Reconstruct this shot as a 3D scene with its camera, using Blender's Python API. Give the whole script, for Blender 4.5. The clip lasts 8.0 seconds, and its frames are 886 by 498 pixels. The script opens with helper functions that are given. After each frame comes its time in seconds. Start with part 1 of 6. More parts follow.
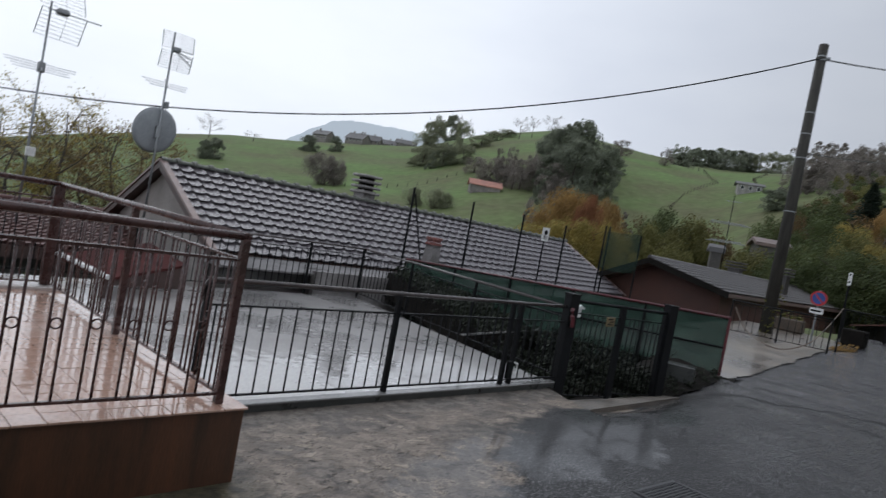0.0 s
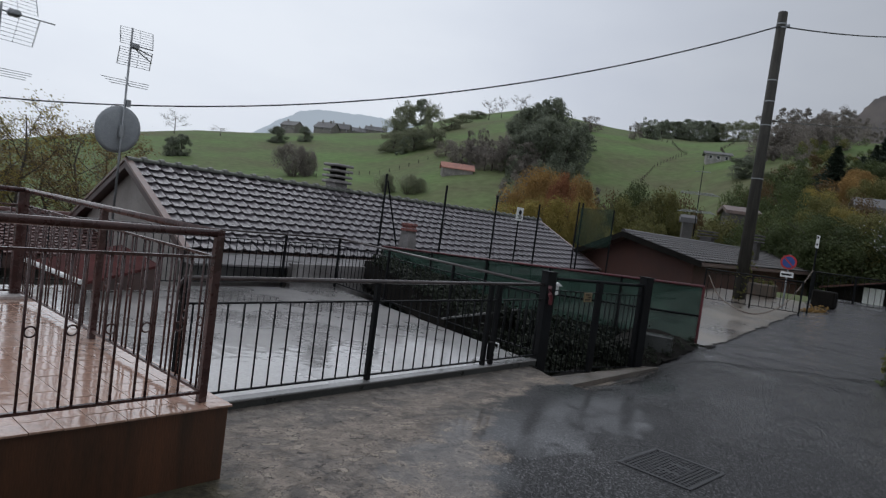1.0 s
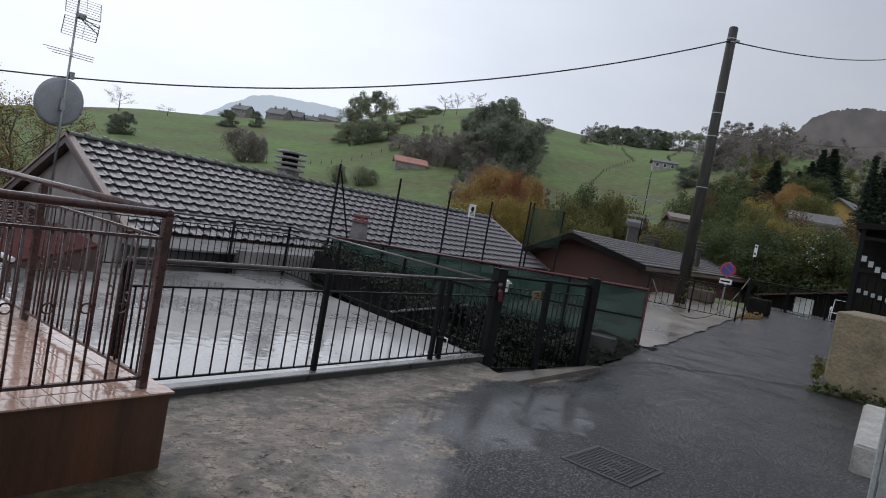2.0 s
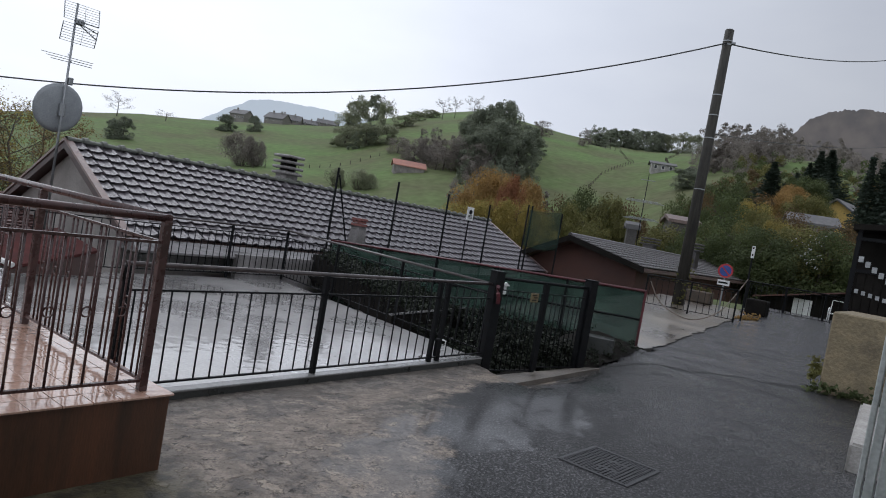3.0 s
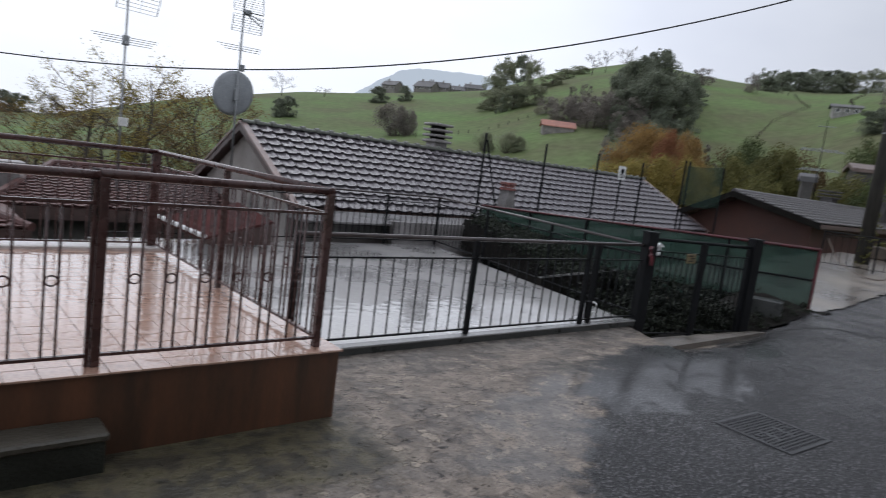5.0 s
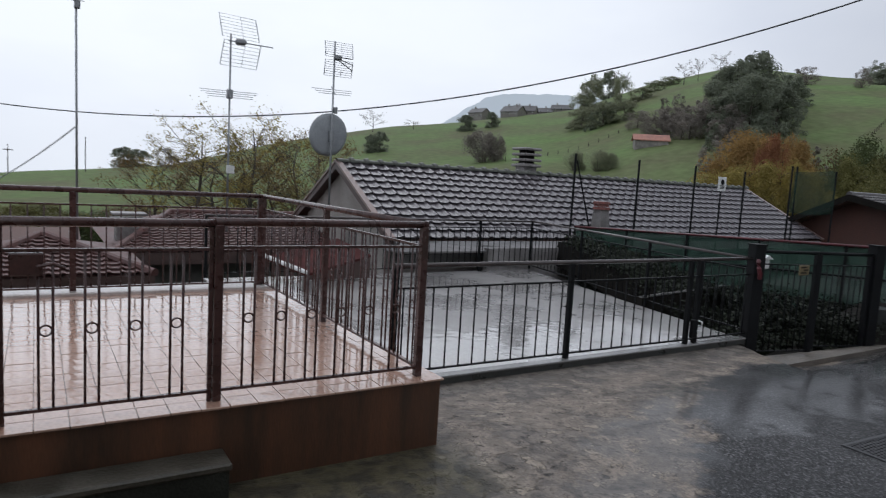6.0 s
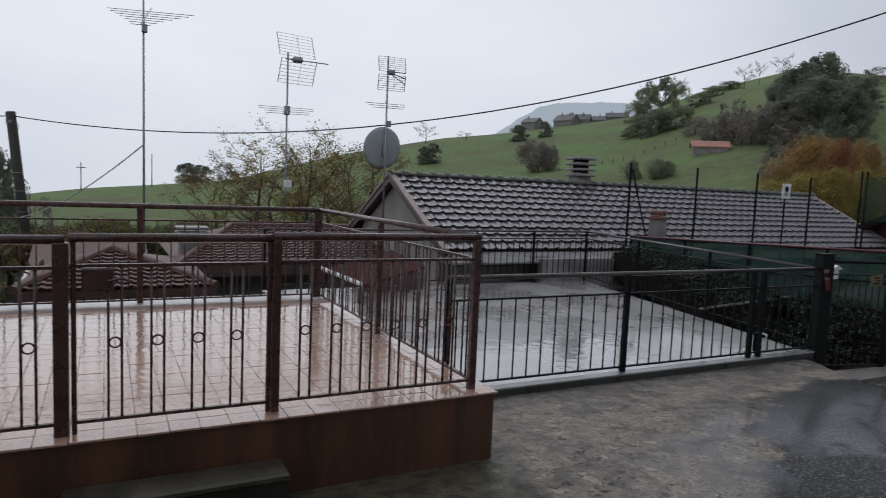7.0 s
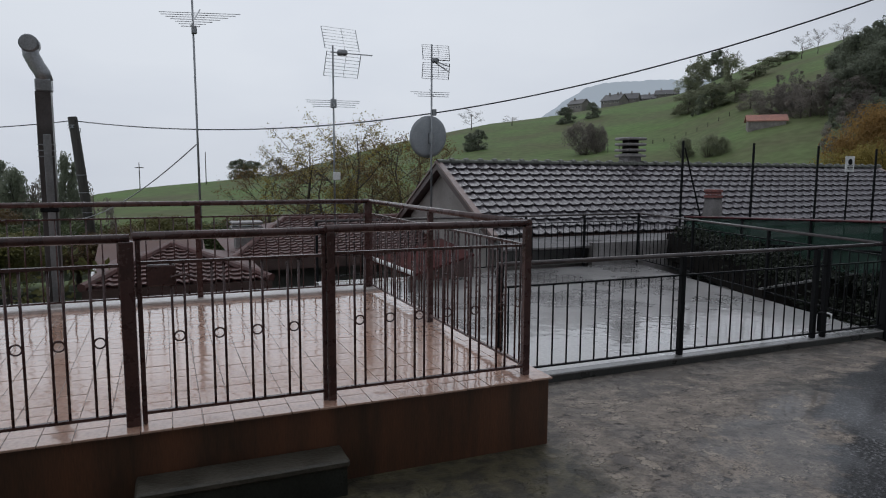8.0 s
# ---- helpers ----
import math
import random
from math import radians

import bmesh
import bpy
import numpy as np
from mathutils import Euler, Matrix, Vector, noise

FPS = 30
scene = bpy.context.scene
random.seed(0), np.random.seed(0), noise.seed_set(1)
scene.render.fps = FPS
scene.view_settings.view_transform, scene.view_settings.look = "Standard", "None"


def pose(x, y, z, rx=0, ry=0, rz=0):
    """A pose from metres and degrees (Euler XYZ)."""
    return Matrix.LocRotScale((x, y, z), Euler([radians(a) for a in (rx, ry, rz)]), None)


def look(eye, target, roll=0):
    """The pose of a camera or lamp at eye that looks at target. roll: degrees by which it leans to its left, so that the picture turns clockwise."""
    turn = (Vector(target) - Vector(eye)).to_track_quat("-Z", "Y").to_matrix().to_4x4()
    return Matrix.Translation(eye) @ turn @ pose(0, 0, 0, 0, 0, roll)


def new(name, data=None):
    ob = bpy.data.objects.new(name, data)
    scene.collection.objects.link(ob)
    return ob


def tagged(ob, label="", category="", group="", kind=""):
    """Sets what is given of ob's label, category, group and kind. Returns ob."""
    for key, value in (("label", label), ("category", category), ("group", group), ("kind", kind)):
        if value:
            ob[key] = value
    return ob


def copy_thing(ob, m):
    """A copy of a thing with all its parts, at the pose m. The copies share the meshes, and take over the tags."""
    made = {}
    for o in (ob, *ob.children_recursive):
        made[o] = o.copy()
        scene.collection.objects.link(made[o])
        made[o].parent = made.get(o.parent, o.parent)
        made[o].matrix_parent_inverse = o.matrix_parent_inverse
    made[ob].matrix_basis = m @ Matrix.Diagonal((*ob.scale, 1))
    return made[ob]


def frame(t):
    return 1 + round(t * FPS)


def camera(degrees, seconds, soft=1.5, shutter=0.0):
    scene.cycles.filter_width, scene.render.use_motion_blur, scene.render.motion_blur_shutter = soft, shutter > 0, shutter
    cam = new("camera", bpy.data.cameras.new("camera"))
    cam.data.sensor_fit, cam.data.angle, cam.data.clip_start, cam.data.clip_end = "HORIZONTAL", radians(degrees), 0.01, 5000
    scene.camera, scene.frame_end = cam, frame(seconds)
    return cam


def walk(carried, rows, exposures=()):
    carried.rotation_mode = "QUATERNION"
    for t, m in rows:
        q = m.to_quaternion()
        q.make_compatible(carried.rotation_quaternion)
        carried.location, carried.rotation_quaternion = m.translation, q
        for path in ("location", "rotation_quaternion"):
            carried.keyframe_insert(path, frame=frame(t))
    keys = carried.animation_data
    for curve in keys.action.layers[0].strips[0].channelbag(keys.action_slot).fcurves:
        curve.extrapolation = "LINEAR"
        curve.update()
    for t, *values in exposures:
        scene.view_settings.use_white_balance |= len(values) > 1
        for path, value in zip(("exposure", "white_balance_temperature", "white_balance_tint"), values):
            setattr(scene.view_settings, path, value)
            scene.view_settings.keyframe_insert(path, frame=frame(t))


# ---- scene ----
cam = camera(67.8, 8.0, soft=1.0, shutter=0.5)
PATH = [
    (0, (0.799, 0.261, 1.268), (2.24, 1.647, 1.203), 10.6),
    (0.5, (0.775, 0.165, 1.271), (2.275, 1.488, 1.283), 9.4),
    (1, (0.79, 0.248, 1.273), (2.283, 1.575, 1.173), 7.5),
    (1.5, (0.768, 0.289, 1.25), (2.356, 1.501, 1.152), 10.0),
    (2, (0.785, 0.296, 1.251), (2.376, 1.504, 1.159), 10.2),
    (3.5, (0.753, 0.242, 1.246), (2.342, 1.454, 1.169), 9.6),
    (4, (0.762, 0.245, 1.242), (2.308, 1.509, 1.151), 9.3),
    (4.5, (0.732, 0.213, 1.245), (2.191, 1.576, 1.129), 8.9),
    (5, (0.685, 0.148, 1.273), (1.969, 1.659, 1.013), 7.4),
    (6.5, (0.648, 0.089, 1.304), (1.632, 1.821, 1.133), 2.8),
    (7, (0.648, 0.085, 1.313), (1.559, 1.856, 1.127), 2.5),
    (7.5, (0.632, 0.073, 1.318), (1.448, 1.889, 1.125), 0.2),
    (8, (0.637, 0.077, 1.317), (1.412, 1.906, 1.089), 0.3),
]
walk(cam, [(t, look(eye, target, roll)) for t, eye, target, roll in PATH],
     exposures=[(0.0, 0.05, 6000, 10), (0.5, -0.32, 6000, 10), (1.0, -0.20, 6000, 10), (1.5, 0.06, 6000, 11), (2.0, 0.10, 6000, 11), (5.0, 0.18, 6000, 12), (6.5, -0.14, 6000, 10), (7.0, -0.26, 6000, 10), (8.0, -0.40, 6000, 10)])

# ---- world, sun and exposure ----
world = bpy.data.worlds.new("overcast_sky")
scene.world = world
world.use_nodes = True
wn, wl = world.node_tree.nodes, world.node_tree.links
wn.clear()
w_out, w_bg = wn.new("ShaderNodeOutputWorld"), wn.new("ShaderNodeBackground")
w_sky = wn.new("ShaderNodeTexSky")
w_sky.sky_type, w_sky.sun_disc = "NISHITA", False
w_sky.sun_elevation, w_sky.sun_rotation = radians(42), radians(10)
w_sky.air_density, w_sky.dust_density = 1.0, 6.0
w_grey = wn.new("ShaderNodeHueSaturation")
w_grey.inputs["Saturation"].default_value = 0.15
w_grey.inputs["Value"].default_value = 0.045
w_co, w_map = wn.new("ShaderNodeTexCoord"), wn.new("ShaderNodeMapping")
w_map.inputs["Scale"].default_value = (1.0, 1.0, 2.6)
w_noise, w_ramp = wn.new("ShaderNodeTexNoise"), wn.new("ShaderNodeValToRGB")
w_noise.inputs["Scale"].default_value, w_noise.inputs["Detail"].default_value = 1.6, 5.0
w_ramp.color_ramp.elements[0].position, w_ramp.color_ramp.elements[0].color = 0.30, (0.80, 0.82, 0.87, 1)
w_ramp.color_ramp.elements[1].position, w_ramp.color_ramp.elements[1].color = 0.66, (0.98, 0.99, 1.0, 1)
# cloud cover thins to the north-west and thickens to the east
w_dot = wn.new("ShaderNodeVectorMath")
w_dot.operation = "DOT_PRODUCT"
w_dot.inputs[1].default_value = (0.88, -0.47, 0.0)
w_side = wn.new("ShaderNodeMapRange")
w_side.inputs["From Min"].default_value, w_side.inputs["From Max"].default_value = 0.28, 0.98
w_side.inputs["To Min"].default_value, w_side.inputs["To Max"].default_value = 1.0, 0.50
w_side.interpolation_type = "SMOOTHSTEP"
w_mul = wn.new("ShaderNodeVectorMath")
w_mul.operation = "SCALE"
w_mix = wn.new("ShaderNodeMixRGB")
w_mix.inputs["Fac"].default_value = 0.85
wl.new(w_co.outputs["Generated"], w_map.inputs["Vector"])
wl.new(w_map.outputs["Vector"], w_noise.inputs["Vector"])
wl.new(w_noise.outputs["Fac"], w_ramp.inputs["Fac"])
wl.new(w_co.outputs["Generated"], w_dot.inputs[0])
wl.new(w_dot.outputs["Value"], w_side.inputs["Value"])
wl.new(w_ramp.outputs["Color"], w_mul.inputs[0])
wl.new(w_side.outputs["Result"], w_mul.inputs["Scale"])
wl.new(w_sky.outputs["Color"], w_grey.inputs["Color"])
wl.new(w_grey.outputs["Color"], w_mix.inputs["Color1"])
wl.new(w_mul.outputs["Vector"], w_mix.inputs["Color2"])
wl.new(w_mix.outputs["Color"], w_bg.inputs["Color"])
w_bg.inputs["Strength"].default_value = 1.05
wl.new(w_bg.outputs["Background"], w_out.inputs["Surface"])

sun_data = bpy.data.lights.new("sun", "SUN")
sun_data.energy, sun_data.angle, sun_data.color = 0.5, radians(40), (1.0, 0.97, 0.94)
sun = new("sun", sun_data)
sun.matrix_world = look((8, 30, 30), (0, 0, 0))


# ---- materials ----
def mat(name, col, col2=None, rough=0.7, rough2=None, scale=6.0, fine=60.0, bump=0.15, metal=0.0, spread=0.0, spec=0.5, coords="Object", stretch=(1, 1, 1), film=0.0, film_rough=0.03, ripple=0.0, ripple_scale=14.0, grain_range=(0.82, 1.14)):
    """Two-scale procedural surface: large stains between col and col2, fine grain in colour and relief."""
    m = bpy.data.materials.new(name)
    m.use_nodes = True
    n, l = m.node_tree.nodes, m.node_tree.links
    b = n["Principled BSDF"]
    col2 = col2 or tuple(c * 0.72 for c in col)
    rough2 = rough if rough2 is None else rough2
    co, mp = n.new("ShaderNodeTexCoord"), n.new("ShaderNodeMapping")
    mp.inputs["Scale"].default_value = stretch
    big, small = n.new("ShaderNodeTexNoise"), n.new("ShaderNodeTexNoise")
    big.inputs["Scale"].default_value, big.inputs["Detail"].default_value = scale, 6.0
    big.inputs["Roughness"].default_value = 0.62
    small.inputs["Scale"].default_value, small.inputs["Detail"].default_value = fine, 4.0
    l.new(co.outputs[coords], mp.inputs["Vector"])
    for t in (big, small):
        l.new(mp.outputs["Vector"], t.inputs["Vector"])
    ramp = n.new("ShaderNodeValToRGB")
    ramp.color_ramp.elements[0].position, ramp.color_ramp.elements[0].color = 0.36, (*col2, 1)
    ramp.color_ramp.elements[1].position, ramp.color_ramp.elements[1].color = 0.64, (*col, 1)
    l.new(big.outputs["Fac"], ramp.inputs["Fac"])
    grain = n.new("ShaderNodeMapRange")
    grain.inputs["From Min"].default_value, grain.inputs["From Max"].default_value = 0.3, 0.7
    grain.inputs["To Min"].default_value, grain.inputs["To Max"].default_value = grain_range
    l.new(small.outputs["Fac"], grain.inputs["Value"])
    mul = n.new("ShaderNodeVectorMath")
    mul.operation = "SCALE"
    l.new(ramp.outputs["Color"], mul.inputs[0])
    last = grain.outputs["Result"]
    if spread:
        info, vary = n.new("ShaderNodeObjectInfo"), n.new("ShaderNodeMapRange")
        geo, add = n.new("ShaderNodeNewGeometry"), n.new("ShaderNodeMath")
        l.new(info.outputs["Random"], add.inputs[0])
        l.new(geo.outputs["Random Per Island"], add.inputs[1])
        add.operation = "ADD"
        vary.inputs["From Max"].default_value = 2.0
        vary.inputs["To Min"].default_value, vary.inputs["To Max"].default_value = 1 - spread, 1 + spread
        l.new(add.outputs["Value"], vary.inputs["Value"])
        both = n.new("ShaderNodeMath")
        both.operation = "MULTIPLY"
        l.new(last, both.inputs[0])
        l.new(vary.outputs["Result"], both.inputs[1])
        last = both.outputs["Value"]
    l.new(last, mul.inputs["Scale"])
    l.new(mul.outputs["Vector"], b.inputs["Base Color"])
    gloss = n.new("ShaderNodeMapRange")
    gloss.inputs["From Min"].default_value, gloss.inputs["From Max"].default_value = 0.38, 0.62
    gloss.inputs["To Min"].default_value, gloss.inputs["To Max"].default_value = rough2, rough
    l.new(big.outputs["Fac"], gloss.inputs["Value"])
    l.new(gloss.outputs["Result"], b.inputs["Roughness"])
    b.inputs["Metallic"].default_value = metal
    b.inputs["Specular IOR Level"].default_value = spec
    if film:
        # rainwater lying on the surface, thicker in the hollows
        pool = n.new("ShaderNodeMapRange")
        pool.inputs["From Min"].default_value, pool.inputs["From Max"].default_value = 0.62, 0.40
        pool.inputs["To Min"].default_value, pool.inputs["To Max"].default_value = film * 0.7, film
        l.new(big.outputs["Fac"], pool.inputs["Value"])
        l.new(pool.outputs["Result"], b.inputs["Coat Weight"])
        b.inputs["Coat Roughness"].default_value, b.inputs["Coat IOR"].default_value = film_rough, 1.45
        if ripple:
            wave, wb = n.new("ShaderNodeTexNoise"), n.new("ShaderNodeBump")
            wave.inputs["Scale"].default_value, wave.inputs["Detail"].default_value = ripple_scale, 0.0
            wb.inputs["Strength"].default_value, wb.inputs["Distance"].default_value = ripple, 0.02
            l.new(co.outputs["Object"], wave.inputs["Vector"])
            l.new(wave.outputs["Fac"], wb.inputs["Height"])
            l.new(wb.outputs["Normal"], b.inputs["Coat Normal"])
    if bump:
        bp = n.new("ShaderNodeBump")
        bp.inputs["Strength"].default_value, bp.inputs["Distance"].default_value = bump, 0.02
        l.new(small.outputs["Fac"], bp.inputs["Height"])
        l.new(bp.outputs["Normal"], b.inputs["Normal"])
    return m


def foliage(name, a, b_, spread=0.22, through_light=0.0):
    """Leaves: stained and varied like any surface, and letting some light through."""
    m = mat(name, a, b_, rough=0.65, scale=0.5, fine=8, bump=0, spread=spread, spec=0.25)
    if through_light:
        n, l = m.node_tree.nodes, m.node_tree.links
        b = n["Principled BSDF"]
        thin, both = n.new("ShaderNodeBsdfTranslucent"), n.new("ShaderNodeMixShader")
        both.inputs["Fac"].default_value = through_light
        l.new(b.inputs["Base Color"].links[0].from_socket, thin.inputs["Color"])
        l.new(b.outputs["BSDF"], both.inputs[1])
        l.new(thin.outputs["BSDF"], both.inputs[2])
        l.new(both.outputs["Shader"], n["Material Output"].inputs["Surface"])
    return m


BROWN_PAINT = mat("brown_rail_paint", (0.078, 0.034, 0.030), (0.042, 0.020, 0.018), 0.34, 0.22, 8, 90, 0.05)
BLACK_PAINT = mat("black_fence_paint", (0.009, 0.010, 0.011), (0.005, 0.005, 0.006), 0.6, 0.48, 8, 90, 0.05, spec=0.14)
DARK_RAIL = mat("grey_brown_handrail", (0.075, 0.06, 0.058), (0.045, 0.038, 0.038), 0.25, 0.18, 6, 80, 0.04)
TILE_PINK = mat("wet_terrace_tile", (0.53, 0.37, 0.30), (0.42, 0.24, 0.165), 0.22, 0.12, 0.7, 40, 0.01, spread=0.10, coords="Object", film=1.0, film_rough=0.003, ripple=0.15, ripple_scale=10)
GROUT = mat("tile_grout", (0.20, 0.13, 0.10), (0.12, 0.08, 0.06), 0.4, 0.15, 3, 60, 0.1)
TERRACOTTA = mat("terracotta_wall_paint", (0.132, 0.054, 0.026), (0.046, 0.026, 0.016), 0.55, 0.4, 1.3, 50, 0.12, stretch=(3.0, 3.0, 0.35))
COPING = mat("white_coping", (0.56, 0.52, 0.50), (0.42, 0.37, 0.34), 0.2, 0.08, 3, 50, 0.06)
WET_CONCRETE = mat("wet_courtyard_concrete", (0.38, 0.365, 0.355), (0.27, 0.26, 0.255), 0.35, 0.2, 0.8, 30, 0.05, film=1.0, film_rough=0.015, ripple=0.12, ripple_scale=9)
CURB = mat("dark_wet_curb", (0.050, 0.052, 0.050), (0.026, 0.028, 0.026), 0.4, 0.25, 2, 50, 0.2)
STEP = mat("dark_mossy_step", (0.034, 0.036, 0.029), (0.017, 0.018, 0.014), 0.75, 0.5, 4, 60, 0.4, spec=0.25)
TREAD = mat("damp_brown_tread", (0.075, 0.066, 0.050), (0.035, 0.032, 0.024), 0.6, 0.35, 4, 50, 0.3)
HOUSE_WALL = mat("dull_house_plaster", (0.31, 0.285, 0.265), (0.20, 0.182, 0.17), 0.85, 0.75, 1.2, 40, 0.15)
LEDGE = mat("pale_wet_ledge", (0.23, 0.225, 0.22), (0.13, 0.127, 0.123), 0.16, 0.05, 2, 50, 0.05)
ROOF_TILE = mat("dark_grey_roof_tile", (0.118, 0.106, 0.116), (0.086, 0.077, 0.084), 0.38, 0.26, 1.5, 40, 0.05, spread=0.13)
RIDGE_TILE = mat("mossy_ridge_tile", (0.07, 0.072, 0.06), (0.045, 0.055, 0.035), 0.5, 0.35, 4, 40, 0.12, spread=0.2)
OLD_TILE = mat("old_dark_roof_tile", (0.070, 0.062, 0.060), (0.046, 0.041, 0.040), 0.45, 0.32, 2, 40, 0.08, spread=0.2)
RED_TILE = mat("red_roof_tile", (0.130, 0.062, 0.055), (0.080, 0.042, 0.039), 0.62, 0.5, 3, 40, 0.08, spread=0.25, spec=0.3)
PLASTER = mat("pale_weathered_plaster", (0.36, 0.33, 0.30), (0.26, 0.24, 0.22), 0.8, 0.7, 1.2, 40, 0.12)
DARK_WALL = mat("dark_damp_plaster", (0.115, 0.112, 0.102), (0.065, 0.066, 0.058), 0.85, 0.75, 1.5, 40, 0.2)
FASCIA = mat("brown_fascia_wood", (0.16, 0.11, 0.095), (0.10, 0.07, 0.06), 0.5, 0.4, 3, 60, 0.1)
STONE_BAND = mat("grey_stone_band", (0.27, 0.255, 0.25), (0.15, 0.14, 0.135), 0.6, 0.45, 2.5, 30, 0.4)
CORNICE = mat("pale_wet_cornice", (0.30, 0.285, 0.285), (0.15, 0.142, 0.14), 0.45, 0.25, 2.5, 22, 0.5, stretch=(0.5, 1, 3))
PAVEMENT = mat("pale_wet_pavement", (0.225, 0.196, 0.165), (0.075, 0.060, 0.047), 0.55, 0.25, 0.9, 30, 0.4, spec=0.4, film=0.5, film_rough=0.12)
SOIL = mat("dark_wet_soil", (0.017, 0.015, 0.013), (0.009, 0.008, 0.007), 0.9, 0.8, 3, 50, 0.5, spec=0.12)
IRON = mat("cast_iron", (0.034, 0.034, 0.037), (0.020, 0.020, 0.022), 0.5, 0.38, 5, 60, 0.2, spec=0.4)
UNDERLAY = mat("black_roof_underlay", (0.010, 0.010, 0.011), None, 0.9, None, 3, 30, 0)
BARGE = mat("dark_barge_board", (0.085, 0.052, 0.045), (0.05, 0.032, 0.028), 0.5, 0.4, 3, 60, 0.1)
VERGE = mat("pinkish_brown_verge", (0.25, 0.175, 0.155), (0.16, 0.11, 0.10), 0.45, 0.35, 3, 50, 0.08)
NET_GREEN = mat("green_shade_cloth", (0.044, 0.090, 0.066), (0.026, 0.055, 0.042), 0.75, 0.65, 2, 120, 0.2, spec=0.2)
NET_THIN = NET_GREEN.copy()
NET_THIN.name = "see_through_net"
tn, tl = NET_THIN.node_tree.nodes, NET_THIN.node_tree.links
t_clear, t_mix = tn.new("ShaderNodeBsdfTransparent"), tn.new("ShaderNodeMixShader")
t_mix.inputs["Fac"].default_value = 0.68
tl.new(tn["Principled BSDF"].outputs["BSDF"], t_mix.inputs[1])
tl.new(t_clear.outputs["BSDF"], t_mix.inputs[2])
tl.new(t_mix.outputs["Shader"], tn["Material Output"].inputs["Surface"])
NET_CLOTH = NET_THIN.copy()
NET_CLOTH.name = "woven_green_cloth"
for node in NET_CLOTH.node_tree.nodes:
    if node.type == "MIX_SHADER":
        node.inputs["Fac"].default_value = 0.26
RED_RAIL = mat("red_painted_rail", (0.11, 0.020, 0.025), (0.06, 0.014, 0.018), 0.4, 0.3, 5, 60, 0.05)
POLE_WOOD = mat("creosoted_pole_wood", (0.058, 0.054, 0.046), (0.030, 0.028, 0.025), 0.7, 0.6, 3, 40, 0.3, stretch=(6, 6, 0.6), spec=0.3)
CABLE = mat("black_cable", (0.02, 0.02, 0.022), None, 0.5, None, 4, 40, 0)
PALE_WIRE = mat("pale_wire_sheath", (0.40, 0.40, 0.41), None, 0.5, None, 4, 40, 0)
GALV = mat("galvanised_steel", (0.30, 0.31, 0.32), (0.22, 0.23, 0.24), 0.45, 0.35, 4, 60, 0.03, metal=0.7)
DISH_GREY = mat("grey_dish_paint", (0.33, 0.35, 0.37), (0.27, 0.29, 0.305), 0.5, 0.4, 3, 60, 0.03)
WHITE_PAINT = mat("white_paint", (0.75, 0.75, 0.74), (0.6, 0.6, 0.59), 0.5, 0.4, 4, 60, 0.05)
STUCCO = mat("yellowish_stucco", (0.240, 0.194, 0.118), (0.140, 0.115, 0.073), 0.85, 0.75, 2.5, 22, 0.9)
RED_WALL = mat("red_brown_wall", (0.108, 0.046, 0.034), (0.078, 0.035, 0.027), 0.7, 0.6, 1.0, 30, 0.15)
HILL_GRASS = mat("hill_grass", (0.118, 0.180, 0.062), (0.114, 0.118, 0.062), 0.9, 0.9, 0.026, 0.4, 0.0, spec=0.1)
BARK = mat("bark", (0.085, 0.068, 0.055), (0.045, 0.037, 0.03), 0.8, 0.7, 4, 40, 0.4)
# Far leaves are paled and greyed: distance haze is put into their colour.
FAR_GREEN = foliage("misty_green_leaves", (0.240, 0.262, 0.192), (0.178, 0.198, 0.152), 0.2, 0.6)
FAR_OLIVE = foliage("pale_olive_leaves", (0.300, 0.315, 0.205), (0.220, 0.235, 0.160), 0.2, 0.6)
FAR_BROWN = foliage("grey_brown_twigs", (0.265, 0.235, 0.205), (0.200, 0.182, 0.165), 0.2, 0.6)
LEAF_GREEN = foliage("green_leaves", (0.100, 0.124, 0.046), (0.056, 0.072, 0.030), 0.3, 0.35)
LEAF_DARK = foliage("dark_conifer_needles", (0.058, 0.076, 0.055), (0.035, 0.048, 0.036), 0.25, 0.4)
LEAF_YELLOW = foliage("yellowing_leaves", (0.340, 0.265, 0.075), (0.220, 0.190, 0.060), 0.22, 0.45)
LEAF_ORANGE = foliage("orange_autumn_leaves", (0.370, 0.245, 0.090), (0.270, 0.165, 0.066), 0.22, 0.5)
LEAF_BROWN = foliage("brown_autumn_leaves", (0.150, 0.098, 0.044), (0.085, 0.060, 0.030), 0.3, 0.35)
LEAF_RED = foliage("red_autumn_leaves", (0.320, 0.150, 0.075), (0.220, 0.100, 0.055), 0.25, 0.45)
LEAF_RUST = foliage("thin_rusty_leaves", (0.235, 0.160, 0.072), (0.140, 0.098, 0.050), 0.35, 0.4)
LEAF_OLIVE = foliage("olive_leaves", (0.175, 0.165, 0.055), (0.105, 0.105, 0.038), 0.3, 0.35)


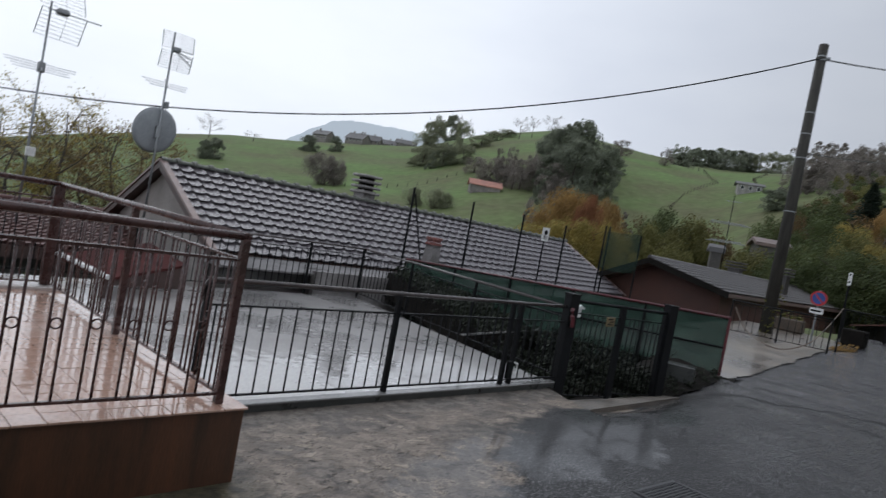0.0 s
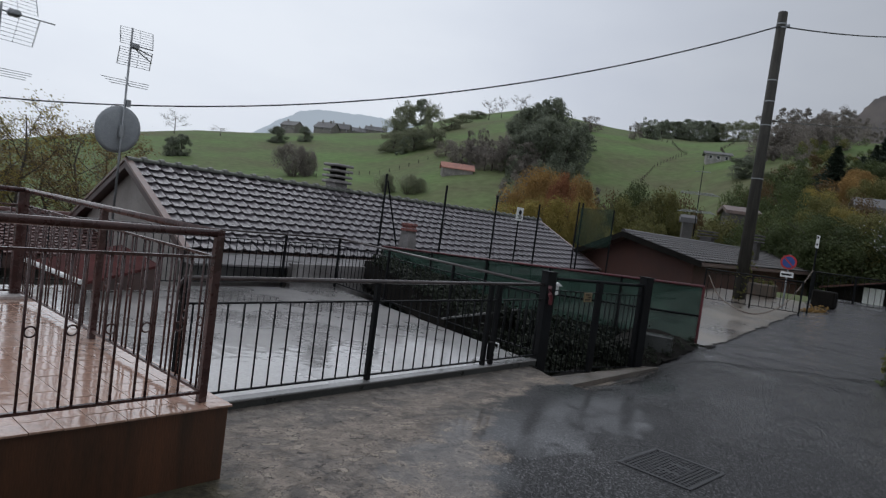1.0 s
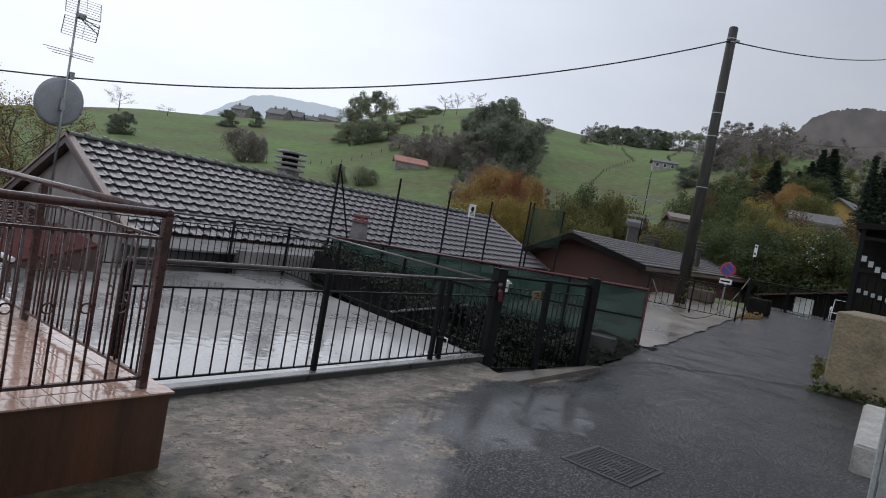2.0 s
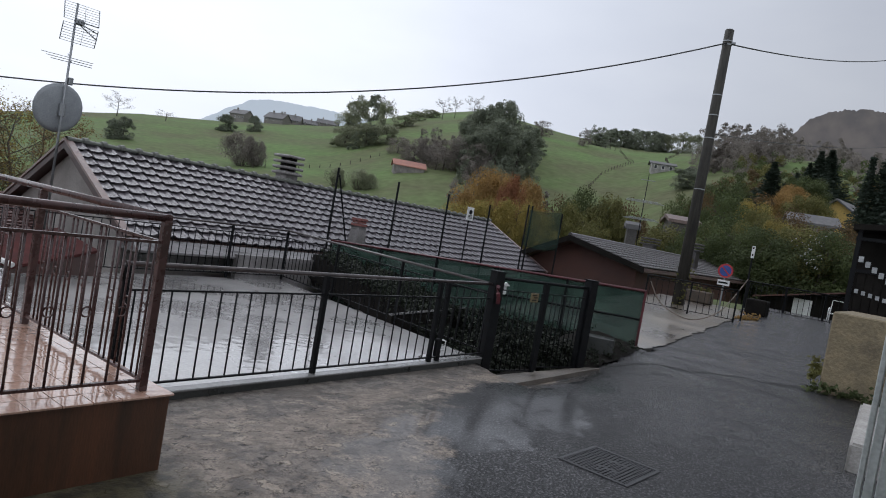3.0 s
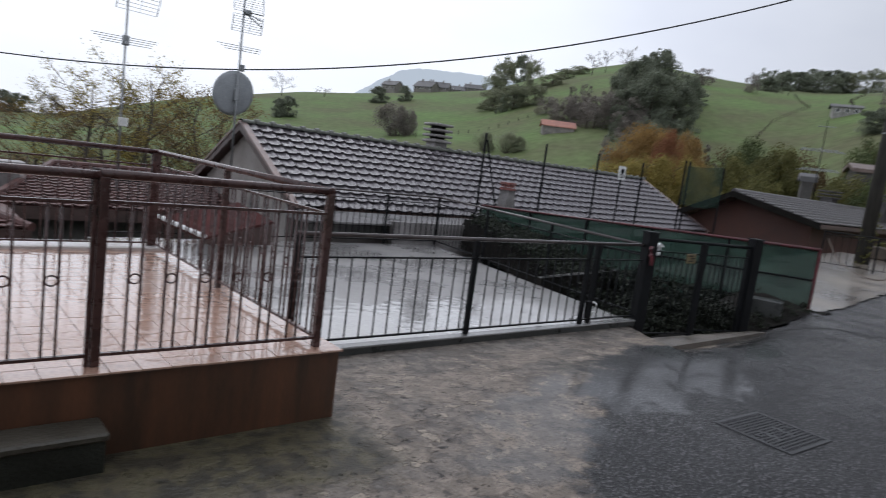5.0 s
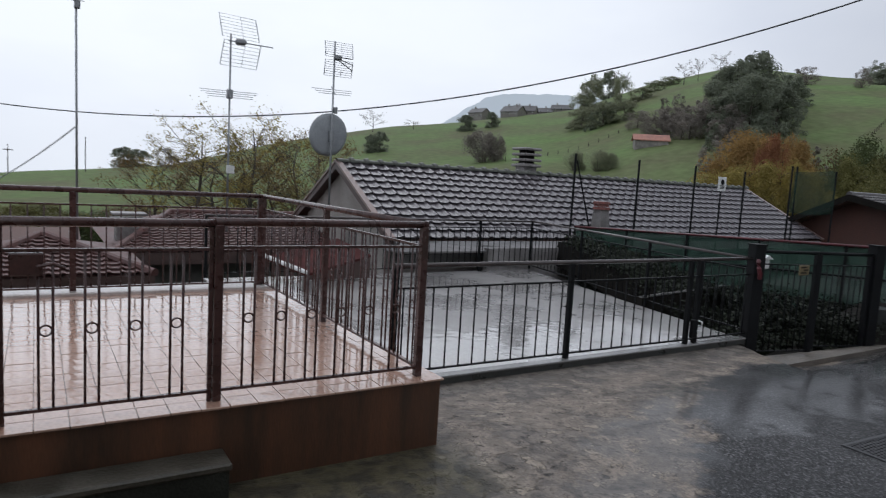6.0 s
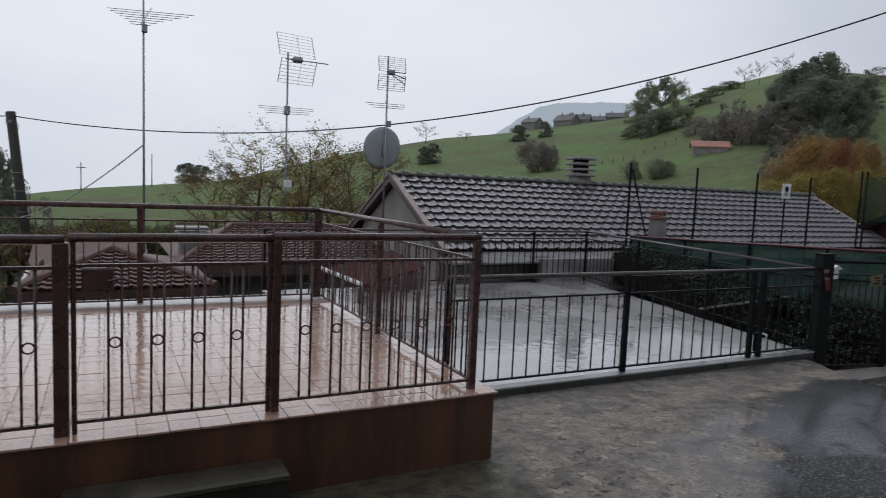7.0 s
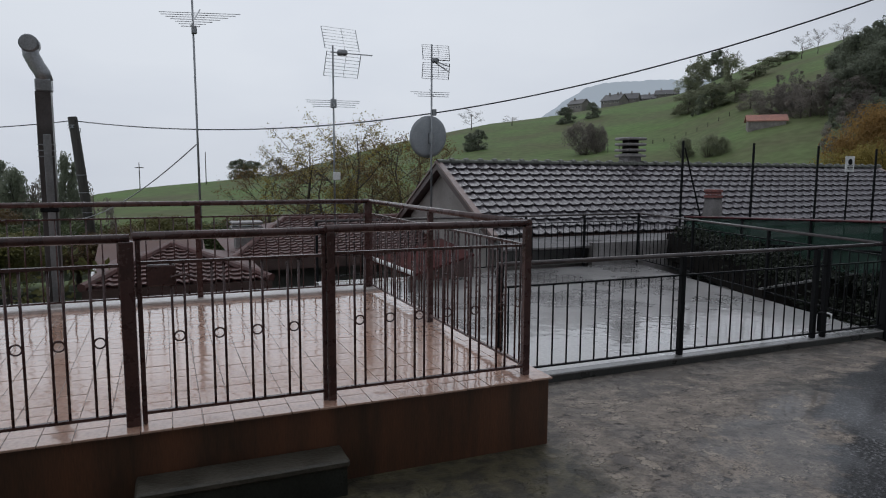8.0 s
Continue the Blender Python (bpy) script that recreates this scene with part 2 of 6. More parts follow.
def lane_surface():
    """Wet lane: gritty asphalt that gives way, along a worn line, to old patched concrete, with moss by the terrace wall."""
    m = bpy.data.materials.new("wet_lane_surface")
    m.use_nodes = True
    n, l = m.node_tree.nodes, m.node_tree.links
    b = n["Principled BSDF"]
    co = n.new("ShaderNodeTexCoord")
    at = n.new("ShaderNodeSeparateXYZ")
    l.new(co.outputs["Object"], at.inputs["Vector"])

    def noise_tex(scale, detail, rough=0.6):
        t = n.new("ShaderNodeTexNoise")
        t.inputs["Scale"].default_value, t.inputs["Detail"].default_value, t.inputs["Roughness"].default_value = scale, detail, rough
        l.new(co.outputs["Object"], t.inputs["Vector"])
        return t.outputs["Fac"]

    def calc(op, a, c):
        k = n.new("ShaderNodeMath")
        k.operation = op
        for i, v in enumerate((a, c)):
            if isinstance(v, (int, float)):
                k.inputs[i].default_value = v
            else:
                l.new(v, k.inputs[i])
        return k.outputs["Value"]

    def ramp(v, lo, hi, a=0.0, c=1.0):
        k = n.new("ShaderNodeMapRange")
        k.interpolation_type = "SMOOTHSTEP"
        for name, value in (("From Min", lo), ("From Max", hi), ("To Min", a), ("To Max", c)):
            k.inputs[name].default_value = value
        l.new(v, k.inputs["Value"])
        return k.outputs["Result"]

    def mix(f, a, c):
        k = n.new("ShaderNodeMixRGB")
        for i, v in enumerate((f, a, c)):
            if isinstance(v, tuple):
                k.inputs[i].default_value = (*v, 1)
            else:
                l.new(v, k.inputs[i])
        return k.outputs["Color"]

    def cells(scale, outlet):
        t = n.new("ShaderNodeTexVoronoi")
        t.inputs["Scale"].default_value = scale
        l.new(co.outputs["Object"], t.inputs["Vector"])
        return t.outputs[outlet]

    broad, patch, flake, grit = noise_tex(0.55, 4), noise_tex(1.9, 7, 0.62), noise_tex(6.5, 5, 0.58), noise_tex(60, 3)
    chip, crack = noise_tex(11.0, 6, 0.62), noise_tex(1.3, 7, 0.6)
    stone = n.new("ShaderNodeSeparateColor")
    l.new(cells(62, "Color"), stone.inputs["Color"])
    stone = stone.outputs["Red"]
    # signed distance across the seam between asphalt and concrete
    side = calc("ADD", calc("MULTIPLY", at.outputs["X"], -0.617), calc("MULTIPLY", at.outputs["Y"], 0.787))
    front = calc("ADD", calc("MULTIPLY", at.outputs["X"], -0.144), calc("MULTIPLY", at.outputs["Y"], 0.990))
    seam = calc("MAXIMUM", calc("ADD", side, 1.72), calc("SUBTRACT", front, 1.96))
    seam = calc("ADD", seam, calc("MULTIPLY", calc("SUBTRACT", patch, 0.5), 1.2))
    concrete = ramp(seam, 1.08, 1.24)
    # asphalt: pale and dark aggregate in tar, the pale raised to read as glints
    grain46 = noise_tex(46, 3, 0.55)
    asphalt_col = mix(ramp(grain46, 0.53, 0.59), mix(ramp(stone, 0.55, 0.75), (0.003, 0.003, 0.004), (0.044, 0.043, 0.045)), (0.165, 0.160, 0.166))
    asphalt_col = mix(ramp(grit, 0.58, 0.42, 0.0, 0.7), asphalt_col, (0.008, 0.008, 0.009))
    asphalt_col = mix(ramp(broad, 0.35, 0.65, 0.0, 0.35), asphalt_col, (0.010, 0.010, 0.011))
    # concrete: broken skins of different age, with sharp edges
    pale = mix(ramp(flake, 0.44, 0.56), (0.172, 0.140, 0.112), (0.262, 0.216, 0.176))
    dark = mix(ramp(flake, 0.43, 0.55), (0.102, 0.086, 0.073), (0.190, 0.158, 0.132))
    skin = ramp(patch, 0.46, 0.53)
    conc_col = mix(skin, dark, pale)
    bright_chip = ramp(flake, 0.605, 0.625)
    conc_col = mix(calc("MULTIPLY", bright_chip, 0.9), conc_col, (0.345, 0.290, 0.230))
    # Pits and flake rims are darkened in colour to show relief flat light hides.
    pit = ramp(chip, 0.375, 0.345)
    conc_col = mix(calc("MULTIPLY", pit, 0.85), conc_col, (0.016, 0.014, 0.013))
    spot = noise_tex(19.0, 3, 0.5)
    conc_col = mix(ramp(spot, 0.61, 0.65, 0.0, 0.6), conc_col, (0.020, 0.017, 0.015))
    conc_col = mix(ramp(spot, 0.39, 0.34, 0.0, 0.35), conc_col, (0.300, 0.260, 0.220))
    rim = calc("MAXIMUM", ramp(calc("ABSOLUTE", calc("SUBTRACT", flake, 0.598), 0.0), 0.012, 0.003), calc("MULTIPLY", ramp(calc("ABSOLUTE", calc("SUBTRACT", chip, 0.60), 0.0), 0.010, 0.003), 0.6))
    conc_col = mix(calc("MULTIPLY", rim, 0.75), conc_col, (0.030, 0.025, 0.022))
    line = calc("ABSOLUTE", calc("SUBTRACT", crack, 0.5), 0.0)
    cracked = calc("MULTIPLY", ramp(line, 0.005, 0.002), ramp(broad, 0.50, 0.54))
    conc_col = mix(calc("MULTIPLY", cracked, 0.6), conc_col, (0.014, 0.012, 0.011))
    conc_col = mix(ramp(grit, 0.34, 0.52, 0.35, 0.0), conc_col, (0.026, 0.023, 0.021))
    # darker band along the kerb
    damp = ramp(calc("ADD", at.outputs["Y"], calc("MULTIPLY", patch, 0.6)), 4.85, 5.20, 0.0, 0.6)
    conc_col = mix(damp, conc_col, mix(ramp(flake, 0.46, 0.56), (0.050, 0.046, 0.042), (0.130, 0.118, 0.106)))
    moss = calc("MULTIPLY", ramp(calc("ADD", at.outputs["Y"], calc("MULTIPLY", patch, 1.2)), 3.20, 3.65), ramp(calc("ADD", at.outputs["X"], calc("MULTIPLY", flake, 0.5)), 3.45, 3.0))
    conc_col = mix(calc("MULTIPLY", moss, 0.85), conc_col, mix(ramp(flake, 0.4, 0.6), (0.022, 0.020, 0.012), (0.070, 0.062, 0.028)))
    # tar joint across the lane
    joint = calc("ADD", at.outputs["X"], calc("MULTIPLY", at.outputs["Y"], 0.70))
    joint = calc("ABSOLUTE", calc("ADD", calc("SUBTRACT", joint, 13.38), calc("MULTIPLY", calc("SUBTRACT", patch, 0.5), 1.3)), 0.0)
    asphalt_col = mix(ramp(calc("ADD", at.outputs["X"], calc("MULTIPLY", at.outputs["Y"], 0.70)), 13.2, 13.6, 0.0, 0.45), asphalt_col, (0.075, 0.072, 0.078))
    asphalt_col = mix(ramp(joint, 0.075, 0.035), asphalt_col, (0.004, 0.004, 0.004))
    turned, worn = n.new("ShaderNodeMapping"), n.new("ShaderNodeTexNoise")
    turned.inputs["Scale"].default_value, turned.inputs["Rotation"].default_value = (4.6, 1.6, 1.0), (0, 0, radians(-12))
    worn.inputs["Scale"].default_value, worn.inputs["Detail"].default_value = 1.0, 6.0
    l.new(co.outputs["Object"], turned.inputs["Vector"])
    l.new(turned.outputs["Vector"], worn.inputs["Vector"])
    worn = calc("MULTIPLY", ramp(worn.outputs["Fac"], 0.46, 0.62), ramp(at.outputs["X"], 8.5, 12.5, 0.12, 0.75))
    asphalt_col = mix(calc("MULTIPLY", worn, 0.75), asphalt_col, (0.006, 0.006, 0.007))
    # rainwater: pools in the hollow along the seam with grains poking out, thin film elsewhere
    hollow = None
    for cx, cy, long, wide in ((4.15, 2.95, 1.0, 0.42), (5.75, 3.42, 1.1, 0.62), (7.0, 3.45, 1.2, 0.58), (8.9, 3.75, 1.2, 0.42)):
        dx, dy = calc("SUBTRACT", at.outputs["X"], cx), calc("SUBTRACT", at.outputs["Y"], cy)
        u = calc("MULTIPLY", calc("ADD", calc("MULTIPLY", dx, 0.87), calc("MULTIPLY", dy, 0.49)), 1 / long)
        v = calc("MULTIPLY", calc("SUBTRACT", calc("MULTIPLY", dy, 0.87), calc("MULTIPLY", dx, 0.49)), 1 / wide)
        dip = ramp(calc("ADD", calc("MULTIPLY", u, u), calc("MULTIPLY", v, v)), 2.2, 0.0)
        hollow = dip if hollow is None else calc("MAXIMUM", hollow, dip)
    depth = calc("ADD", hollow, calc("ADD", calc("MULTIPLY", calc("SUBTRACT", 0.50, patch), 2.2), calc("MULTIPLY", calc("SUBTRACT", 0.5, flake), 0.8)))
    pool = ramp(calc("SUBTRACT", depth, calc("ADD", calc("MULTIPLY", stone, 0.35), calc("MULTIPLY", grit, 0.9))), -0.05, 0.22)
    soaked_col = mix(calc("MULTIPLY", pool, 0.4), mix(concrete, asphalt_col, conc_col), (0.022, 0.022, 0.023))
    l.new(soaked_col, b.inputs["Base Color"])
    b.inputs["Roughness"].default_value = 0.6
    b.inputs["Specular IOR Level"].default_value = 0.3
    wet = calc("ADD", ramp(broad, 0.62, 0.40, 0.26, 0.50), ramp(at.outputs["X"], 6.0, 10.0, 0.0, 0.55))
    wet = calc("MULTIPLY", wet, calc("SUBTRACT", 1.0, calc("MULTIPLY", concrete, 0.65)))
    wet = calc("MULTIPLY", wet, calc("SUBTRACT", 1.15, calc("MULTIPLY", worn, 0.75)))
    # wet grains glisten, the tar between them stays dull
    glisten = calc("MAXIMUM", ramp(grain46, 0.46, 0.57, 0.35, 1.9), ramp(stone, 0.70, 0.80, 0.0, 1.7))
    wet = calc("MULTIPLY", calc("MAXIMUM", calc("MULTIPLY", wet, ramp(patch, 0.66, 0.46, 0.45, 1.0)), calc("MULTIPLY", pool, 0.30)), glisten)
    deep = ramp(calc("SUBTRACT", depth, calc("ADD", calc("MULTIPLY", grain46, 0.7), calc("MULTIPLY", stone, 0.25))), -0.06, 0.50)
    wet = calc("MAXIMUM", wet, calc("MULTIPLY", deep, 0.58))
    wet = calc("MULTIPLY", wet, ramp(joint, 0.04, 0.10, 0.15, 1.0))
    l.new(wet, b.inputs["Coat Weight"])
    l.new(ramp(deep, 0.0, 0.8, 0.16, 0.04), b.inputs["Coat Roughness"])
    b.inputs["Coat IOR"].default_value = 1.33
    skins = calc("ADD", calc("MULTIPLY", skin, 0.45), calc("ADD", calc("MULTIPLY", bright_chip, 0.5), calc("ADD", flake, calc("MULTIPLY", pit, -1.0))))
    grains = calc("ADD", calc("MULTIPLY", grain46, 1.1), calc("ADD", calc("MULTIPLY", grit, 0.25), calc("MULTIPLY", stone, 0.12)))
    height = calc("ADD", calc("MULTIPLY", grains, calc("SUBTRACT", 1.0, calc("MULTIPLY", concrete, 0.7))), calc("MULTIPLY", skins, concrete))
    for slot, dry, soaked in (("Normal", 1.0, 0.6), ("Coat Normal", 0.75, 0.05)):
        k = n.new("ShaderNodeBump")
        k.inputs["Distance"].default_value = 0.02
        l.new(ramp(deep, 0.0, 0.7, dry, soaked), k.inputs["Strength"])
        l.new(height, k.inputs["Height"])
        l.new(k.outputs["Normal"], b.inputs[slot])
    return m


LANE = lane_surface()


# ---- helpers for building ----
ROUND = ("handrail", "shaft", "mast", "gutter", "overhead_cable", "hose", "cowl_neck", "cowl_head", "ring", "top_rail", "baluster")


def part(name, bm, material, parent=None, label=""):
    me = bpy.data.meshes.new(name)
    bm.to_mesh(me)
    bm.free()
    me.materials.append(material)
    if name in ROUND:
        for p in me.polygons:
            p.use_smooth = len(p.vertices) == 4
    ob = new(name, me)
    if parent is not None:
        ob.parent = parent
    if label:
        ob["label"] = label
    return ob


def again(ob, parent, m):
    """The same piece once more, on the same mesh."""
    o = new(ob.name.split(".")[0], ob.data)
    o.parent, o.matrix_basis = parent, m
    return o


def thing(name, loc, label, category, group="", kind="", turn=0.0):
    e = new(name)
    e.empty_display_size = 0.1
    e.matrix_basis = pose(*loc, 0, 0, turn)
    return tagged(e, label, category, group, kind)


def lump(name, bm, material, label, category, group="", kind=""):
    return tagged(part(name, bm, material), label, category, group, kind)


def box(bm, x0, y0, z0, x1, y1, z1, bevel=0.0):
    vs = [bm.verts.new(p) for p in ((x0, y0, z0), (x1, y0, z0), (x1, y1, z0), (x0, y1, z0), (x0, y0, z1), (x1, y0, z1), (x1, y1, z1), (x0, y1, z1))]
    fs = [bm.faces.new([vs[i] for i in f]) for f in ((3, 2, 1, 0), (4, 5, 6, 7), (0, 1, 5, 4), (1, 2, 6, 5), (2, 3, 7, 6), (3, 0, 4, 7))]
    if bevel:
        bmesh.ops.bevel(bm, geom=list({e for f in fs for e in f.edges}), offset=bevel, segments=1, affect="EDGES")
    return bm


def rod(bm, a, b, r0, r1=None, seg=8):
    a, b = Vector(a), Vector(b)
    r1 = r0 if r1 is None else r1
    d = b - a
    m = Matrix.Translation((a + b) / 2) @ d.to_track_quat("Z", "Y").to_matrix().to_4x4()
    bmesh.ops.create_cone(bm, cap_ends=True, segments=seg, radius1=r0, radius2=max(r1, 1e-4), depth=d.length, matrix=m)
    return bm


def tube(bm, pts, r, seg=6):
    """A tube along a line of points."""
    rings = []
    pts = [Vector(p) for p in pts]
    for i, p in enumerate(pts):
        d = (pts[min(i + 1, len(pts) - 1)] - pts[max(i - 1, 0)]).normalized()
        q = d.to_track_quat("Z", "Y")
        rings.append([bm.verts.new(p + q @ Vector((r * math.cos(2 * math.pi * k / seg), r * math.sin(2 * math.pi * k / seg), 0))) for k in range(seg)])
    for a, b in zip(rings, rings[1:]):
        for k in range(seg):
            bm.faces.new((a[k], a[(k + 1) % seg], b[(k + 1) % seg], b[k]))
    bm.faces.new(rings[0][::-1])
    bm.faces.new(rings[-1])
    return bm


def prism(bm, outline, a, b, axis="x"):
    """A solid of that outline (y, z) drawn along x, or (x, z) along y, or (x, y) along z."""
    def at(p, s):
        return {"x": (s, p[0], p[1]), "y": (p[0], s, p[1]), "z": (p[0], p[1], s)}[axis]
    lo, hi = [bm.verts.new(at(p, a)) for p in outline], [bm.verts.new(at(p, b)) for p in outline]
    bm.faces.new(lo)
    bm.faces.new(hi[::-1])
    for i in range(len(outline)):
        j = (i + 1) % len(outline)
        bm.faces.new((lo[i], hi[i], hi[j], lo[j]))
    bmesh.ops.recalc_face_normals(bm, faces=bm.faces)
    return bm


def B():
    return bmesh.new()

# ---- ground, hills and distance ----
SKY_AZ = (-40, -12, -4.4, 9.3, 18, 26, 34, 42.6, 48, 54.6, 61, 68, 76, 84, 95, 120)
SKY_SL = (-0.06, -0.06, -0.027, -0.002, 0.04, 0.072, 0.088, 0.112, 0.15, 0.176, 0.160, 0.150, 0.158, 0.148, 0.12, 0.10)
CREST_R = (300, 300, 300, 330, 400, 460, 490, 500, 500, 500, 500, 490, 450, 390, 300, 260)


def ease(a, b, v):
    v = min(1.0, max(0.0, (v - a) / (b - a)))
    return v * v * (3 - 2 * v)


def ground_z(x, y):
    """Height of the land: the lane near by, the drop to the north, the valley and the hill beyond it."""
    near = -0.45 + 0.045 * min(14.0, max(0.0, x - 9.0))
    near -= 0.13 * ease(3.3, 5.0, y) * (1 - ease(8.6, 12.0, x)) + 0.24 * ease(3.6, 4.6, y) * ease(-0.16, 0.10, x - 8.46 + 0.68 * (5.05 - y)) * (1 - ease(10.3, 11.7, x))
    near -= 1.7 * ease(5.1, 6.4, y) * (1 - ease(11.9, 12.2, x)) + 1.6 * ease(7.4, 11.0, y) * ease(11.9, 12.2, x) + 1.2 * ease(10.0, 16.0, y)
    near -= 1.5 * ease(27.0, 34.0, x)
    dx, dy = x - 0.7, y - 0.2
    r, az = math.hypot(dx, dy), math.degrees(math.atan2(dx, dy))
    az = min(119.0, max(-39.0, az)) if dy > -40 and r > 1 else 0.0
    top = 1.28 + float(np.interp(az, SKY_AZ, SKY_SL)) * float(np.interp(az, SKY_AZ, CREST_R))
    crest = float(np.interp(az, SKY_AZ, CREST_R))
    low = -13.0 + 9.0 * ease(64.0, 78.0, az)
    start = 90.0 - 40.0 * ease(64.0, 80.0, az)
    u = min(1.0, max(0.0, (r - start) / (crest - start)))
    bumps = 3.2 * noise.noise((x * 0.008, y * 0.008, 0.3)) + 1.4 * noise.noise((x * 0.025, y * 0.025, 2.0))
    far = low + (top - low) * (0.62 * u + 0.38 * math.sin(u * math.pi / 2)) + bumps * ease(0.0, 0.3, u) * (1 - ease(0.85, 1.0, u))
    if r > crest:
        far = top - 0.10 * (r - crest)
        far = max(far, -130.0)
    k = ease(26.0, 95.0, r)
    if dy < 0:
        k *= 1 - ease(0.0, 60.0, -dy) * 0.8
    return near * (1 - k) + far * k


def sheet(bm, xs, ys, lift, inside=None):
    """A piece of surface that follows the land, lifted above it."""
    grid = {}
    for i, x in enumerate(xs):
        for j, y in enumerate(ys):
            grid[i, j] = (x, y)
    verts = {}

    def v(i, j):
        if (i, j) not in verts:
            x, y = grid[i, j]
            verts[i, j] = bm.verts.new((x, y, ground_z(x, y) + lift))
        return verts[i, j]
    for i in range(len(xs) - 1):
        for j in range(len(ys) - 1):
            cx, cy = (xs[i] + xs[i + 1]) / 2, (ys[j] + ys[j + 1]) / 2
            if inside is None or inside(cx, cy):
                bm.faces.new((v(i, j), v(i + 1, j), v(i + 1, j + 1), v(i, j + 1)))
    return bm


def steps(a, b, d):
    n = max(1, round((b - a) / d))
    return [a + (b - a) * i / n for i in range(n + 1)]


def build_ground():
    verts, faces = [], []
    radii = [0.0] + [1.2 * 1.07 ** i for i in range(110)]
    n = 240
    verts.append((0.7, 0.2, ground_z(0.7, 0.2) - 0.08))
    for r in radii[1:]:
        for k in range(n):
            a = 2 * math.pi * k / n
            x, y = 0.7 + r * math.sin(a), 0.2 + r * math.cos(a)
            verts.append((x, y, ground_z(x, y) - (0.08 + 0.4 * ease(5.0, 5.7, y) * ease(2.5, 2.9, x) * (1 - ease(12.6, 13.4, x)) * (1 - ease(12.5, 14.0, y))) * (1 - ease(24.0, 34.0, r))))
    for k in range(n):
        faces.append((0, 1 + (k + 1) % n, 1 + k))
    for i in range(len(radii) - 2):
        for k in range(n):
            a, b = 1 + i * n + k, 1 + i * n + (k + 1) % n
            faces.append((a, b, b + n, a + n))
    me = bpy.data.meshes.new("ground")
    me.from_pydata(verts, [], faces)
    me.materials.append(HILL_GRASS)
    for p in me.polygons:
        p.use_smooth = True
    return tagged(new("ground", me), "green pasture hills rising beyond the valley", "ground", kind="structure")


build_ground()


def poly_inside(pts):
    def inside(x, y):
        c = False
        for (x0, y0), (x1, y1) in zip(pts, pts[1:] + pts[:1]):
            if (y0 > y) != (y1 > y) and x < (x1 - x0) * (y - y0) / (y1 - y0) + x0:
                c = not c
        return c
    return inside


ROAD_EDGE = [(1.8, -8.0), (3.4, 1.4), (4.4, 2.2), (5.4, 2.8), (6.6, 3.3), (7.6, 3.6), (8.4, 3.9), (8.9, 4.3), (10.4, 4.1), (12.0, 4.6), (14.6, 4.5), (16.9, 4.6), (20.5, 4.8), (26.0, 5.4), (29.0, 5.4), (29.0, -8.0)]
LANE_X, LANE_Y = steps(-7.0, 29.0, 0.1), steps(-8.0, 5.05, 0.1) + [5.25, 5.45, 5.65]
on_road = poly_inside(ROAD_EDGE)
bm = sheet(B(), LANE_X, LANE_Y, 0.010, on_road)
road = lump("road", bm, LANE, "wet dark asphalt lane with puddled sheen", "road", kind="structure")
APRON_EDGE = [(-7.0, -8.0), (12.1, -8.0), (12.1, 4.3), (10.6, 4.7), (8.9, 5.05), (8.5, 5.05), (2.9, 5.05), (2.9, 4.0), (-7.0, 4.0)]
on_apron = poly_inside(APRON_EDGE)
bm = sheet(B(), LANE_X, LANE_Y, 0.010, lambda x, y: on_apron(x, y) and not on_road(x, y))
lump("concrete_apron", bm, LANE, "worn patchy wet concrete apron beside the lane", "pavement", kind="structure")
PAVE_EDGE = [(11.8, 4.2), (12.0, 4.1), (13.0, 4.05), (14.6, 4.15), (16.9, 4.32), (18.9, 4.43), (20.4, 4.42), (22.0, 5.0), (22.0, 7.4), (12.0, 7.4)]
in_pave = poly_inside(PAVE_EDGE)
bm = sheet(B(), steps(11.6, 22.0, 0.035), steps(3.7, 7.4, 0.035), 0.030, lambda x, y: in_pave(x, y + 0.10 * noise.noise((x * 1.7, y, 3.0)) + 0.05 * noise.noise((x * 7, y * 7, 1.0))))
lump("pavement", bm, PAVEMENT, "pale wet concrete forecourt with brown stains", "pavement", kind="structure")

# Distance haze is put into the mountain as a pale blue-grey emission.
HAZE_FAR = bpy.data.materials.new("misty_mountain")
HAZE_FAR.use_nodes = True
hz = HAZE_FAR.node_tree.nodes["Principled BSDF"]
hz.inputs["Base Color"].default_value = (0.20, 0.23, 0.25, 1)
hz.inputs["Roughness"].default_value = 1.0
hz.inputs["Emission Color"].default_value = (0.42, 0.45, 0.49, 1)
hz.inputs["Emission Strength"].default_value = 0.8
# The nearer hill carries a fainter grey emission that stands in for haze.
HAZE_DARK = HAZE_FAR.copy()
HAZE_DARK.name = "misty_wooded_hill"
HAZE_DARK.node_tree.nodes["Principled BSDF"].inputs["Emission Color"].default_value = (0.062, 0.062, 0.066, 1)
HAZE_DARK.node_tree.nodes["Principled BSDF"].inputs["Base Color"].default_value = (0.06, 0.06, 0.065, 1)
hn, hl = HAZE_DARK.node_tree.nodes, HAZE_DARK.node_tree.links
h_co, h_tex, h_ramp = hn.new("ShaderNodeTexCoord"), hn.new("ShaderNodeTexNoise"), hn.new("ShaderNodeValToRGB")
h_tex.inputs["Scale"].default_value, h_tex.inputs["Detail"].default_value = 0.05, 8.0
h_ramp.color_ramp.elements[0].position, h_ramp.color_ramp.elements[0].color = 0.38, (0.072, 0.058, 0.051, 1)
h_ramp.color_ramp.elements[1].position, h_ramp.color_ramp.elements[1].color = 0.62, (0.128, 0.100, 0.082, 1)
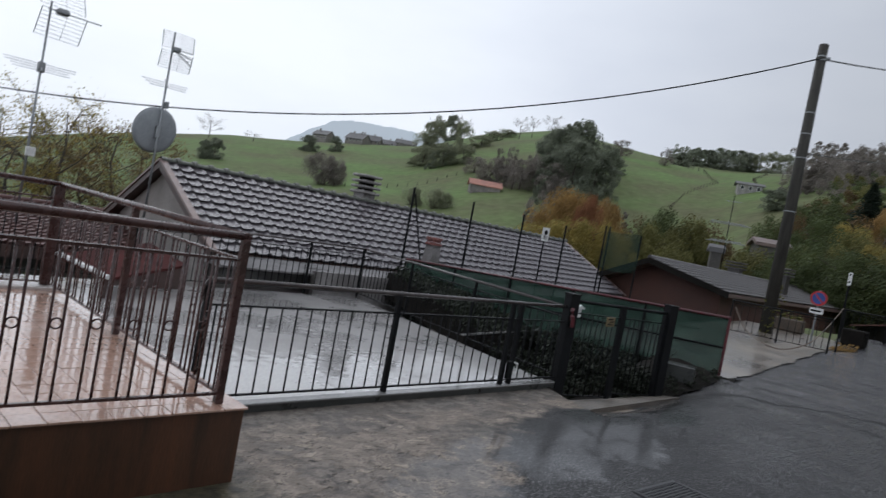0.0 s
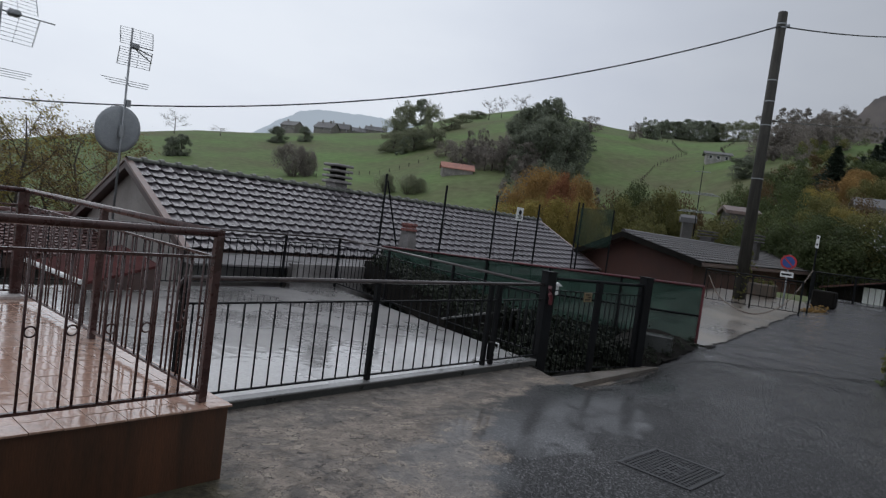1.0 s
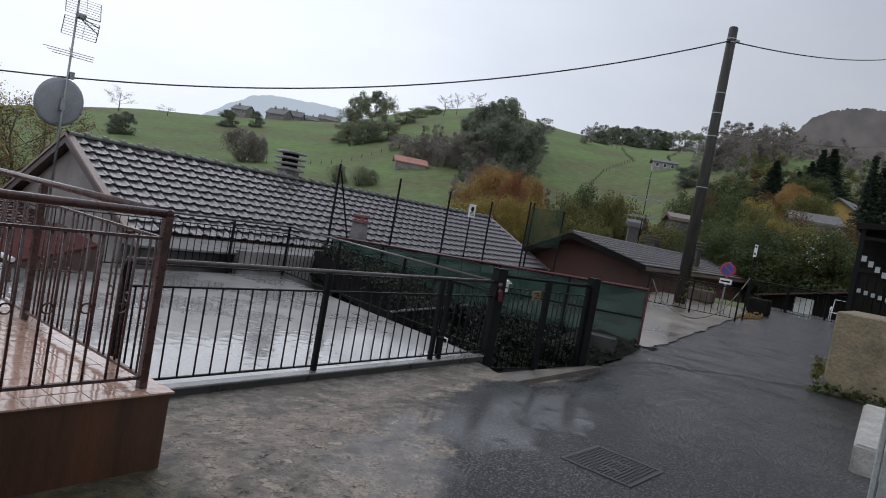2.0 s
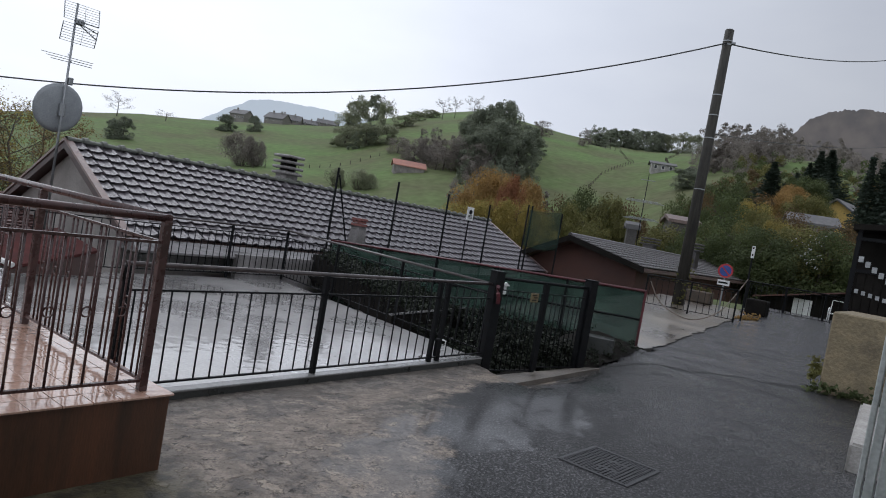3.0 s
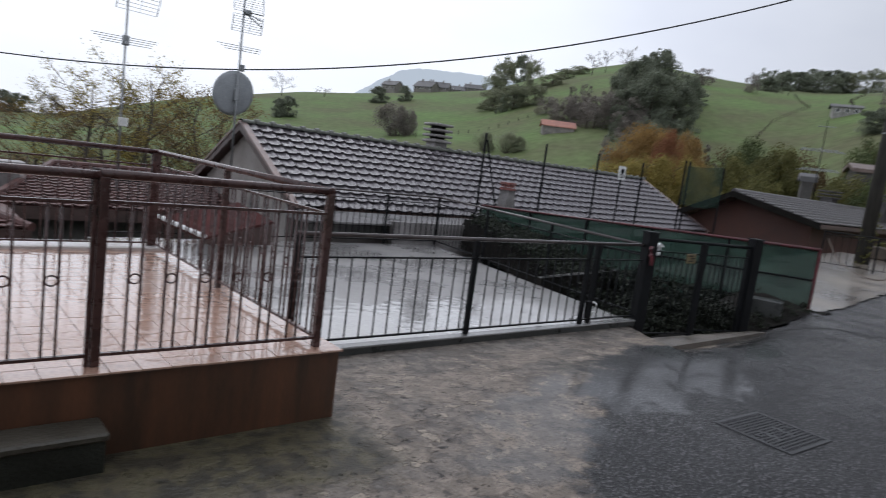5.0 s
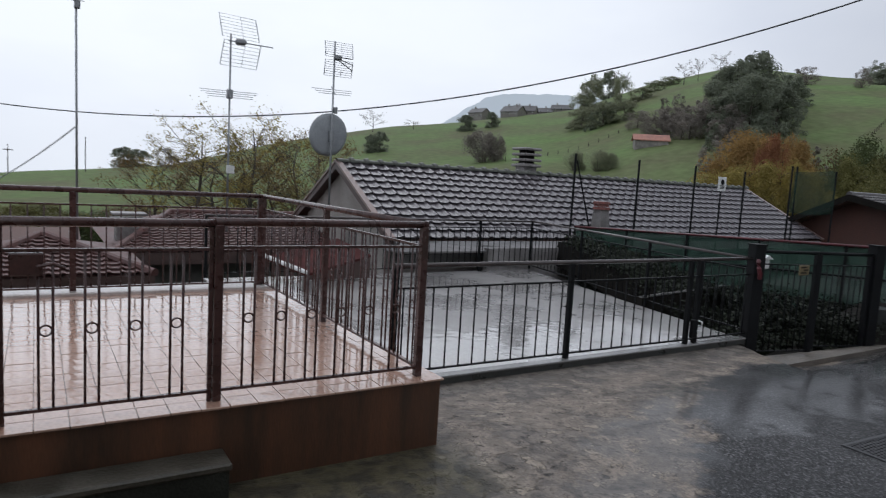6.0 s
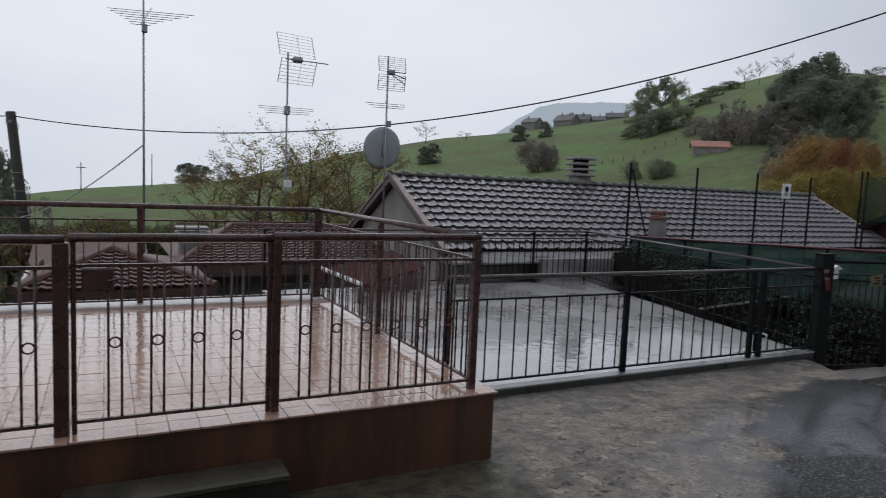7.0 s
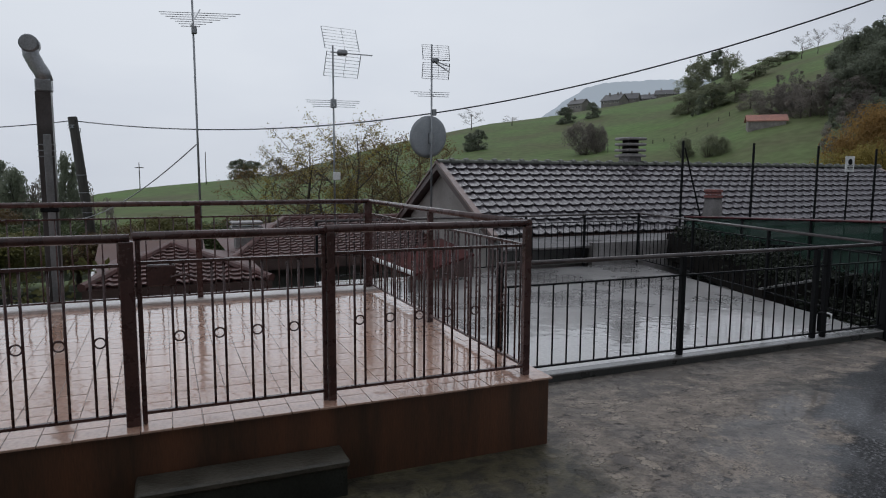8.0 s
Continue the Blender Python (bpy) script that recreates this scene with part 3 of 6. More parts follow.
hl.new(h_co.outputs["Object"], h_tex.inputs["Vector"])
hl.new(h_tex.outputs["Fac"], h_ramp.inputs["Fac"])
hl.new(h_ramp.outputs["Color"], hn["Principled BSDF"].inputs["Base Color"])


def mountain(name, az0, az1, profile, height, r, material, label, seed, rough=0.0):
    bm = B()
    last = None
    for i in range(401):
        u = i / 400
        az = radians(az0 + (az1 - az0) * u)
        h = float(np.interp(math.degrees(az), *profile))
        h += height * 0.05 * noise.noise((u * 9, seed, 0)) + height * 0.030 * noise.noise((u * 45, seed, 1)) + height * rough * (noise.noise((u * 170, seed, 2)) + 0.6 * noise.noise((u * 420, seed, 3)))
        x, y = r * math.sin(az), r * math.cos(az)
        pair = (bm.verts.new((x, y, -40)), bm.verts.new((x * 1.0, y * 1.0, 1.3 + r * h)), bm.verts.new((x * 1.12, y * 1.12, -40)))
        if last:
            bm.faces.new((last[0], pair[0], pair[1], last[1]))
            bm.faces.new((last[1], pair[1], pair[2], last[2]))
        last = pair
    return lump(name, bm, material, label, "mountain", kind="structure")


FAR_LINE = ((24.5, 29.8, 33.0, 34.8, 36.4, 38.0, 39.6, 42.5, 46.0, 52.0, 62.0), (0.0, 0.068, 0.104, 0.121, 0.130, 0.133, 0.132, 0.133, 0.125, 0.08, 0.0))
NEAR_LINE = ((70.0, 74.5, 76.5, 78.6, 79.9, 81.4, 83.5, 85.0, 90.0, 112.0), (0.08, 0.145, 0.168, 0.194, 0.219, 0.231, 0.236, 0.230, 0.215, 0.05))
mountain("backdrop_mountain", 24.5, 62, FAR_LINE, 0.10, 1500, HAZE_FAR, "mountain behind the village, pale mist put in as glow", 1.0, 0.008)
mountain("backdrop_hill", 70.0, 112, NEAR_LINE, 0.10, 700, HAZE_DARK, "dark wooded hill with haze put in as faint glow", 4.0, 0.030)

# ---- tiled terrace ----
TX0, TX1, TY0, TY1 = -6.0, 2.93, 3.64, 7.45
bm = B()
box(bm, TX0, TY0 + 0.02, -2.6, TX1 - 0.02, TY1, -0.012)
terrace = lump("terrace", bm, TERRACOTTA, "raised terrace with a stained terracotta-painted wall", "terrace", kind="structure")
bm = box(B(), TX0, TY0 + 0.03, -0.012, TX1 - 0.03, TY1 - 0.2, -0.004)
part("grout_bed", bm, GROUT, terrace)
T = 0.153
tile_me = bpy.data.meshes.new("floor_tile")
bm = box(B(), 0.002, 0.002, -0.012, T - 0.002, T - 0.002, 0.0, 0.0015)
bm.to_mesh(tile_me)
bm.free()
tile_me.materials.append(TILE_PINK)
more_v, more_f = [], []
for i in range(58):
    for j in range(24):
        p = Vector((TX1 - (i + 1) * T, TY0 + j * T, random.uniform(-0.0012, 0.0012)))
        if i < 26 and j < 11:
            o = new("floor_tile", tile_me)
            o.parent, o.matrix_basis = terrace, Matrix.Translation(p) @ pose(0, 0, 0, random.uniform(-0.2, 0.2), random.uniform(-0.2, 0.2), random.uniform(-0.3, 0.3))
        else:
            n = len(more_v)
            more_v.extend(v.co + p for v in tile_me.vertices)
            more_f.extend([n + k for k in f.vertices] for f in tile_me.polygons)
more = bpy.data.meshes.new("floor_tiles")
more.from_pydata(more_v, [], more_f)
more.materials.append(TILE_PINK)
o = new("floor_tiles", more)
o.parent = terrace
tagged(o, kind="stuff")
bm = box(B(), TX0, TY1 - 0.34, -0.012, TX1 - 0.02, TY1 + 0.06, 0.03, 0.008)
part("coping", bm, COPING, terrace, "white wet coping along the far edge")
e = thing("doorstep", (0.985, 3.55, -0.75), "dark wet concrete step below the terrace gate", "step")
part("block", box(B(), -0.52, -0.10, 0, 0.52, 0.11, 0.47), STEP, e)
# the top gets a lighter brown than the block
part("tread", box(B(), -0.535, -0.115, 0.47, 0.535, 0.11, 0.515, 0.012), TREAD, e, "brown step top, lighter than the block below")

# ---- courtyard ----
CY0, CY1 = 5.06, 10.95
COURT = [(2.93, CY0), (8.30, CY0), (9.55, CY1), (2.93, CY1)]
bm = prism(B(), COURT, -3.0, -0.50, "z")
court = lump("courtyard", bm, WET_CONCRETE, "flat grey concrete courtyard under a film of rainwater", "courtyard", kind="structure")
bm = box(B(), 2.93, CY0 - 0.02, -0.512, 8.42, CY0 + 0.10, -0.49, 0.006)
part("ledge", bm, LEDGE, court, "pale wet concrete ledge under the fence")
bm = box(B(), 2.93, CY0 - 0.01, -0.80, 8.40, CY0 + 0.08, -0.512)
part("curb", bm, CURB, court, "dark wet curb face")


# ---- railings ----
def railing(name, a, b, top, foot, posts, pairs, paint, rail_paint, label, rings=True, mid=0.86, low=0.06, pitch=0.2, gap=0.062, post_r=0.028, hand_r=0.026, bar=0.0075, handrail=True, group="railings", single=False, start=None):
    """A run of metal railing from a to b: handrail, upper and lower bar, posts at the shares given, and paired balusters."""
    a, b = Vector((a[0], a[1], foot)), Vector((b[0], b[1], foot))
    run = (b - a).length
    turn = math.degrees(math.atan2(b.y - a.y, b.x - a.x))
    e = thing(name, a, label, "railing", group, turn=turn)
    h = top - foot
    if handrail:
        part("handrail", rod(B(), (-0.02, 0, h), (run + 0.02, 0, h), hand_r, None, 10), rail_paint, e)
    part("upper_bar", box(B(), 0, -0.012, h * mid - 0.008, run, 0.012, h * mid + 0.008), paint, e)
    part("lower_bar", box(B(), 0, -0.012, h * low - 0.008, run, 0.012, h * low + 0.008), paint, e)
    first = None
    for s in posts:
        m = pose(s * run, 0, 0)
        if first is None:
            first = part("post", box(B(), -post_r, -post_r, 0, post_r, post_r, h - hand_r * 0.6, 0.004), paint, e)
            first.matrix_basis = m
        else:
            again(first, e, m)
    bal = rng = None
    x = pitch * 0.55 if start is None else start
    while x < run - 0.05:
        if all(abs(x - s * run) > 0.06 for s in posts):
            for dx in ((0,) if single else (-gap / 2, gap / 2)):
                m = pose(x + dx, 0, 0)
                if bal is None:
                    bal = part("baluster", rod(B(), (0, 0, h * low), (0, 0, h * mid), bar, None, 6), paint, e)
                    bal.matrix_basis = m
                else:
                    again(bal, e, m)
            if rings:
                m = pose(x, 0, h * 0.46)
                if rng is None:
                    ring_bm = B()
                    pts = [(gap / 2 * 0.86 * math.cos(t), 0, gap / 2 * 0.86 * math.sin(t)) for t in [2 * math.pi * k / 14 for k in range(15)]]
                    tube(ring_bm, pts, 0.005, 5)
                    rng = part("ring", ring_bm, paint, e)
                    rng.matrix_basis = m
                else:
                    again(rng, e, m)
        x += pitch
    return e


RY = 3.765
railing("terrace_railing", (1.50, RY), (2.79, RY), 1.0, 0.0, (0.0, 1.0), 6, BROWN_PAINT, BROWN_PAINT, "brown iron terrace railing with paired bars and small rings", start=0.172, pitch=0.187, post_r=0.024, hand_r=0.024)
railing("terrace_gate", (0.505, RY), (1.462, RY), 0.99, 0.0, (0.0, 1.0), 4, BROWN_PAINT, BROWN_PAINT, "brown iron gate leaf with paired bars and rings", start=0.184, pitch=0.2, post_r=0.012, hand_r=0.024)
railing("terrace_railing", (-5.9, RY), (0.45, RY), 0.98, 0.0, (0.0, 0.35, 0.7, 1.0), 20, BROWN_PAINT, BROWN_PAINT, "brown iron terrace railing with paired bars and small rings", start=0.173, pitch=0.183, post_r=0.034, hand_r=0.024)
railing("terrace_railing", (2.79, RY), (2.78, 7.26), 1.0, 0.0, (0.48, 1.0), 16, BROWN_PAINT, BROWN_PAINT, "brown iron railing along the terrace side", post_r=0.024, hand_r=0.024)
railing("terrace_railing", (2.74, 7.26), (-5.9, 7.26), 1.0, 0.0, (0.0, 0.207, 0.46, 0.75, 1.0), 40, BROWN_PAINT, BROWN_PAINT, "brown iron railing along the terrace far side", rings=False, pitch=0.13, single=True)

# fence over the courtyard ledge
railing("courtyard_fence", (3.33, 5.147), (8.40, 5.10), 0.525, -0.49, (0.0, 0.403, 0.774, 0.806), 40, BLACK_PAINT, DARK_RAIL, "black iron fence with thin bars on a concrete ledge", rings=False, start=0.087, pitch=0.154, single=True, mid=0.80, low=0.05, post_r=0.026, hand_r=0.022, bar=0.008)
part("end_loop", tube(B(), [(0, 0, 0.80), (-0.03, 0, 0.86), (-0.04, 0, 0.96), (-0.01, 0, 1.012), (0.06, 0, 1.015)], 0.016), DARK_RAIL, bpy.data.objects["courtyard_fence"], "bent end of the handrail")
railing("courtyard_fence", (2.95, 10.9), (9.6, 10.95), 0.52, -0.49, (0.0, 0.3, 0.6, 0.8, 1.0), 40, BLACK_PAINT, DARK_RAIL, "black iron fence along the courtyard far edge", rings=False, pitch=0.14, single=True, mid=0.86, low=0.08, post_r=0.02, hand_r=0.02, bar=0.008)
railing("courtyard_fence", (9.6, 10.95), (8.45, 5.15), 0.52, -0.49, (0.0, 0.33, 0.66, 1.0), 40, BLACK_PAINT, DARK_RAIL, "black iron fence along the courtyard side", rings=False, pitch=0.14, single=True, mid=0.86, low=0.08, post_r=0.02, hand_r=0.02, bar=0.008)

# ---- double gate to the sunken path ----
bm = box(B(), -0.075, -0.075, 0, 0.075, 0.075, 1.46, 0.006)
box(bm, -0.085, -0.085, 1.46, 0.085, 0.085, 1.475)
gate_post = lump("gate_post", bm, BLACK_PAINT, "square black steel gate post with a flat cap", "post", "gate posts")
gate_post.matrix_basis = pose(8.46, 5.08, -0.76, 0, 0, -17)
copy_thing(gate_post, pose(10.28, 4.52, -0.72, 0, 0, -17))
for g0, g1, gz in (((8.54, 5.05), (9.36, 4.80), -0.72), ((9.39, 4.79), (10.20, 4.54), -0.66)):
    railing("gate_leaf", g0, g1, 0.62, gz, (0.0, 1.0), 6, BLACK_PAINT, BLACK_PAINT, "black iron gate leaf of thin upright bars", rings=False, pitch=0.095, single=True, mid=0.88, low=0.03, post_r=0.03, hand_r=0.022, bar=0.008, group="gate leaves")
bm = prism(B(), [(8.62, 4.66), (10.22, 4.12), (10.45, 4.5), (8.60, 5.10)], -1.1, -0.8, "z")
for v in bm.verts:
    if v.co.z > -0.9:
        v.co.z = ground_z(v.co.x, v.co.y) + 0.035
lump("gate_sill", bm, mat("worn_sill", (0.20, 0.175, 0.15), (0.10, 0.088, 0.075), 0.5, 0.3, 2, 40, 0.3), "worn concrete sill under the gate", "sill")

# ---- green shade-cloth fence with red rail ----
def cloth_fence():
    a, b = Vector((11.92, 4.25, -0.33)), Vector((11.15, 11.3, -0.60))
    ta, tb = 0.67, 0.40
    e = thing("cloth_fence", (0, 0, 0), "green shade-cloth fence with a red top rail", "fence")
    part("top_rail", rod(B(), (a.x, a.y, ta), (b.x, b.y, tb), 0.022), RED_RAIL, e, "red-painted top rail")
    for f in (0.5, 0.05):
        part("rail", rod(B(), (a.x, a.y, a.z + (ta - a.z) * f), (b.x, b.y, b.z + (tb - b.z) * f), 0.018), BLACK_PAINT, e)
    bm = B()
    n = 60
    rows = []
    for i in range(n + 1):
        u = i / n
        x, y = a.x + (b.x - a.x) * u, a.y + (b.y - a.y) * u
        lo, hi = a.z + (b.z - a.z) * u - 0.5 * u, ta + (tb - ta) * u
        rows.append([bm.verts.new((x + 0.03 + 0.02 * math.sin(u * 60 + k * 2), y, lo + (hi - lo) * k / 6)) for k in range(7)])
    for p, q in zip(rows, rows[1:]):
        for k in range(6):
            bm.faces.new((p[k], q[k], q[k + 1], p[k + 1]))
    cloth = part("cloth", bm, NET_CLOTH, e, "sagging green mesh cloth")
    cloth.modifiers.new("thick", "SOLIDIFY").thickness = 0.004
    for i, u in enumerate((0.0, 0.2, 0.4, 0.6, 0.8, 1.0)):
        x, y, lo, hi = a.x + (b.x - a.x) * u, a.y + (b.y - a.y) * u, a.z + (b.z - a.z) * u - 1.2 * min(1, u * 3), ta + (tb - ta) * u
        part("post", rod(B(), (x, y, lo), (x, y, hi + 0.01), 0.022), RED_RAIL if i == 0 else BLACK_PAINT, e)


cloth_fence()

# tall net posts
bm = rod(B(), (0, 0, 0), (0, 0, 3.3), 0.026)
net_post = lump("net_post", bm, BLACK_PAINT, "tall thin dark steel post of a net fence", "post", "net posts")
NET = [(11.1, 11.4, 2.05), (12.85, 11.1, 2.02), (14.85, 11.05, 2.0), (16.45, 10.75, 1.95), (18.15, 10.5, 2.2), (18.35, 10.48, 2.2), (19.9, 10.25, 2.15)]
for i, (x, y, z) in enumerate(NET):
    m = pose(x, y, z - 3.3)
    if i:
        copy_thing(net_post, m)
    else:
        net_post.matrix_basis = m
bm = rod(B(), (11.15, 11.4, 1.9), (11.65, 11.3, 0.2), 0.018)
lump("net_brace", bm, BLACK_PAINT, "slanted steel brace of the first net post", "brace")

bm = B()
rows = []
for i in range(13):
    u = i / 12
    rows.append([bm.verts.new((18.18 + 1.70 * u, 10.47 - 0.23 * u + 0.03 * math.sin(9 * u + k), 0.95 + (1.22 - 0.12 * (1 - u) ** 2) * k / 6 - 0.05 * math.sin(u * math.pi))) for k in range(7)])
for p, q in zip(rows, rows[1:]):
    for k in range(6):
        bm.faces.new((p[k], q[k], q[k + 1], p[k + 1]))
net = lump("shade_net", bm, NET_THIN, "green shade net slung between two thin posts", "net")
net.modifiers.new("thick", "SOLIDIFY").thickness = 0.004
bm = box(B(), -0.12, -0.22, 0, 0.12, 0.22, 0.36, 0.02)
block = lump("concrete_block", bm, CURB, "dark damp concrete block beside the gate post", "block")
block.matrix_basis = pose(10.98, 4.50, ground_z(10.98, 4.50) - 0.01, 0, 0, 20)

# ---- tiled-roof house ----
HX0, HX1, EY, RYH, EZ, RZ = 6.42, 21.5, 11.3, 14.1, 0.10, 1.55
PITCH = math.atan2(RZ - EZ, RYH - EY)
SLOPE = (RZ - EZ) / math.sin(PITCH)


def tile_mesh(w, l, thick=0.020, lift=0.052):
    """One interlocking roof tile: a round roll beside a shallow pan; its foot is proud of the course below."""
    lift = min(lift, l * 0.2)
    prof = [(0, 0.0), (0.04, -0.035), (0.09, -0.014), (0.30, -0.010), (0.52, -0.012), (0.60, 0.015), (0.67, 0.07), (0.75, 0.095), (0.84, 0.075), (0.92, 0.02), (0.985, 0.0)]
    bm = B()
    top = [[bm.verts.new((px * w, y, z + pz * w)) for px, pz in prof] for y, z in ((0, lift), (l * 1.08, 0.004))]
    edge = [[bm.verts.new((px * w, 0.001, z + pz * w)) for px, pz in prof] for z in (lift - 0.001, lift - thick)]
    for k in range(len(prof) - 1):
        bm.faces.new((top[0][k], top[0][k + 1], top[1][k + 1], top[1][k])).smooth = True
        bm.faces.new((edge[1][k], edge[1][k + 1], edge[0][k + 1], edge[0][k]))
    return bm


def tiled_slope(parent, origin, along, up, width, length, cols, rows, material, limit=300, keep=None):
    """Tiles over a slope: origin at its lower left, unit vectors along the eave and up the slope."""
    along, up = Vector(along).normalized(), Vector(up).normalized()
    nor = along.cross(up)
    base = Matrix((along, up, nor)).transposed().to_4x4()
    w, l = width / cols, length / rows
    verts, faces, count = [], [], 0
    src = tile_mesh(w, l)
    me = bpy.data.meshes.new("roof_tile")
    src.to_mesh(me)
    src.free()
    me.materials.append(material)
    for r in range(rows):
        for c in range(cols):
            if keep and not keep((c + 0.5) / cols, (r + 0.5) / rows):
                continue
            jitter = random.uniform(-0.004, 0.004)
            m = Matrix.Translation(Vector(origin) + along * (c * w + jitter) + up * (r * l + jitter)) @ base
            if count < limit and c < limit / rows:
                o = new("roof_tile", me)
                o.parent, o.matrix_basis = parent, m
                count += 1
            else:
                n = len(verts)
                verts.extend(m @ v.co for v in me.vertices)
                faces.extend([n + i for i in p.vertices] for p in me.polygons)
    if verts:
        joined = bpy.data.meshes.new("roof_tiles")
        joined.from_pydata(verts, [], faces)
        joined.materials.append(material)
        for p in joined.polygons:
            p.use_smooth = p.index % 2 == 0
        o = new("roof_tiles", joined)
        o.parent = parent
        tagged(o, kind="stuff")


def main_house():
    e = thing("house", (0, 0, 0), "low house with a dark grey tiled gable roof", "house")
    # wall with the gable
    wy0, wy1 = EY + 0.55, 2 * RYH - EY - 0.55
    t = math.tan(PITCH)
    out = [(wy0, -3.2), (wy1, -3.2), (wy1, EZ + 0.55 * t - 0.14), (RYH, RZ - 0.14), (wy0, EZ + 0.55 * t - 0.14)]
    wall = part("wall", prism(B(), out, HX0 + 0.20, HX1 - 0.2, "x"), HOUSE_WALL, e, "pale weathered plaster wall")
    under = [(EY + 0.02, EZ - 0.02), (RYH, RZ - 0.02), (2 * RYH - EY - 0.02, EZ - 0.02), (2 * RYH - EY - 0.02, EZ - 0.10), (RYH, RZ - 0.11), (EY + 0.02, EZ - 0.10)]
    roof = part("roof", prism(B(), under, HX0 + 0.03, HX1 - 0.03, "x"), BARGE, e)
    up = (0, math.cos(PITCH), math.sin(PITCH))
    down = (0, -math.cos(PITCH), math.sin(PITCH))
    part("back_slope", prism(B(), [(RYH, RZ + 0.02), (2 * RYH - EY, EZ + 0.02), (2 * RYH - EY, EZ - 0.02), (RYH, RZ - 0.02)], HX0, HX1, "x"), ROOF_TILE, roof)
    # barge boards and gutter
    for x in (HX0, HX1 - 0.05):
        for s in (1, -1):
            o = [(RYH, RZ + 0.0), (RYH - s * (RYH - EY + 0.02), EZ - 0.02), (RYH - s * (RYH - EY + 0.02), EZ - 0.15), (RYH, RZ - 0.15)]
            part("barge_board", prism(B(), o, x - 0.012, x + 0.025, "x"), BARGE, roof)
            o = [(RYH, RZ + 0.055), (RYH - s * (RYH - EY + 0.04), EZ + 0.045), (RYH - s * (RYH - EY + 0.04), EZ - 0.01), (RYH, RZ + 0.0)]
            part("verge_cap", prism(B(), o, x - 0.035, x + 0.10, "x"), VERGE, roof)
    part("cornice", prism(B(), [(EY - 0.27, -0.11), (EY - 0.05, 0.07), (EY + 0.5, 0.02), (EY + 0.5, -0.15), (EY - 0.25, -0.15)], HX0 + 0.1, HX1 - 0.2, "x"), CORNICE, wall, "weathered sloping concrete cornice under the eave")
    part("cellar_window", box(B(), 9.5, EY + 0.50, -0.80, 11.4, EY + 0.56, -0.62), UNDERLAY, wall, "long dark cellar window")
    part("window_frame", box(B(), 11.4, EY + 0.48, -0.95, 11.62, EY + 0.57, -0.56), PLASTER, wall)
    part("stone_band", box(B(), HX0 + 0.5, EY + 0.30, -0.44, HX1 - 0.5, EY + 0.54, -0.24, 0.01), LEDGE, wall, "pale wall strip below the cornice")
    tiled_slope(roof, (HX0 + 0.05, EY, EZ), (1, 0, 0), up, HX1 - HX0 - 0.1, SLOPE - 0.06, 50, 11, ROOF_TILE)
    # ridge caps
    n = 41
    cap = None
    w = (HX1 - HX0) / n
    for i in range(n):
        m = pose(HX0 + i * w, RYH, RZ + 0.015)
        if cap is None:
            bm = B()
            rings = []
            for x, r in ((0, 0.10), (w * 0.78, 0.085), (w * 0.84, 0.135), (w * 1.06, 0.15)):
                rings.append([bm.verts.new((x, r * math.cos(a), r * 0.75 * math.sin(a))) for a in [math.pi * k / 6 for k in range(7)]])
            for p, q in zip(rings, rings[1:]):
                for k in range(6):
                    bm.faces.new((p[k], q[k], q[k + 1], p[k + 1]))
            cap = part("ridge_tile", bm, RIDGE_TILE, roof)
            cap.matrix_basis = m
        else:
            again(cap, roof, m)
    return e


main_house()

# ---- timber poles and cables ----
def timber_pole(name, x, y, z0, z1, r0, r1, lean, label):
    bm = B()
    rod(bm, (0, 0, 0), (lean, 0, z1 - z0), r0, r1, 14)
    bmesh.ops.bevel(bm, geom=[e for e in bm.edges if abs(e.verts[0].co.z - (z1 - z0)) < 0.02 and abs(e.verts[1].co.z - (z1 - z0)) < 0.02], offset=0.02, segments=1, affect="EDGES")
    e = thing(name, (x, y, z0), label, "utility pole", "utility poles")
    part("shaft", bm, POLE_WOOD, e)
    for z in (z1 - z0 - 0.35, z1 - z0 - 0.45):
        part("band", rod(B(), (lean, 0, z), (lean, 0, z + 0.03), r1 + 0.012, None, 14), GALV, e)
    for f in (0.44, 0.62, 0.70, 0.77):
        z = (z1 - z0) * f
        part("strap", rod(B(), (lean * f, 0, z), (lean * f, 0, z + 0.025), r0 + (r1 - r0) * f + 0.006, None, 14), GALV, e)
    part("bracket", box(B(), lean - 0.03, -r1 - 0.10, z1 - z0 - 0.42, lean + 0.03, -r1 + 0.02, z1 - z0 - 0.36, 0.005), GALV, e)
    part("hook", tube(B(), [(lean + r1, 0, z1 - z0 - 0.40), (lean + r1 + 0.10, -0.04, z1 - z0 - 0.46), (lean + r1 + 0.05, -0.05, z1 - z0 - 0.75), (lean + r1, -0.02, z1 - z0 - 1.1)], 0.012), CABLE, e)
    return e


POLE = (19.9, 6.15, 7.95)
POLE_B = (-2.53, 30.0, 3.45)
timber_pole("utility_pole", POLE[0], POLE[1], -0.2, POLE[2], 0.17, 0.12, 0.05, "dark weathered wooden utility pole")
timber_pole("utility_pole", POLE_B[0] + 0.9, POLE_B[1], -6.5, POLE_B[2], 0.2, 0.17, -0.9, "dark wooden utility pole down the slope")


def cable(a, b, sag, r, label, material=None, skew=0.0):
    a, b = Vector(a), Vector(b)
    pts = []
    for i in range(41):
        u = i / 40
        p = a.lerp(b, u)
        p.z -= 4 * sag * u * (1 - u) * (1 + skew * (1 - 2 * u))
        pts.append(p)
    return lump("overhead_cable", tube(B(), pts, r, 5), material or CABLE, label, "cable", "overhead cables")


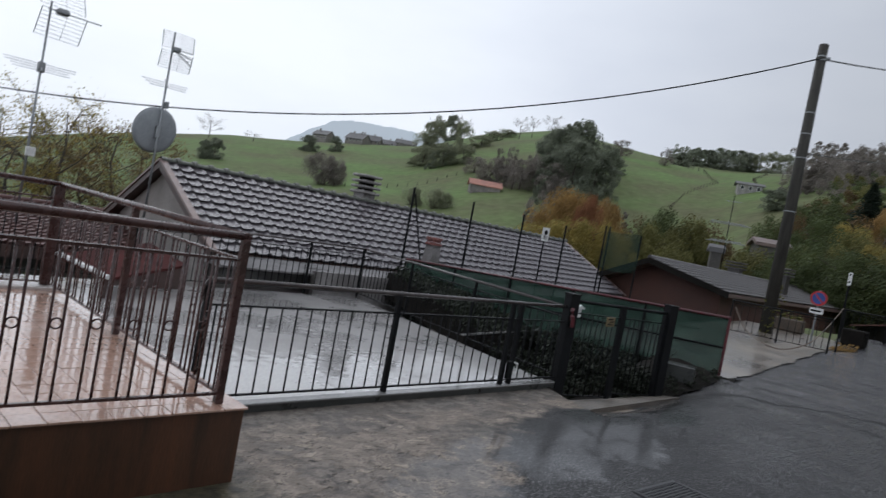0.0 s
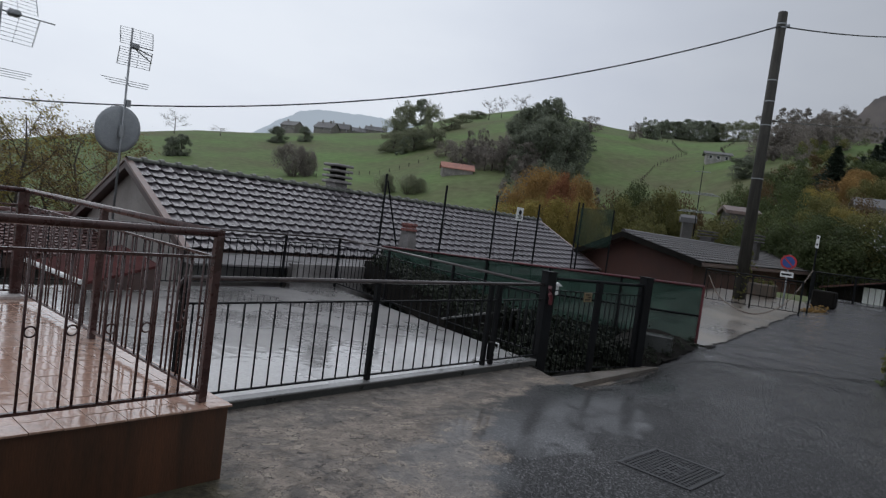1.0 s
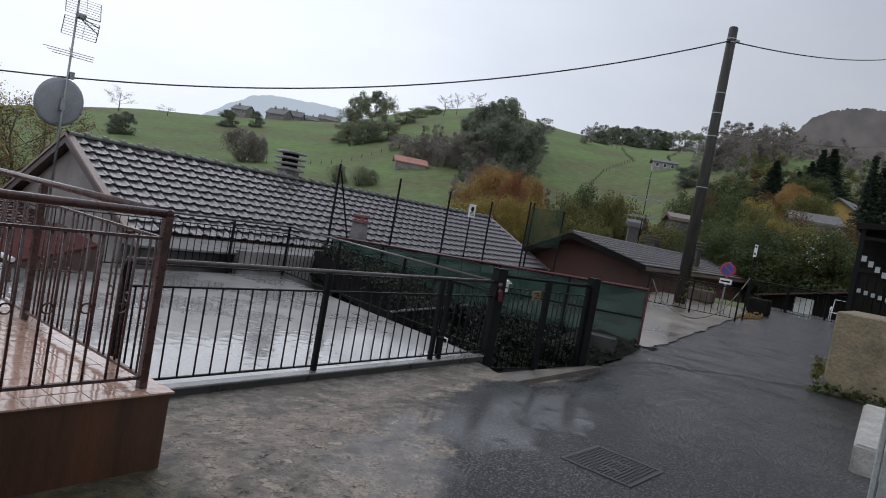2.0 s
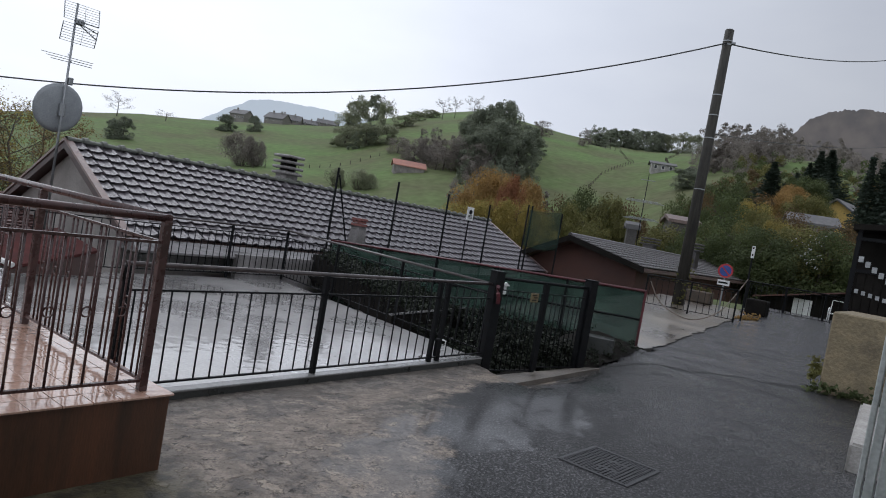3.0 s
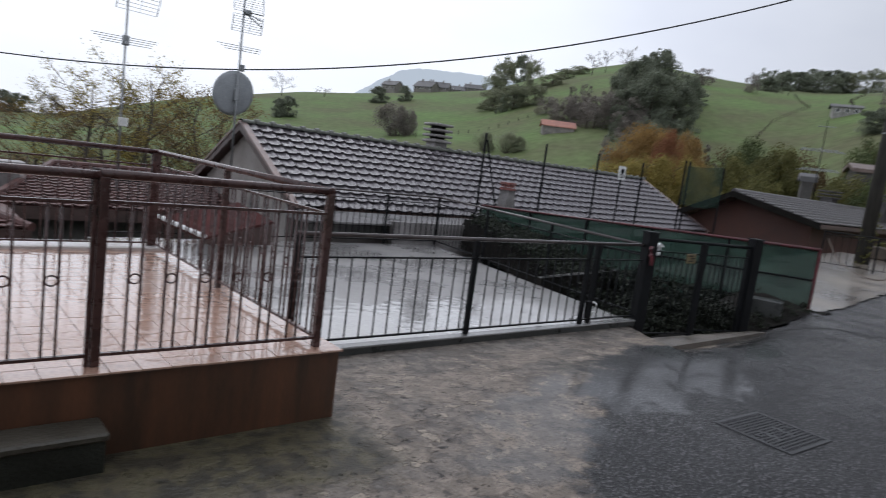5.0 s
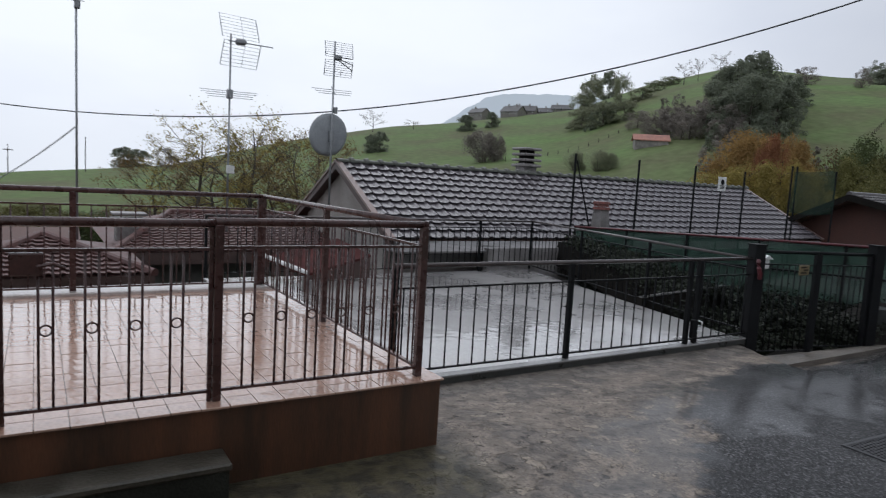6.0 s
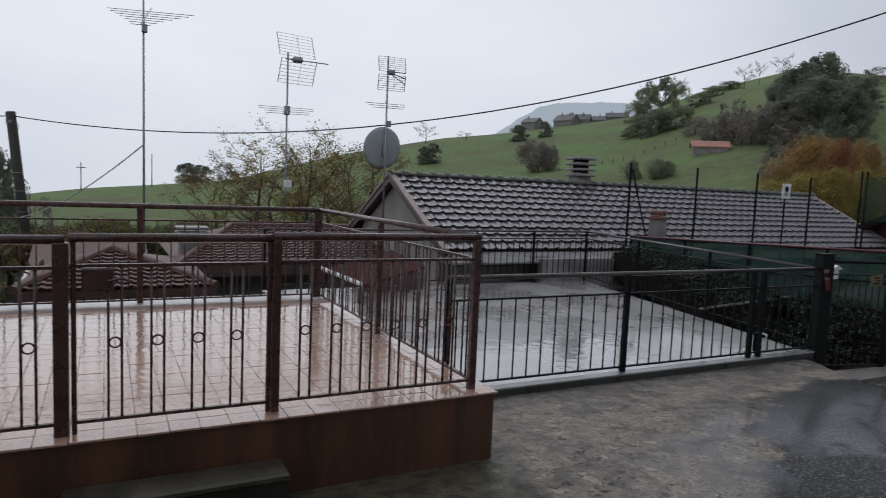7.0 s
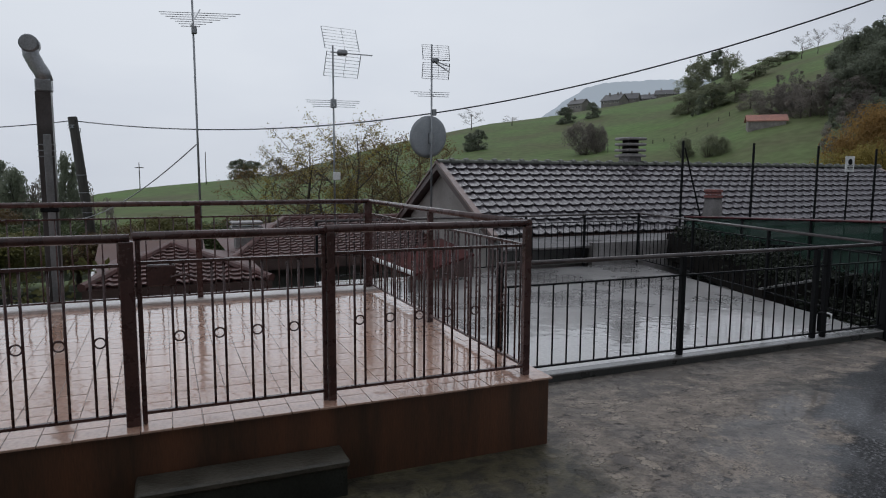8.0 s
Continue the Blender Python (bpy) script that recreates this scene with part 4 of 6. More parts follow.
cable((19.85, 6.1, 7.55), (-2.53, 30.0, 3.3), 2.25, 0.02, "black twisted overhead cable sagging between poles", skew=0.12)
cable((19.95, 6.1, 7.55), (45, 3.0, 15.0), 0.5, 0.02, "black overhead cable running past the pole")
cable((19.95, 6.05, 5.0), (45, 3.0, 9.9), 0.3, 0.012, "thin overhead cable lower on the pole")
cable((-2.53, 30.0, 3.3), (-20.0, 34.0, 4.0), 0.8, 0.02, "black overhead cable going on downhill")

# ---- low buildings along the lane ----
bm = box(B(), 12.2, -4.0, -1.2, 14.6, 1.50, 0.93, 0.02)
lump("stucco_wall", bm, STUCCO, "rough yellowish stucco wall beside the lane", "wall", kind="structure")
bm = prism(B(), [(8.26, -2.0), (11.2, -2.0), (11.2, 0.88), (8.26, 0.73)], -0.9, -0.16, "z")
bmesh.ops.bevel(bm, geom=list(bm.edges), offset=0.025, segments=2, affect="EDGES")
lump("white_plinth", bm, mat("worn_white_limewash", (0.40, 0.385, 0.36), (0.27, 0.255, 0.235), 0.8, 0.7, 4, 40, 0.4), "white painted low plinth at the lane edge", "plinth", kind="structure")

# ---- sunken yard beside the courtyard ----
bm = sheet(B(), steps(2.9, 21.1, 0.1), steps(4.9, 12.4, 0.1), 0.02, lambda x, y: (x > 8.2 or y > 10.8) and (x < 12.0 or y > 7.3))
lump("sunken_yard", bm, SOIL, "near-black soil of the sunken yard behind the gate", "ground", kind="structure")
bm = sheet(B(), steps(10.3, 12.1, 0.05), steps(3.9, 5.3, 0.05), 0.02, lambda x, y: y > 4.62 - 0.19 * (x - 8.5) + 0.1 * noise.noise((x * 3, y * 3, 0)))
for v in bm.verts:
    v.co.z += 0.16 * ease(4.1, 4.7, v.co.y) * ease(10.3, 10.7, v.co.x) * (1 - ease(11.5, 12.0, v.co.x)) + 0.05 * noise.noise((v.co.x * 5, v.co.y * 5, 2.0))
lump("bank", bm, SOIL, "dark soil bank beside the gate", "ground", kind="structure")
# Yard leaves are far darker than the other foliage.
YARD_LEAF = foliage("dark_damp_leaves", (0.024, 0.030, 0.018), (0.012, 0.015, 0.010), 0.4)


def yard_bank():
    """Planted bank that rises behind the low yard wall."""
    bm = B()
    rows = []
    for j in range(31):
        y = 7.45 + 3.6 * j / 30
        west = 8.75 + (y - 5.15) * 0.2 + 0.45
        rows.append([bm.verts.new((west + (11.35 - west) * i / 14, y, -0.42 + 0.14 * (y - 7.45) + 0.07 * noise.noise((i * 0.7, y * 3, 5.0)) - (0.5 if i == 0 else 0.0))) for i in range(15)])
    for p, q in zip(rows, rows[1:]):
        for i in range(14):
            bm.faces.new((p[i], p[i + 1], q[i + 1], q[i]))
    return lump("yard_bank", bm, SOIL, "dark planted bank rising behind the yard wall", "ground", kind="structure")


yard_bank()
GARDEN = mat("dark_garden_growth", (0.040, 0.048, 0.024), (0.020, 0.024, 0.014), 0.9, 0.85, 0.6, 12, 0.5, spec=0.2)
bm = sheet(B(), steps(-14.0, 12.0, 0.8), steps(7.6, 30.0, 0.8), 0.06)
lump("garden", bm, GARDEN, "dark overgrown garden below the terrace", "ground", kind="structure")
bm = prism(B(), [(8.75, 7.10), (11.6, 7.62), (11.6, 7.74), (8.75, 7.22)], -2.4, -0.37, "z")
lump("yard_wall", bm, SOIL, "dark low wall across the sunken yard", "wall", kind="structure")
bm = prism(B(), [(8.72, 7.08), (11.6, 7.60), (11.6, 7.66), (8.72, 7.14)], -0.37, -0.345, "z")
lump("wall_cap", bm, LEDGE, "pale wet concrete cap on the yard wall", "coping", kind="structure")
bm = box(B(), 8.5, 10.97, -2.4, 11.1, 11.1, -0.05)
lump("yard_back_wall", bm, STONE_BAND, "grey stone wall closing the sunken yard", "wall", kind="structure")


# ---- trees ----
def limbs(bm, h, r, n, spread, seed, tips, depth=1, rise=0.55):
    """A tapered trunk with forked limbs; the ends are gathered in tips."""
    rnd = random.Random(seed)
    pts = [Vector((0, 0, 0))]
    for i in range(1, 6):
        pts.append(Vector((rnd.uniform(-0.05, 0.05) * h * i / 5, rnd.uniform(-0.05, 0.05) * h * i / 5, h * 0.9 * i / 5)))
    for i in range(5):
        rod(bm, pts[i], pts[i + 1], r * (1 - i * 0.18), r * (1 - (i + 1) * 0.18), 6)
    tips.append(pts[-1])
    for k in range(n):
        u = 0.28 + 0.65 * k / n
        i = min(4, int(u * 5))
        p = pts[i].lerp(pts[i + 1], u * 5 - i)
        a = k * 2.4 + rnd.uniform(-0.5, 0.5)
        length = spread * (1.1 - 0.6 * abs(u - 0.5)) * rnd.uniform(0.7, 1.1)
        q = p + Vector((math.cos(a) * length, math.sin(a) * length, length * rise * rnd.uniform(0.5, 1.6)))
        mid = p.lerp(q, 0.5) + Vector((0, 0, -0.06 * length))
        rod(bm, p, mid, r * 0.42 * (1.1 - u), r * 0.28 * (1.1 - u), 5)
        rod(bm, mid, q, r * 0.28 * (1.1 - u), r * 0.08, 4)
        tips.extend((q, mid.lerp(q, 0.5)))
        for d in range(3 * depth):
            w = mid.lerp(q, 0.2 + 0.25 * d)
            b = a + rnd.uniform(-1.3, 1.3)
            s = length * rnd.uniform(0.3, 0.55)
            e = w + Vector((math.cos(b) * s, math.sin(b) * s, s * rnd.uniform(0.0, 1.3)))
            rod(bm, w, e, r * 0.10, r * 0.03, 4)
            tips.append(e)
            if depth > 1:
                for _ in range(3):
                    c = b + rnd.uniform(-1.2, 1.2)
                    t = s * rnd.uniform(0.3, 0.6)
                    f = e.lerp(w, rnd.uniform(0, 0.6))
                    g = f + Vector((math.cos(c) * t, math.sin(c) * t, t * rnd.uniform(-0.1, 1.2)))
                    rod(bm, f, g, r * 0.045, r * 0.02, 3)
                    tips.append(g)


def leaf_cloud(tips, per, reach, size, seed, flat=0.8, verts=None, faces=None):
    """Small bent leaf clumps strewn round the limb ends."""
    rnd = random.Random(seed)
    verts, faces = ([] if verts is None else verts), ([] if faces is None else faces)
    for tip in tips:
        rr = reach * rnd.uniform(0.5, 1.25)
        for _ in range(per):
            d = Vector((rnd.gauss(0, 1), rnd.gauss(0, 1), rnd.gauss(0, 1) * flat))
            d = d.normalized() * rr * min(1.3, abs(rnd.gauss(0, 0.62)))
            c = tip + d
            s = size * rnd.uniform(0.5, 1.3)
            u = Vector((rnd.gauss(0, 1), rnd.gauss(0, 1), rnd.gauss(0, 0.7))).normalized()
            v = u.cross(Vector((rnd.gauss(0, 1), rnd.gauss(0, 1), rnd.gauss(0, 1)))).normalized()
            n = u.cross(v) * 0.25 * s
            k = len(verts)
            verts.extend((c - u * s, c - v * s * 0.55 + n, c + u * s, c + v * s * 0.55 + n))
            faces.append((k, k + 1, k + 2, k + 3))
    return verts, faces


def lobed_crown(h, w, lobes, per, size, seed, low=0.22, at=(0, 0, 0), verts=None, faces=None):
    """A full crown: overlapping round masses of small bent leaf clumps, uneven in outline, with gaps between."""
    rnd = random.Random(seed)
    verts, faces = ([] if verts is None else verts), ([] if faces is None else faces)
    mid, tall = h * (low + 1) / 2, h * (1 - low) / 2
    for _ in range(lobes):
        r = w * rnd.uniform(0.09, 0.22)
        a, z = rnd.uniform(0, 2 * math.pi), max(-1.0, rnd.uniform(-1.3, 1))
        d = (w / 2 - r * 0.45) * math.sqrt((1 - max(0.0, z) ** 2) * rnd.uniform(0.12, 1.0)) * (1 + 0.25 * min(0.0, z + 0.4))
        c = Vector(at) + Vector((d * math.cos(a), d * math.sin(a), mid + z * (tall - r * 0.7)))
        for _ in range(per):
            n = Vector((rnd.gauss(0, 1), rnd.gauss(0, 1), rnd.gauss(0.25, 1))).normalized()
            p = c + n * r * rnd.uniform(0.55, 1.12)
            s = size * rnd.uniform(0.5, 1.35)
            u = n.cross(Vector((rnd.gauss(0, 1), rnd.gauss(0, 1), rnd.gauss(0, 1)))).normalized()
            v = (n.cross(u) + n * rnd.gauss(0, 0.5)).normalized()
            b = n * 0.25 * s
            i = len(verts)
            verts.extend((p - u * s, p - v * s * 0.6 + b, p + u * s, p + v * s * 0.6 + b))
            faces.append((i, i + 1, i + 2, i + 3))
    return verts, faces


def mesh_part(name, verts, faces, material, parent, label=""):
    me = bpy.data.meshes.new(name)
    me.from_pydata([tuple(v) for v in verts], [], faces)
    me.materials.append(material)
    o = new(name, me)
    o.parent = parent
    if label:
        o["label"] = label
    return o


def make_tree(h, w, leaf, seed, per, size, label, n=9, depth=1, category="tree", name="tree", reach=0.22, full=0, low=0.06):
    """One leafy tree at the origin, built once per kind."""
    e = thing(name, (0, 0, 0), label, category, "trees on the slopes")
    bm, tips = B(), []
    limbs(bm, h, max(0.05, h * 0.022), n, w * 0.36, seed, tips, depth)
    part("trunk", bm, BARK, e)
    if per:
        v, f = lobed_crown(h, w, full, per, size, seed + 1, low) if full else leaf_cloud(tips, per, w * reach, size, seed + 1)
        mesh_part("crown", v, f, leaf, e)
    return e


def make_conifer(h, w, seed, label):
    e = thing("conifer", (0, 0, 0), label, "tree", "trees on the slopes")
    rnd = random.Random(seed)
    part("trunk", rod(B(), (0, 0, 0), (0, 0, h), h * 0.018, h * 0.003, 6), BARK, e)
    v, f = [], []
    layers = 54
    for i in range(layers):
        u = i / layers
        z, r = h * (0.06 + 0.94 * u), w * 0.5 * (1 - u) ** 1.1 * rnd.uniform(0.75, 1.15) + 0.02
        for k in range(11):
            a = 2 * math.pi * (k / 11) + i * 0.7 + rnd.uniform(-0.2, 0.2)
            rr = r * rnd.uniform(0.7, 1.15)
            for s in range(5):
                c = Vector((math.cos(a) * rr * (s + 0.6) / 5, math.sin(a) * rr * (s + 0.6) / 5, z - 0.35 * rr * ((s + 0.6) / 5) ** 1.4))
                leaf_cloud([c], 3, max(0.16, rr * 0.24), max(0.15, rr * 0.15), rnd.randint(0, 10 ** 6), 0.5, v, f)
    mesh_part("crown", v, f, LEAF_DARK, e)
    return e


def plant(src, base, x, y, h, w, sink=0.1):
    """A copy of a tree, brought to its own height and width, on the land."""
    turn = (x * 37 + y * 91) % 360
    m = pose(x, y, ground_z(x, y) - sink, 0, 0, turn)
    o = copy_thing(src, m)
    o.scale = (w / base[1], w / base[1], h / base[0])
    return o


def grove(src, base, spots, tops=False):
    """Copies of a tree at (x, y, height, width); with tops, the height is that of the tree's top in the world."""
    for i, (x, y, h, w) in enumerate(spots):
        plant(src, base, x, y, max(2.0, h - ground_z(x, y)) if tops else h, w)
    for o in list(src.children_recursive) + [src]:
        bpy.data.objects.remove(o)


FARB = (12.0, 9.0)
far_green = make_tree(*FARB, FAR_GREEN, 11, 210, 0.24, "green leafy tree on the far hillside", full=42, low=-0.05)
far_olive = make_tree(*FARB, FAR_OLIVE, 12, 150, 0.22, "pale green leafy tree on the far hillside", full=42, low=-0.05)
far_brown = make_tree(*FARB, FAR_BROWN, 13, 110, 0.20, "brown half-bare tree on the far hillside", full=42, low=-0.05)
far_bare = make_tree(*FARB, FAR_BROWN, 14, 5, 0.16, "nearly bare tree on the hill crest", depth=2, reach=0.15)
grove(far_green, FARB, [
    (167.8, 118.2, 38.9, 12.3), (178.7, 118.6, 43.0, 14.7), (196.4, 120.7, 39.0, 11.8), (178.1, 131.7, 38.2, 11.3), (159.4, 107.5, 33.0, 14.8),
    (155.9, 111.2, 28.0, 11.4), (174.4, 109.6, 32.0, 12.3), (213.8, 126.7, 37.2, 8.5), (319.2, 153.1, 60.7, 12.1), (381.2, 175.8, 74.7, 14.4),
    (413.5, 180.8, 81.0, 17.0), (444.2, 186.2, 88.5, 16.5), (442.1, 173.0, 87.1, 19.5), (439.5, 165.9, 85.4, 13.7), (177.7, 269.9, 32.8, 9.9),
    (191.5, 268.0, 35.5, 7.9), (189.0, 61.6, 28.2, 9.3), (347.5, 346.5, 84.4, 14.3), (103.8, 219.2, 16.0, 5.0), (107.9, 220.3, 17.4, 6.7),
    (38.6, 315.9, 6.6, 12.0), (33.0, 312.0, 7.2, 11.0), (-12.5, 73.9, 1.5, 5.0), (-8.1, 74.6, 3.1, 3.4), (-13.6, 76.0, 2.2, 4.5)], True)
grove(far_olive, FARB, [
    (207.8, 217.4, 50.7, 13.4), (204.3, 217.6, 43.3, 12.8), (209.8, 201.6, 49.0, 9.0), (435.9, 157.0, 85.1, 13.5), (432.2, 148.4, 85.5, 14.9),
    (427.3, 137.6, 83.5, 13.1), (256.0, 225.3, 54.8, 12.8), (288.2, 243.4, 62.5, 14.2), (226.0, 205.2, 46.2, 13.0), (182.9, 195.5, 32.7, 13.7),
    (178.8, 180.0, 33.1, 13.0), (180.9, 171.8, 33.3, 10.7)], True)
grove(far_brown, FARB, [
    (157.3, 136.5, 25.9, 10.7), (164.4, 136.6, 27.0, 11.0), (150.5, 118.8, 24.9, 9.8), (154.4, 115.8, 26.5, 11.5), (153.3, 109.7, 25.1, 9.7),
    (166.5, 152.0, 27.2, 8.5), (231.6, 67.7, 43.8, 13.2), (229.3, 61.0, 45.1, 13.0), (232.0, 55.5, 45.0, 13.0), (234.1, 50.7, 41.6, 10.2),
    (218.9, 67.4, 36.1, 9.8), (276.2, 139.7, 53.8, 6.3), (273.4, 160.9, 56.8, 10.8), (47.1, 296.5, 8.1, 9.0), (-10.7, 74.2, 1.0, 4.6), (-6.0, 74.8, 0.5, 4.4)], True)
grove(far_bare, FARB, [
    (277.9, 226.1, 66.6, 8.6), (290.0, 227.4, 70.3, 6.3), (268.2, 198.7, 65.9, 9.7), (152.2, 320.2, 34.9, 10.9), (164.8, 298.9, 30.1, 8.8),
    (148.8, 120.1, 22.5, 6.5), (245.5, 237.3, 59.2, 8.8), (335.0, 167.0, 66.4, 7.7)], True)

BUSHB = (6.0, 9.0)


def make_bush(h, w, leaf, seed, label):
    e = thing("bush", (0, 0, 0), label, "bush", "bushes on the pasture")
    rnd = random.Random(seed)
    bm = B()
    for k in range(14):
        a, r = k * 2.4, w * 0.42 * math.sqrt((k + 0.5) / 14)
        tip = Vector((r * math.cos(a), r * math.sin(a), h * (0.95 - 0.75 * (2 * r / w) ** 2) * rnd.uniform(0.75, 1.0)))
        rod(bm, (tip.x * 0.2, tip.y * 0.2, 0), tip, 0.10, 0.03, 5)
    part("stem", bm, BARK, e)
    v, f = lobed_crown(h, w, 30, 230, 0.15, seed, 0.05)
    mesh_part("crown", v, f, leaf, e)
    return e


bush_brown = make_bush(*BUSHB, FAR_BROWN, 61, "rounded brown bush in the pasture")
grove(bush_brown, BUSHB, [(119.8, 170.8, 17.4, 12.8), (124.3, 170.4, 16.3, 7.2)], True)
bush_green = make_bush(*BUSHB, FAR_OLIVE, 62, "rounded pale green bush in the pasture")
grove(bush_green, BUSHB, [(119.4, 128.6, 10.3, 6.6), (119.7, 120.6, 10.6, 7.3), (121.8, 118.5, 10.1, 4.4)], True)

MIDB = (8.0, 5.5)
mid_orange = make_tree(*MIDB, LEAF_ORANGE, 21, 520, 0.075, "orange autumn tree below the hill", n=12, full=40, low=0.35)
mid_red = make_tree(*MIDB, LEAF_RED, 26, 520, 0.075, "small red autumn tree below the hill", n=12, full=40, low=0.35)
mid_yellow = make_tree(*MIDB, LEAF_YELLOW, 22, 520, 0.075, "yellow autumn tree below the hill", n=12, full=40, low=0.35)
mid_green = make_tree(*MIDB, LEAF_GREEN, 23, 520, 0.075, "dark green leafy tree below the lane", n=12, full=40, low=0.35)
mid_olive = make_tree(*MIDB, LEAF_OLIVE, 24, 520, 0.075, "olive green tree turning yellow", n=12, full=40, low=0.35)
mid_brown = make_tree(*MIDB, LEAF_BROWN, 25, 520, 0.075, "brown thinning autumn tree below the lane", n=12, full=40, low=0.35)
grove(mid_orange, MIDB, [(37.9, 25.6, 5.3, 4.7), (37.8, 23.9, 5.1, 4.0), (40.4, 23.6, 5.2, 3.3), (84.3, 16, 11.5, 5.1), (94.2, 17.2, 13.6, 5.1)], True)
grove(mid_red, MIDB, [(36.3, 22.6, 5, 2.1)], True)
grove(mid_yellow, MIDB, [(30.1, 21.1, 2.8, 3.5), (31.7, 20.5, 3.3, 3.3), (33.3, 19.9, 3.4, 2.8), (33.9, 18.8, 3, 2.6), (40.1, 7.6, 4.6, 3.0), (73.9, 17, 9.1, 4.5)], True)
grove(mid_green, MIDB, [(36.4, 5.1, 4.1, 4.4), (42.9, 12.7, 3.9, 4.4), (47.7, 22.6, 5.9, 6.0), (39.4, 10.5, 4.1, 4.2), (37.8, 8.9, 4, 3.5), (36.1, 7.2, 3.8, 4.4), (99.4, 16.4, 15.8, 7.5), (67.4, 21.8, 8.4, 5.2), (70.3, 18.8, 8.9, 6.5), (107.1, 28.2, 15.1, 8.2), (-6, 30, -0.4, 5), (-3, 33, -0.7, 5), (3, 34, -0.9, 5), (-9.5, 32, 0.2, 6)], True)
grove(mid_olive, MIDB, [(44.2, 15.4, 3.5, 5.0), (37.1, 16.9, 2.6, 3.6), (46.6, 20.2, 5.2, 4.9), (42.7, 21.4, 4.1, 4.0), (37.3, 6.3, 4.1, 4.4), (54.5, 12, 6.3, 4.2), (79.7, 13.1, 10.8, 6.0), (41.2, 11.5, 3.8, 3.1), (-4.5, 27, -0.7, 4), (0.5, 33, -0.6, 5), (-8, 27, -0.2, 5)], True)
grove(mid_brown, MIDB, [(46.6, 24.8, 4.6, 4.0), (50.8, 20.6, 5.2, 4.0), (45.5, 5.4, 5.2, 4.0), (59.8, 11.1, 7, 5.1), (77.4, 23.2, 9.7, 4.7), (-1.2, 29.5, -0.8, 4), (-7.2, 34, -0.1, 6), (5.2, 36, -0.8, 6)], True)

CONB = (16.0, 6.0)
conifer = make_conifer(*CONB, 31, "tall dark spruce on the wooded slope")
grove(conifer, CONB, [(98.6, 21.0, 17.2, 10.5), (119.1, 20.2, 20.8, 8.5), (119.3, 18.9, 22.8, 10.9), (124.5, 18.2, 24.0, 12.9), (109.0, 19.9, 17.5, 8.2), (60.4, 6.1, 12.0, 6.0), (60.5, 5.0, 13.1, 7.5), (98.9, 19.4, 14.4, 8.5), (58.7, 3.3, 12.3, 9.0)], True)

NEARB = (6.6, 4.2)
near_sparse = make_tree(*NEARB, LEAF_YELLOW, 41, 16, 0.04, "half-bare tree with yellow leaves behind the roofs", n=13, depth=2, reach=0.12)
near_brown = make_tree(*NEARB, LEAF_RUST, 42, 18, 0.04, "half-bare tree with brown leaves behind the roofs", n=13, depth=2, reach=0.13)
grove(near_sparse, NEARB, [(6.6, 29.4, 6.8, 4.4), (8.7, 28.9, 7.4, 4.6)])
grove(near_brown, NEARB, [(10.9, 29.3, 6.8, 4.0), (8.9, 32.1, 6.4, 4.6), (12.2, 31.0, 6.6, 4.0), (5.2, 31.5, 5.6, 3.6), (7.5, 30.5, 5.6, 4.2), (10.0, 30.0, 5.4, 4.2)])


def woods(name, material, count, seed, label, area, hgt, size, per=34):
    """Far woods, too many trees to count, as one mesh of leaf clumps."""
    rnd = random.Random(seed)
    verts, faces = [], []
    done = 0
    while done < count:
        az, r = radians(rnd.uniform(area[0], area[1])), rnd.uniform(area[2], area[3])
        x, y = 0.7 + r * math.sin(az), 0.2 + r * math.cos(az)
        if noise.noise((x * 0.02, y * 0.02, seed)) < area[4] or (r < 125 and 81.0 < math.degrees(az) < 85.0):
            done += 0.2
            continue
        z = ground_z(x, y)
        h = rnd.uniform(*hgt)
        w = h * rnd.uniform(0.22, 0.36)
        lobed_crown(h, w * 2.2, 9, per, size, rnd.randint(0, 10 ** 6), 0.0, (x, y, z - 0.3), verts, faces)
        done += 1
    o = mesh_part(name, verts, faces, material, None)
    return tagged(o, label, "woods", kind="stuff")


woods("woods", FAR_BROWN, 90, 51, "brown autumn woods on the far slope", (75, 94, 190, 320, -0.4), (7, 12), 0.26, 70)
woods("woods", LEAF_OLIVE, 70, 52, "olive green woods on the far slope", (73, 96, 75, 190, -0.25), (5, 9), 0.20, 80)
woods("woods", LEAF_BROWN, 50, 63, "rusty woods on the far slope", (74, 96, 80, 190, -0.2), (5, 9), 0.20, 80)
woods("woods", LEAF_GREEN, 60, 53, "dark green woods on the far slope", (74, 96, 80, 200, -0.2), (6, 10), 0.20, 80)
woods("thicket", LEAF_GREEN, 60, 54, "dark thicket at the valley bottom", (50, 74, 58, 120, -0.3), (4, 8), 0.16, 90)
woods("thicket", LEAF_BROWN, 60, 55, "brown thicket at the valley bottom", (50, 74, 58, 130, -0.3), (4, 8), 0.16, 90)
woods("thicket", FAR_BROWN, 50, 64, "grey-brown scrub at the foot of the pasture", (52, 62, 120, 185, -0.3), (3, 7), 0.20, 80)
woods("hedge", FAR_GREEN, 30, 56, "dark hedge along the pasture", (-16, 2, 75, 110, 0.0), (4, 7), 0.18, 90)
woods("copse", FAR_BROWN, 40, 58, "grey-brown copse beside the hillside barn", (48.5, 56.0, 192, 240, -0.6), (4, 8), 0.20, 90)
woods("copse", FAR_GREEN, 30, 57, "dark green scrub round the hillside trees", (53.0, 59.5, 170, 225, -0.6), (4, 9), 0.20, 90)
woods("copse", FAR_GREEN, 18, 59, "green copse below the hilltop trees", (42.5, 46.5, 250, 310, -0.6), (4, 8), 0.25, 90)
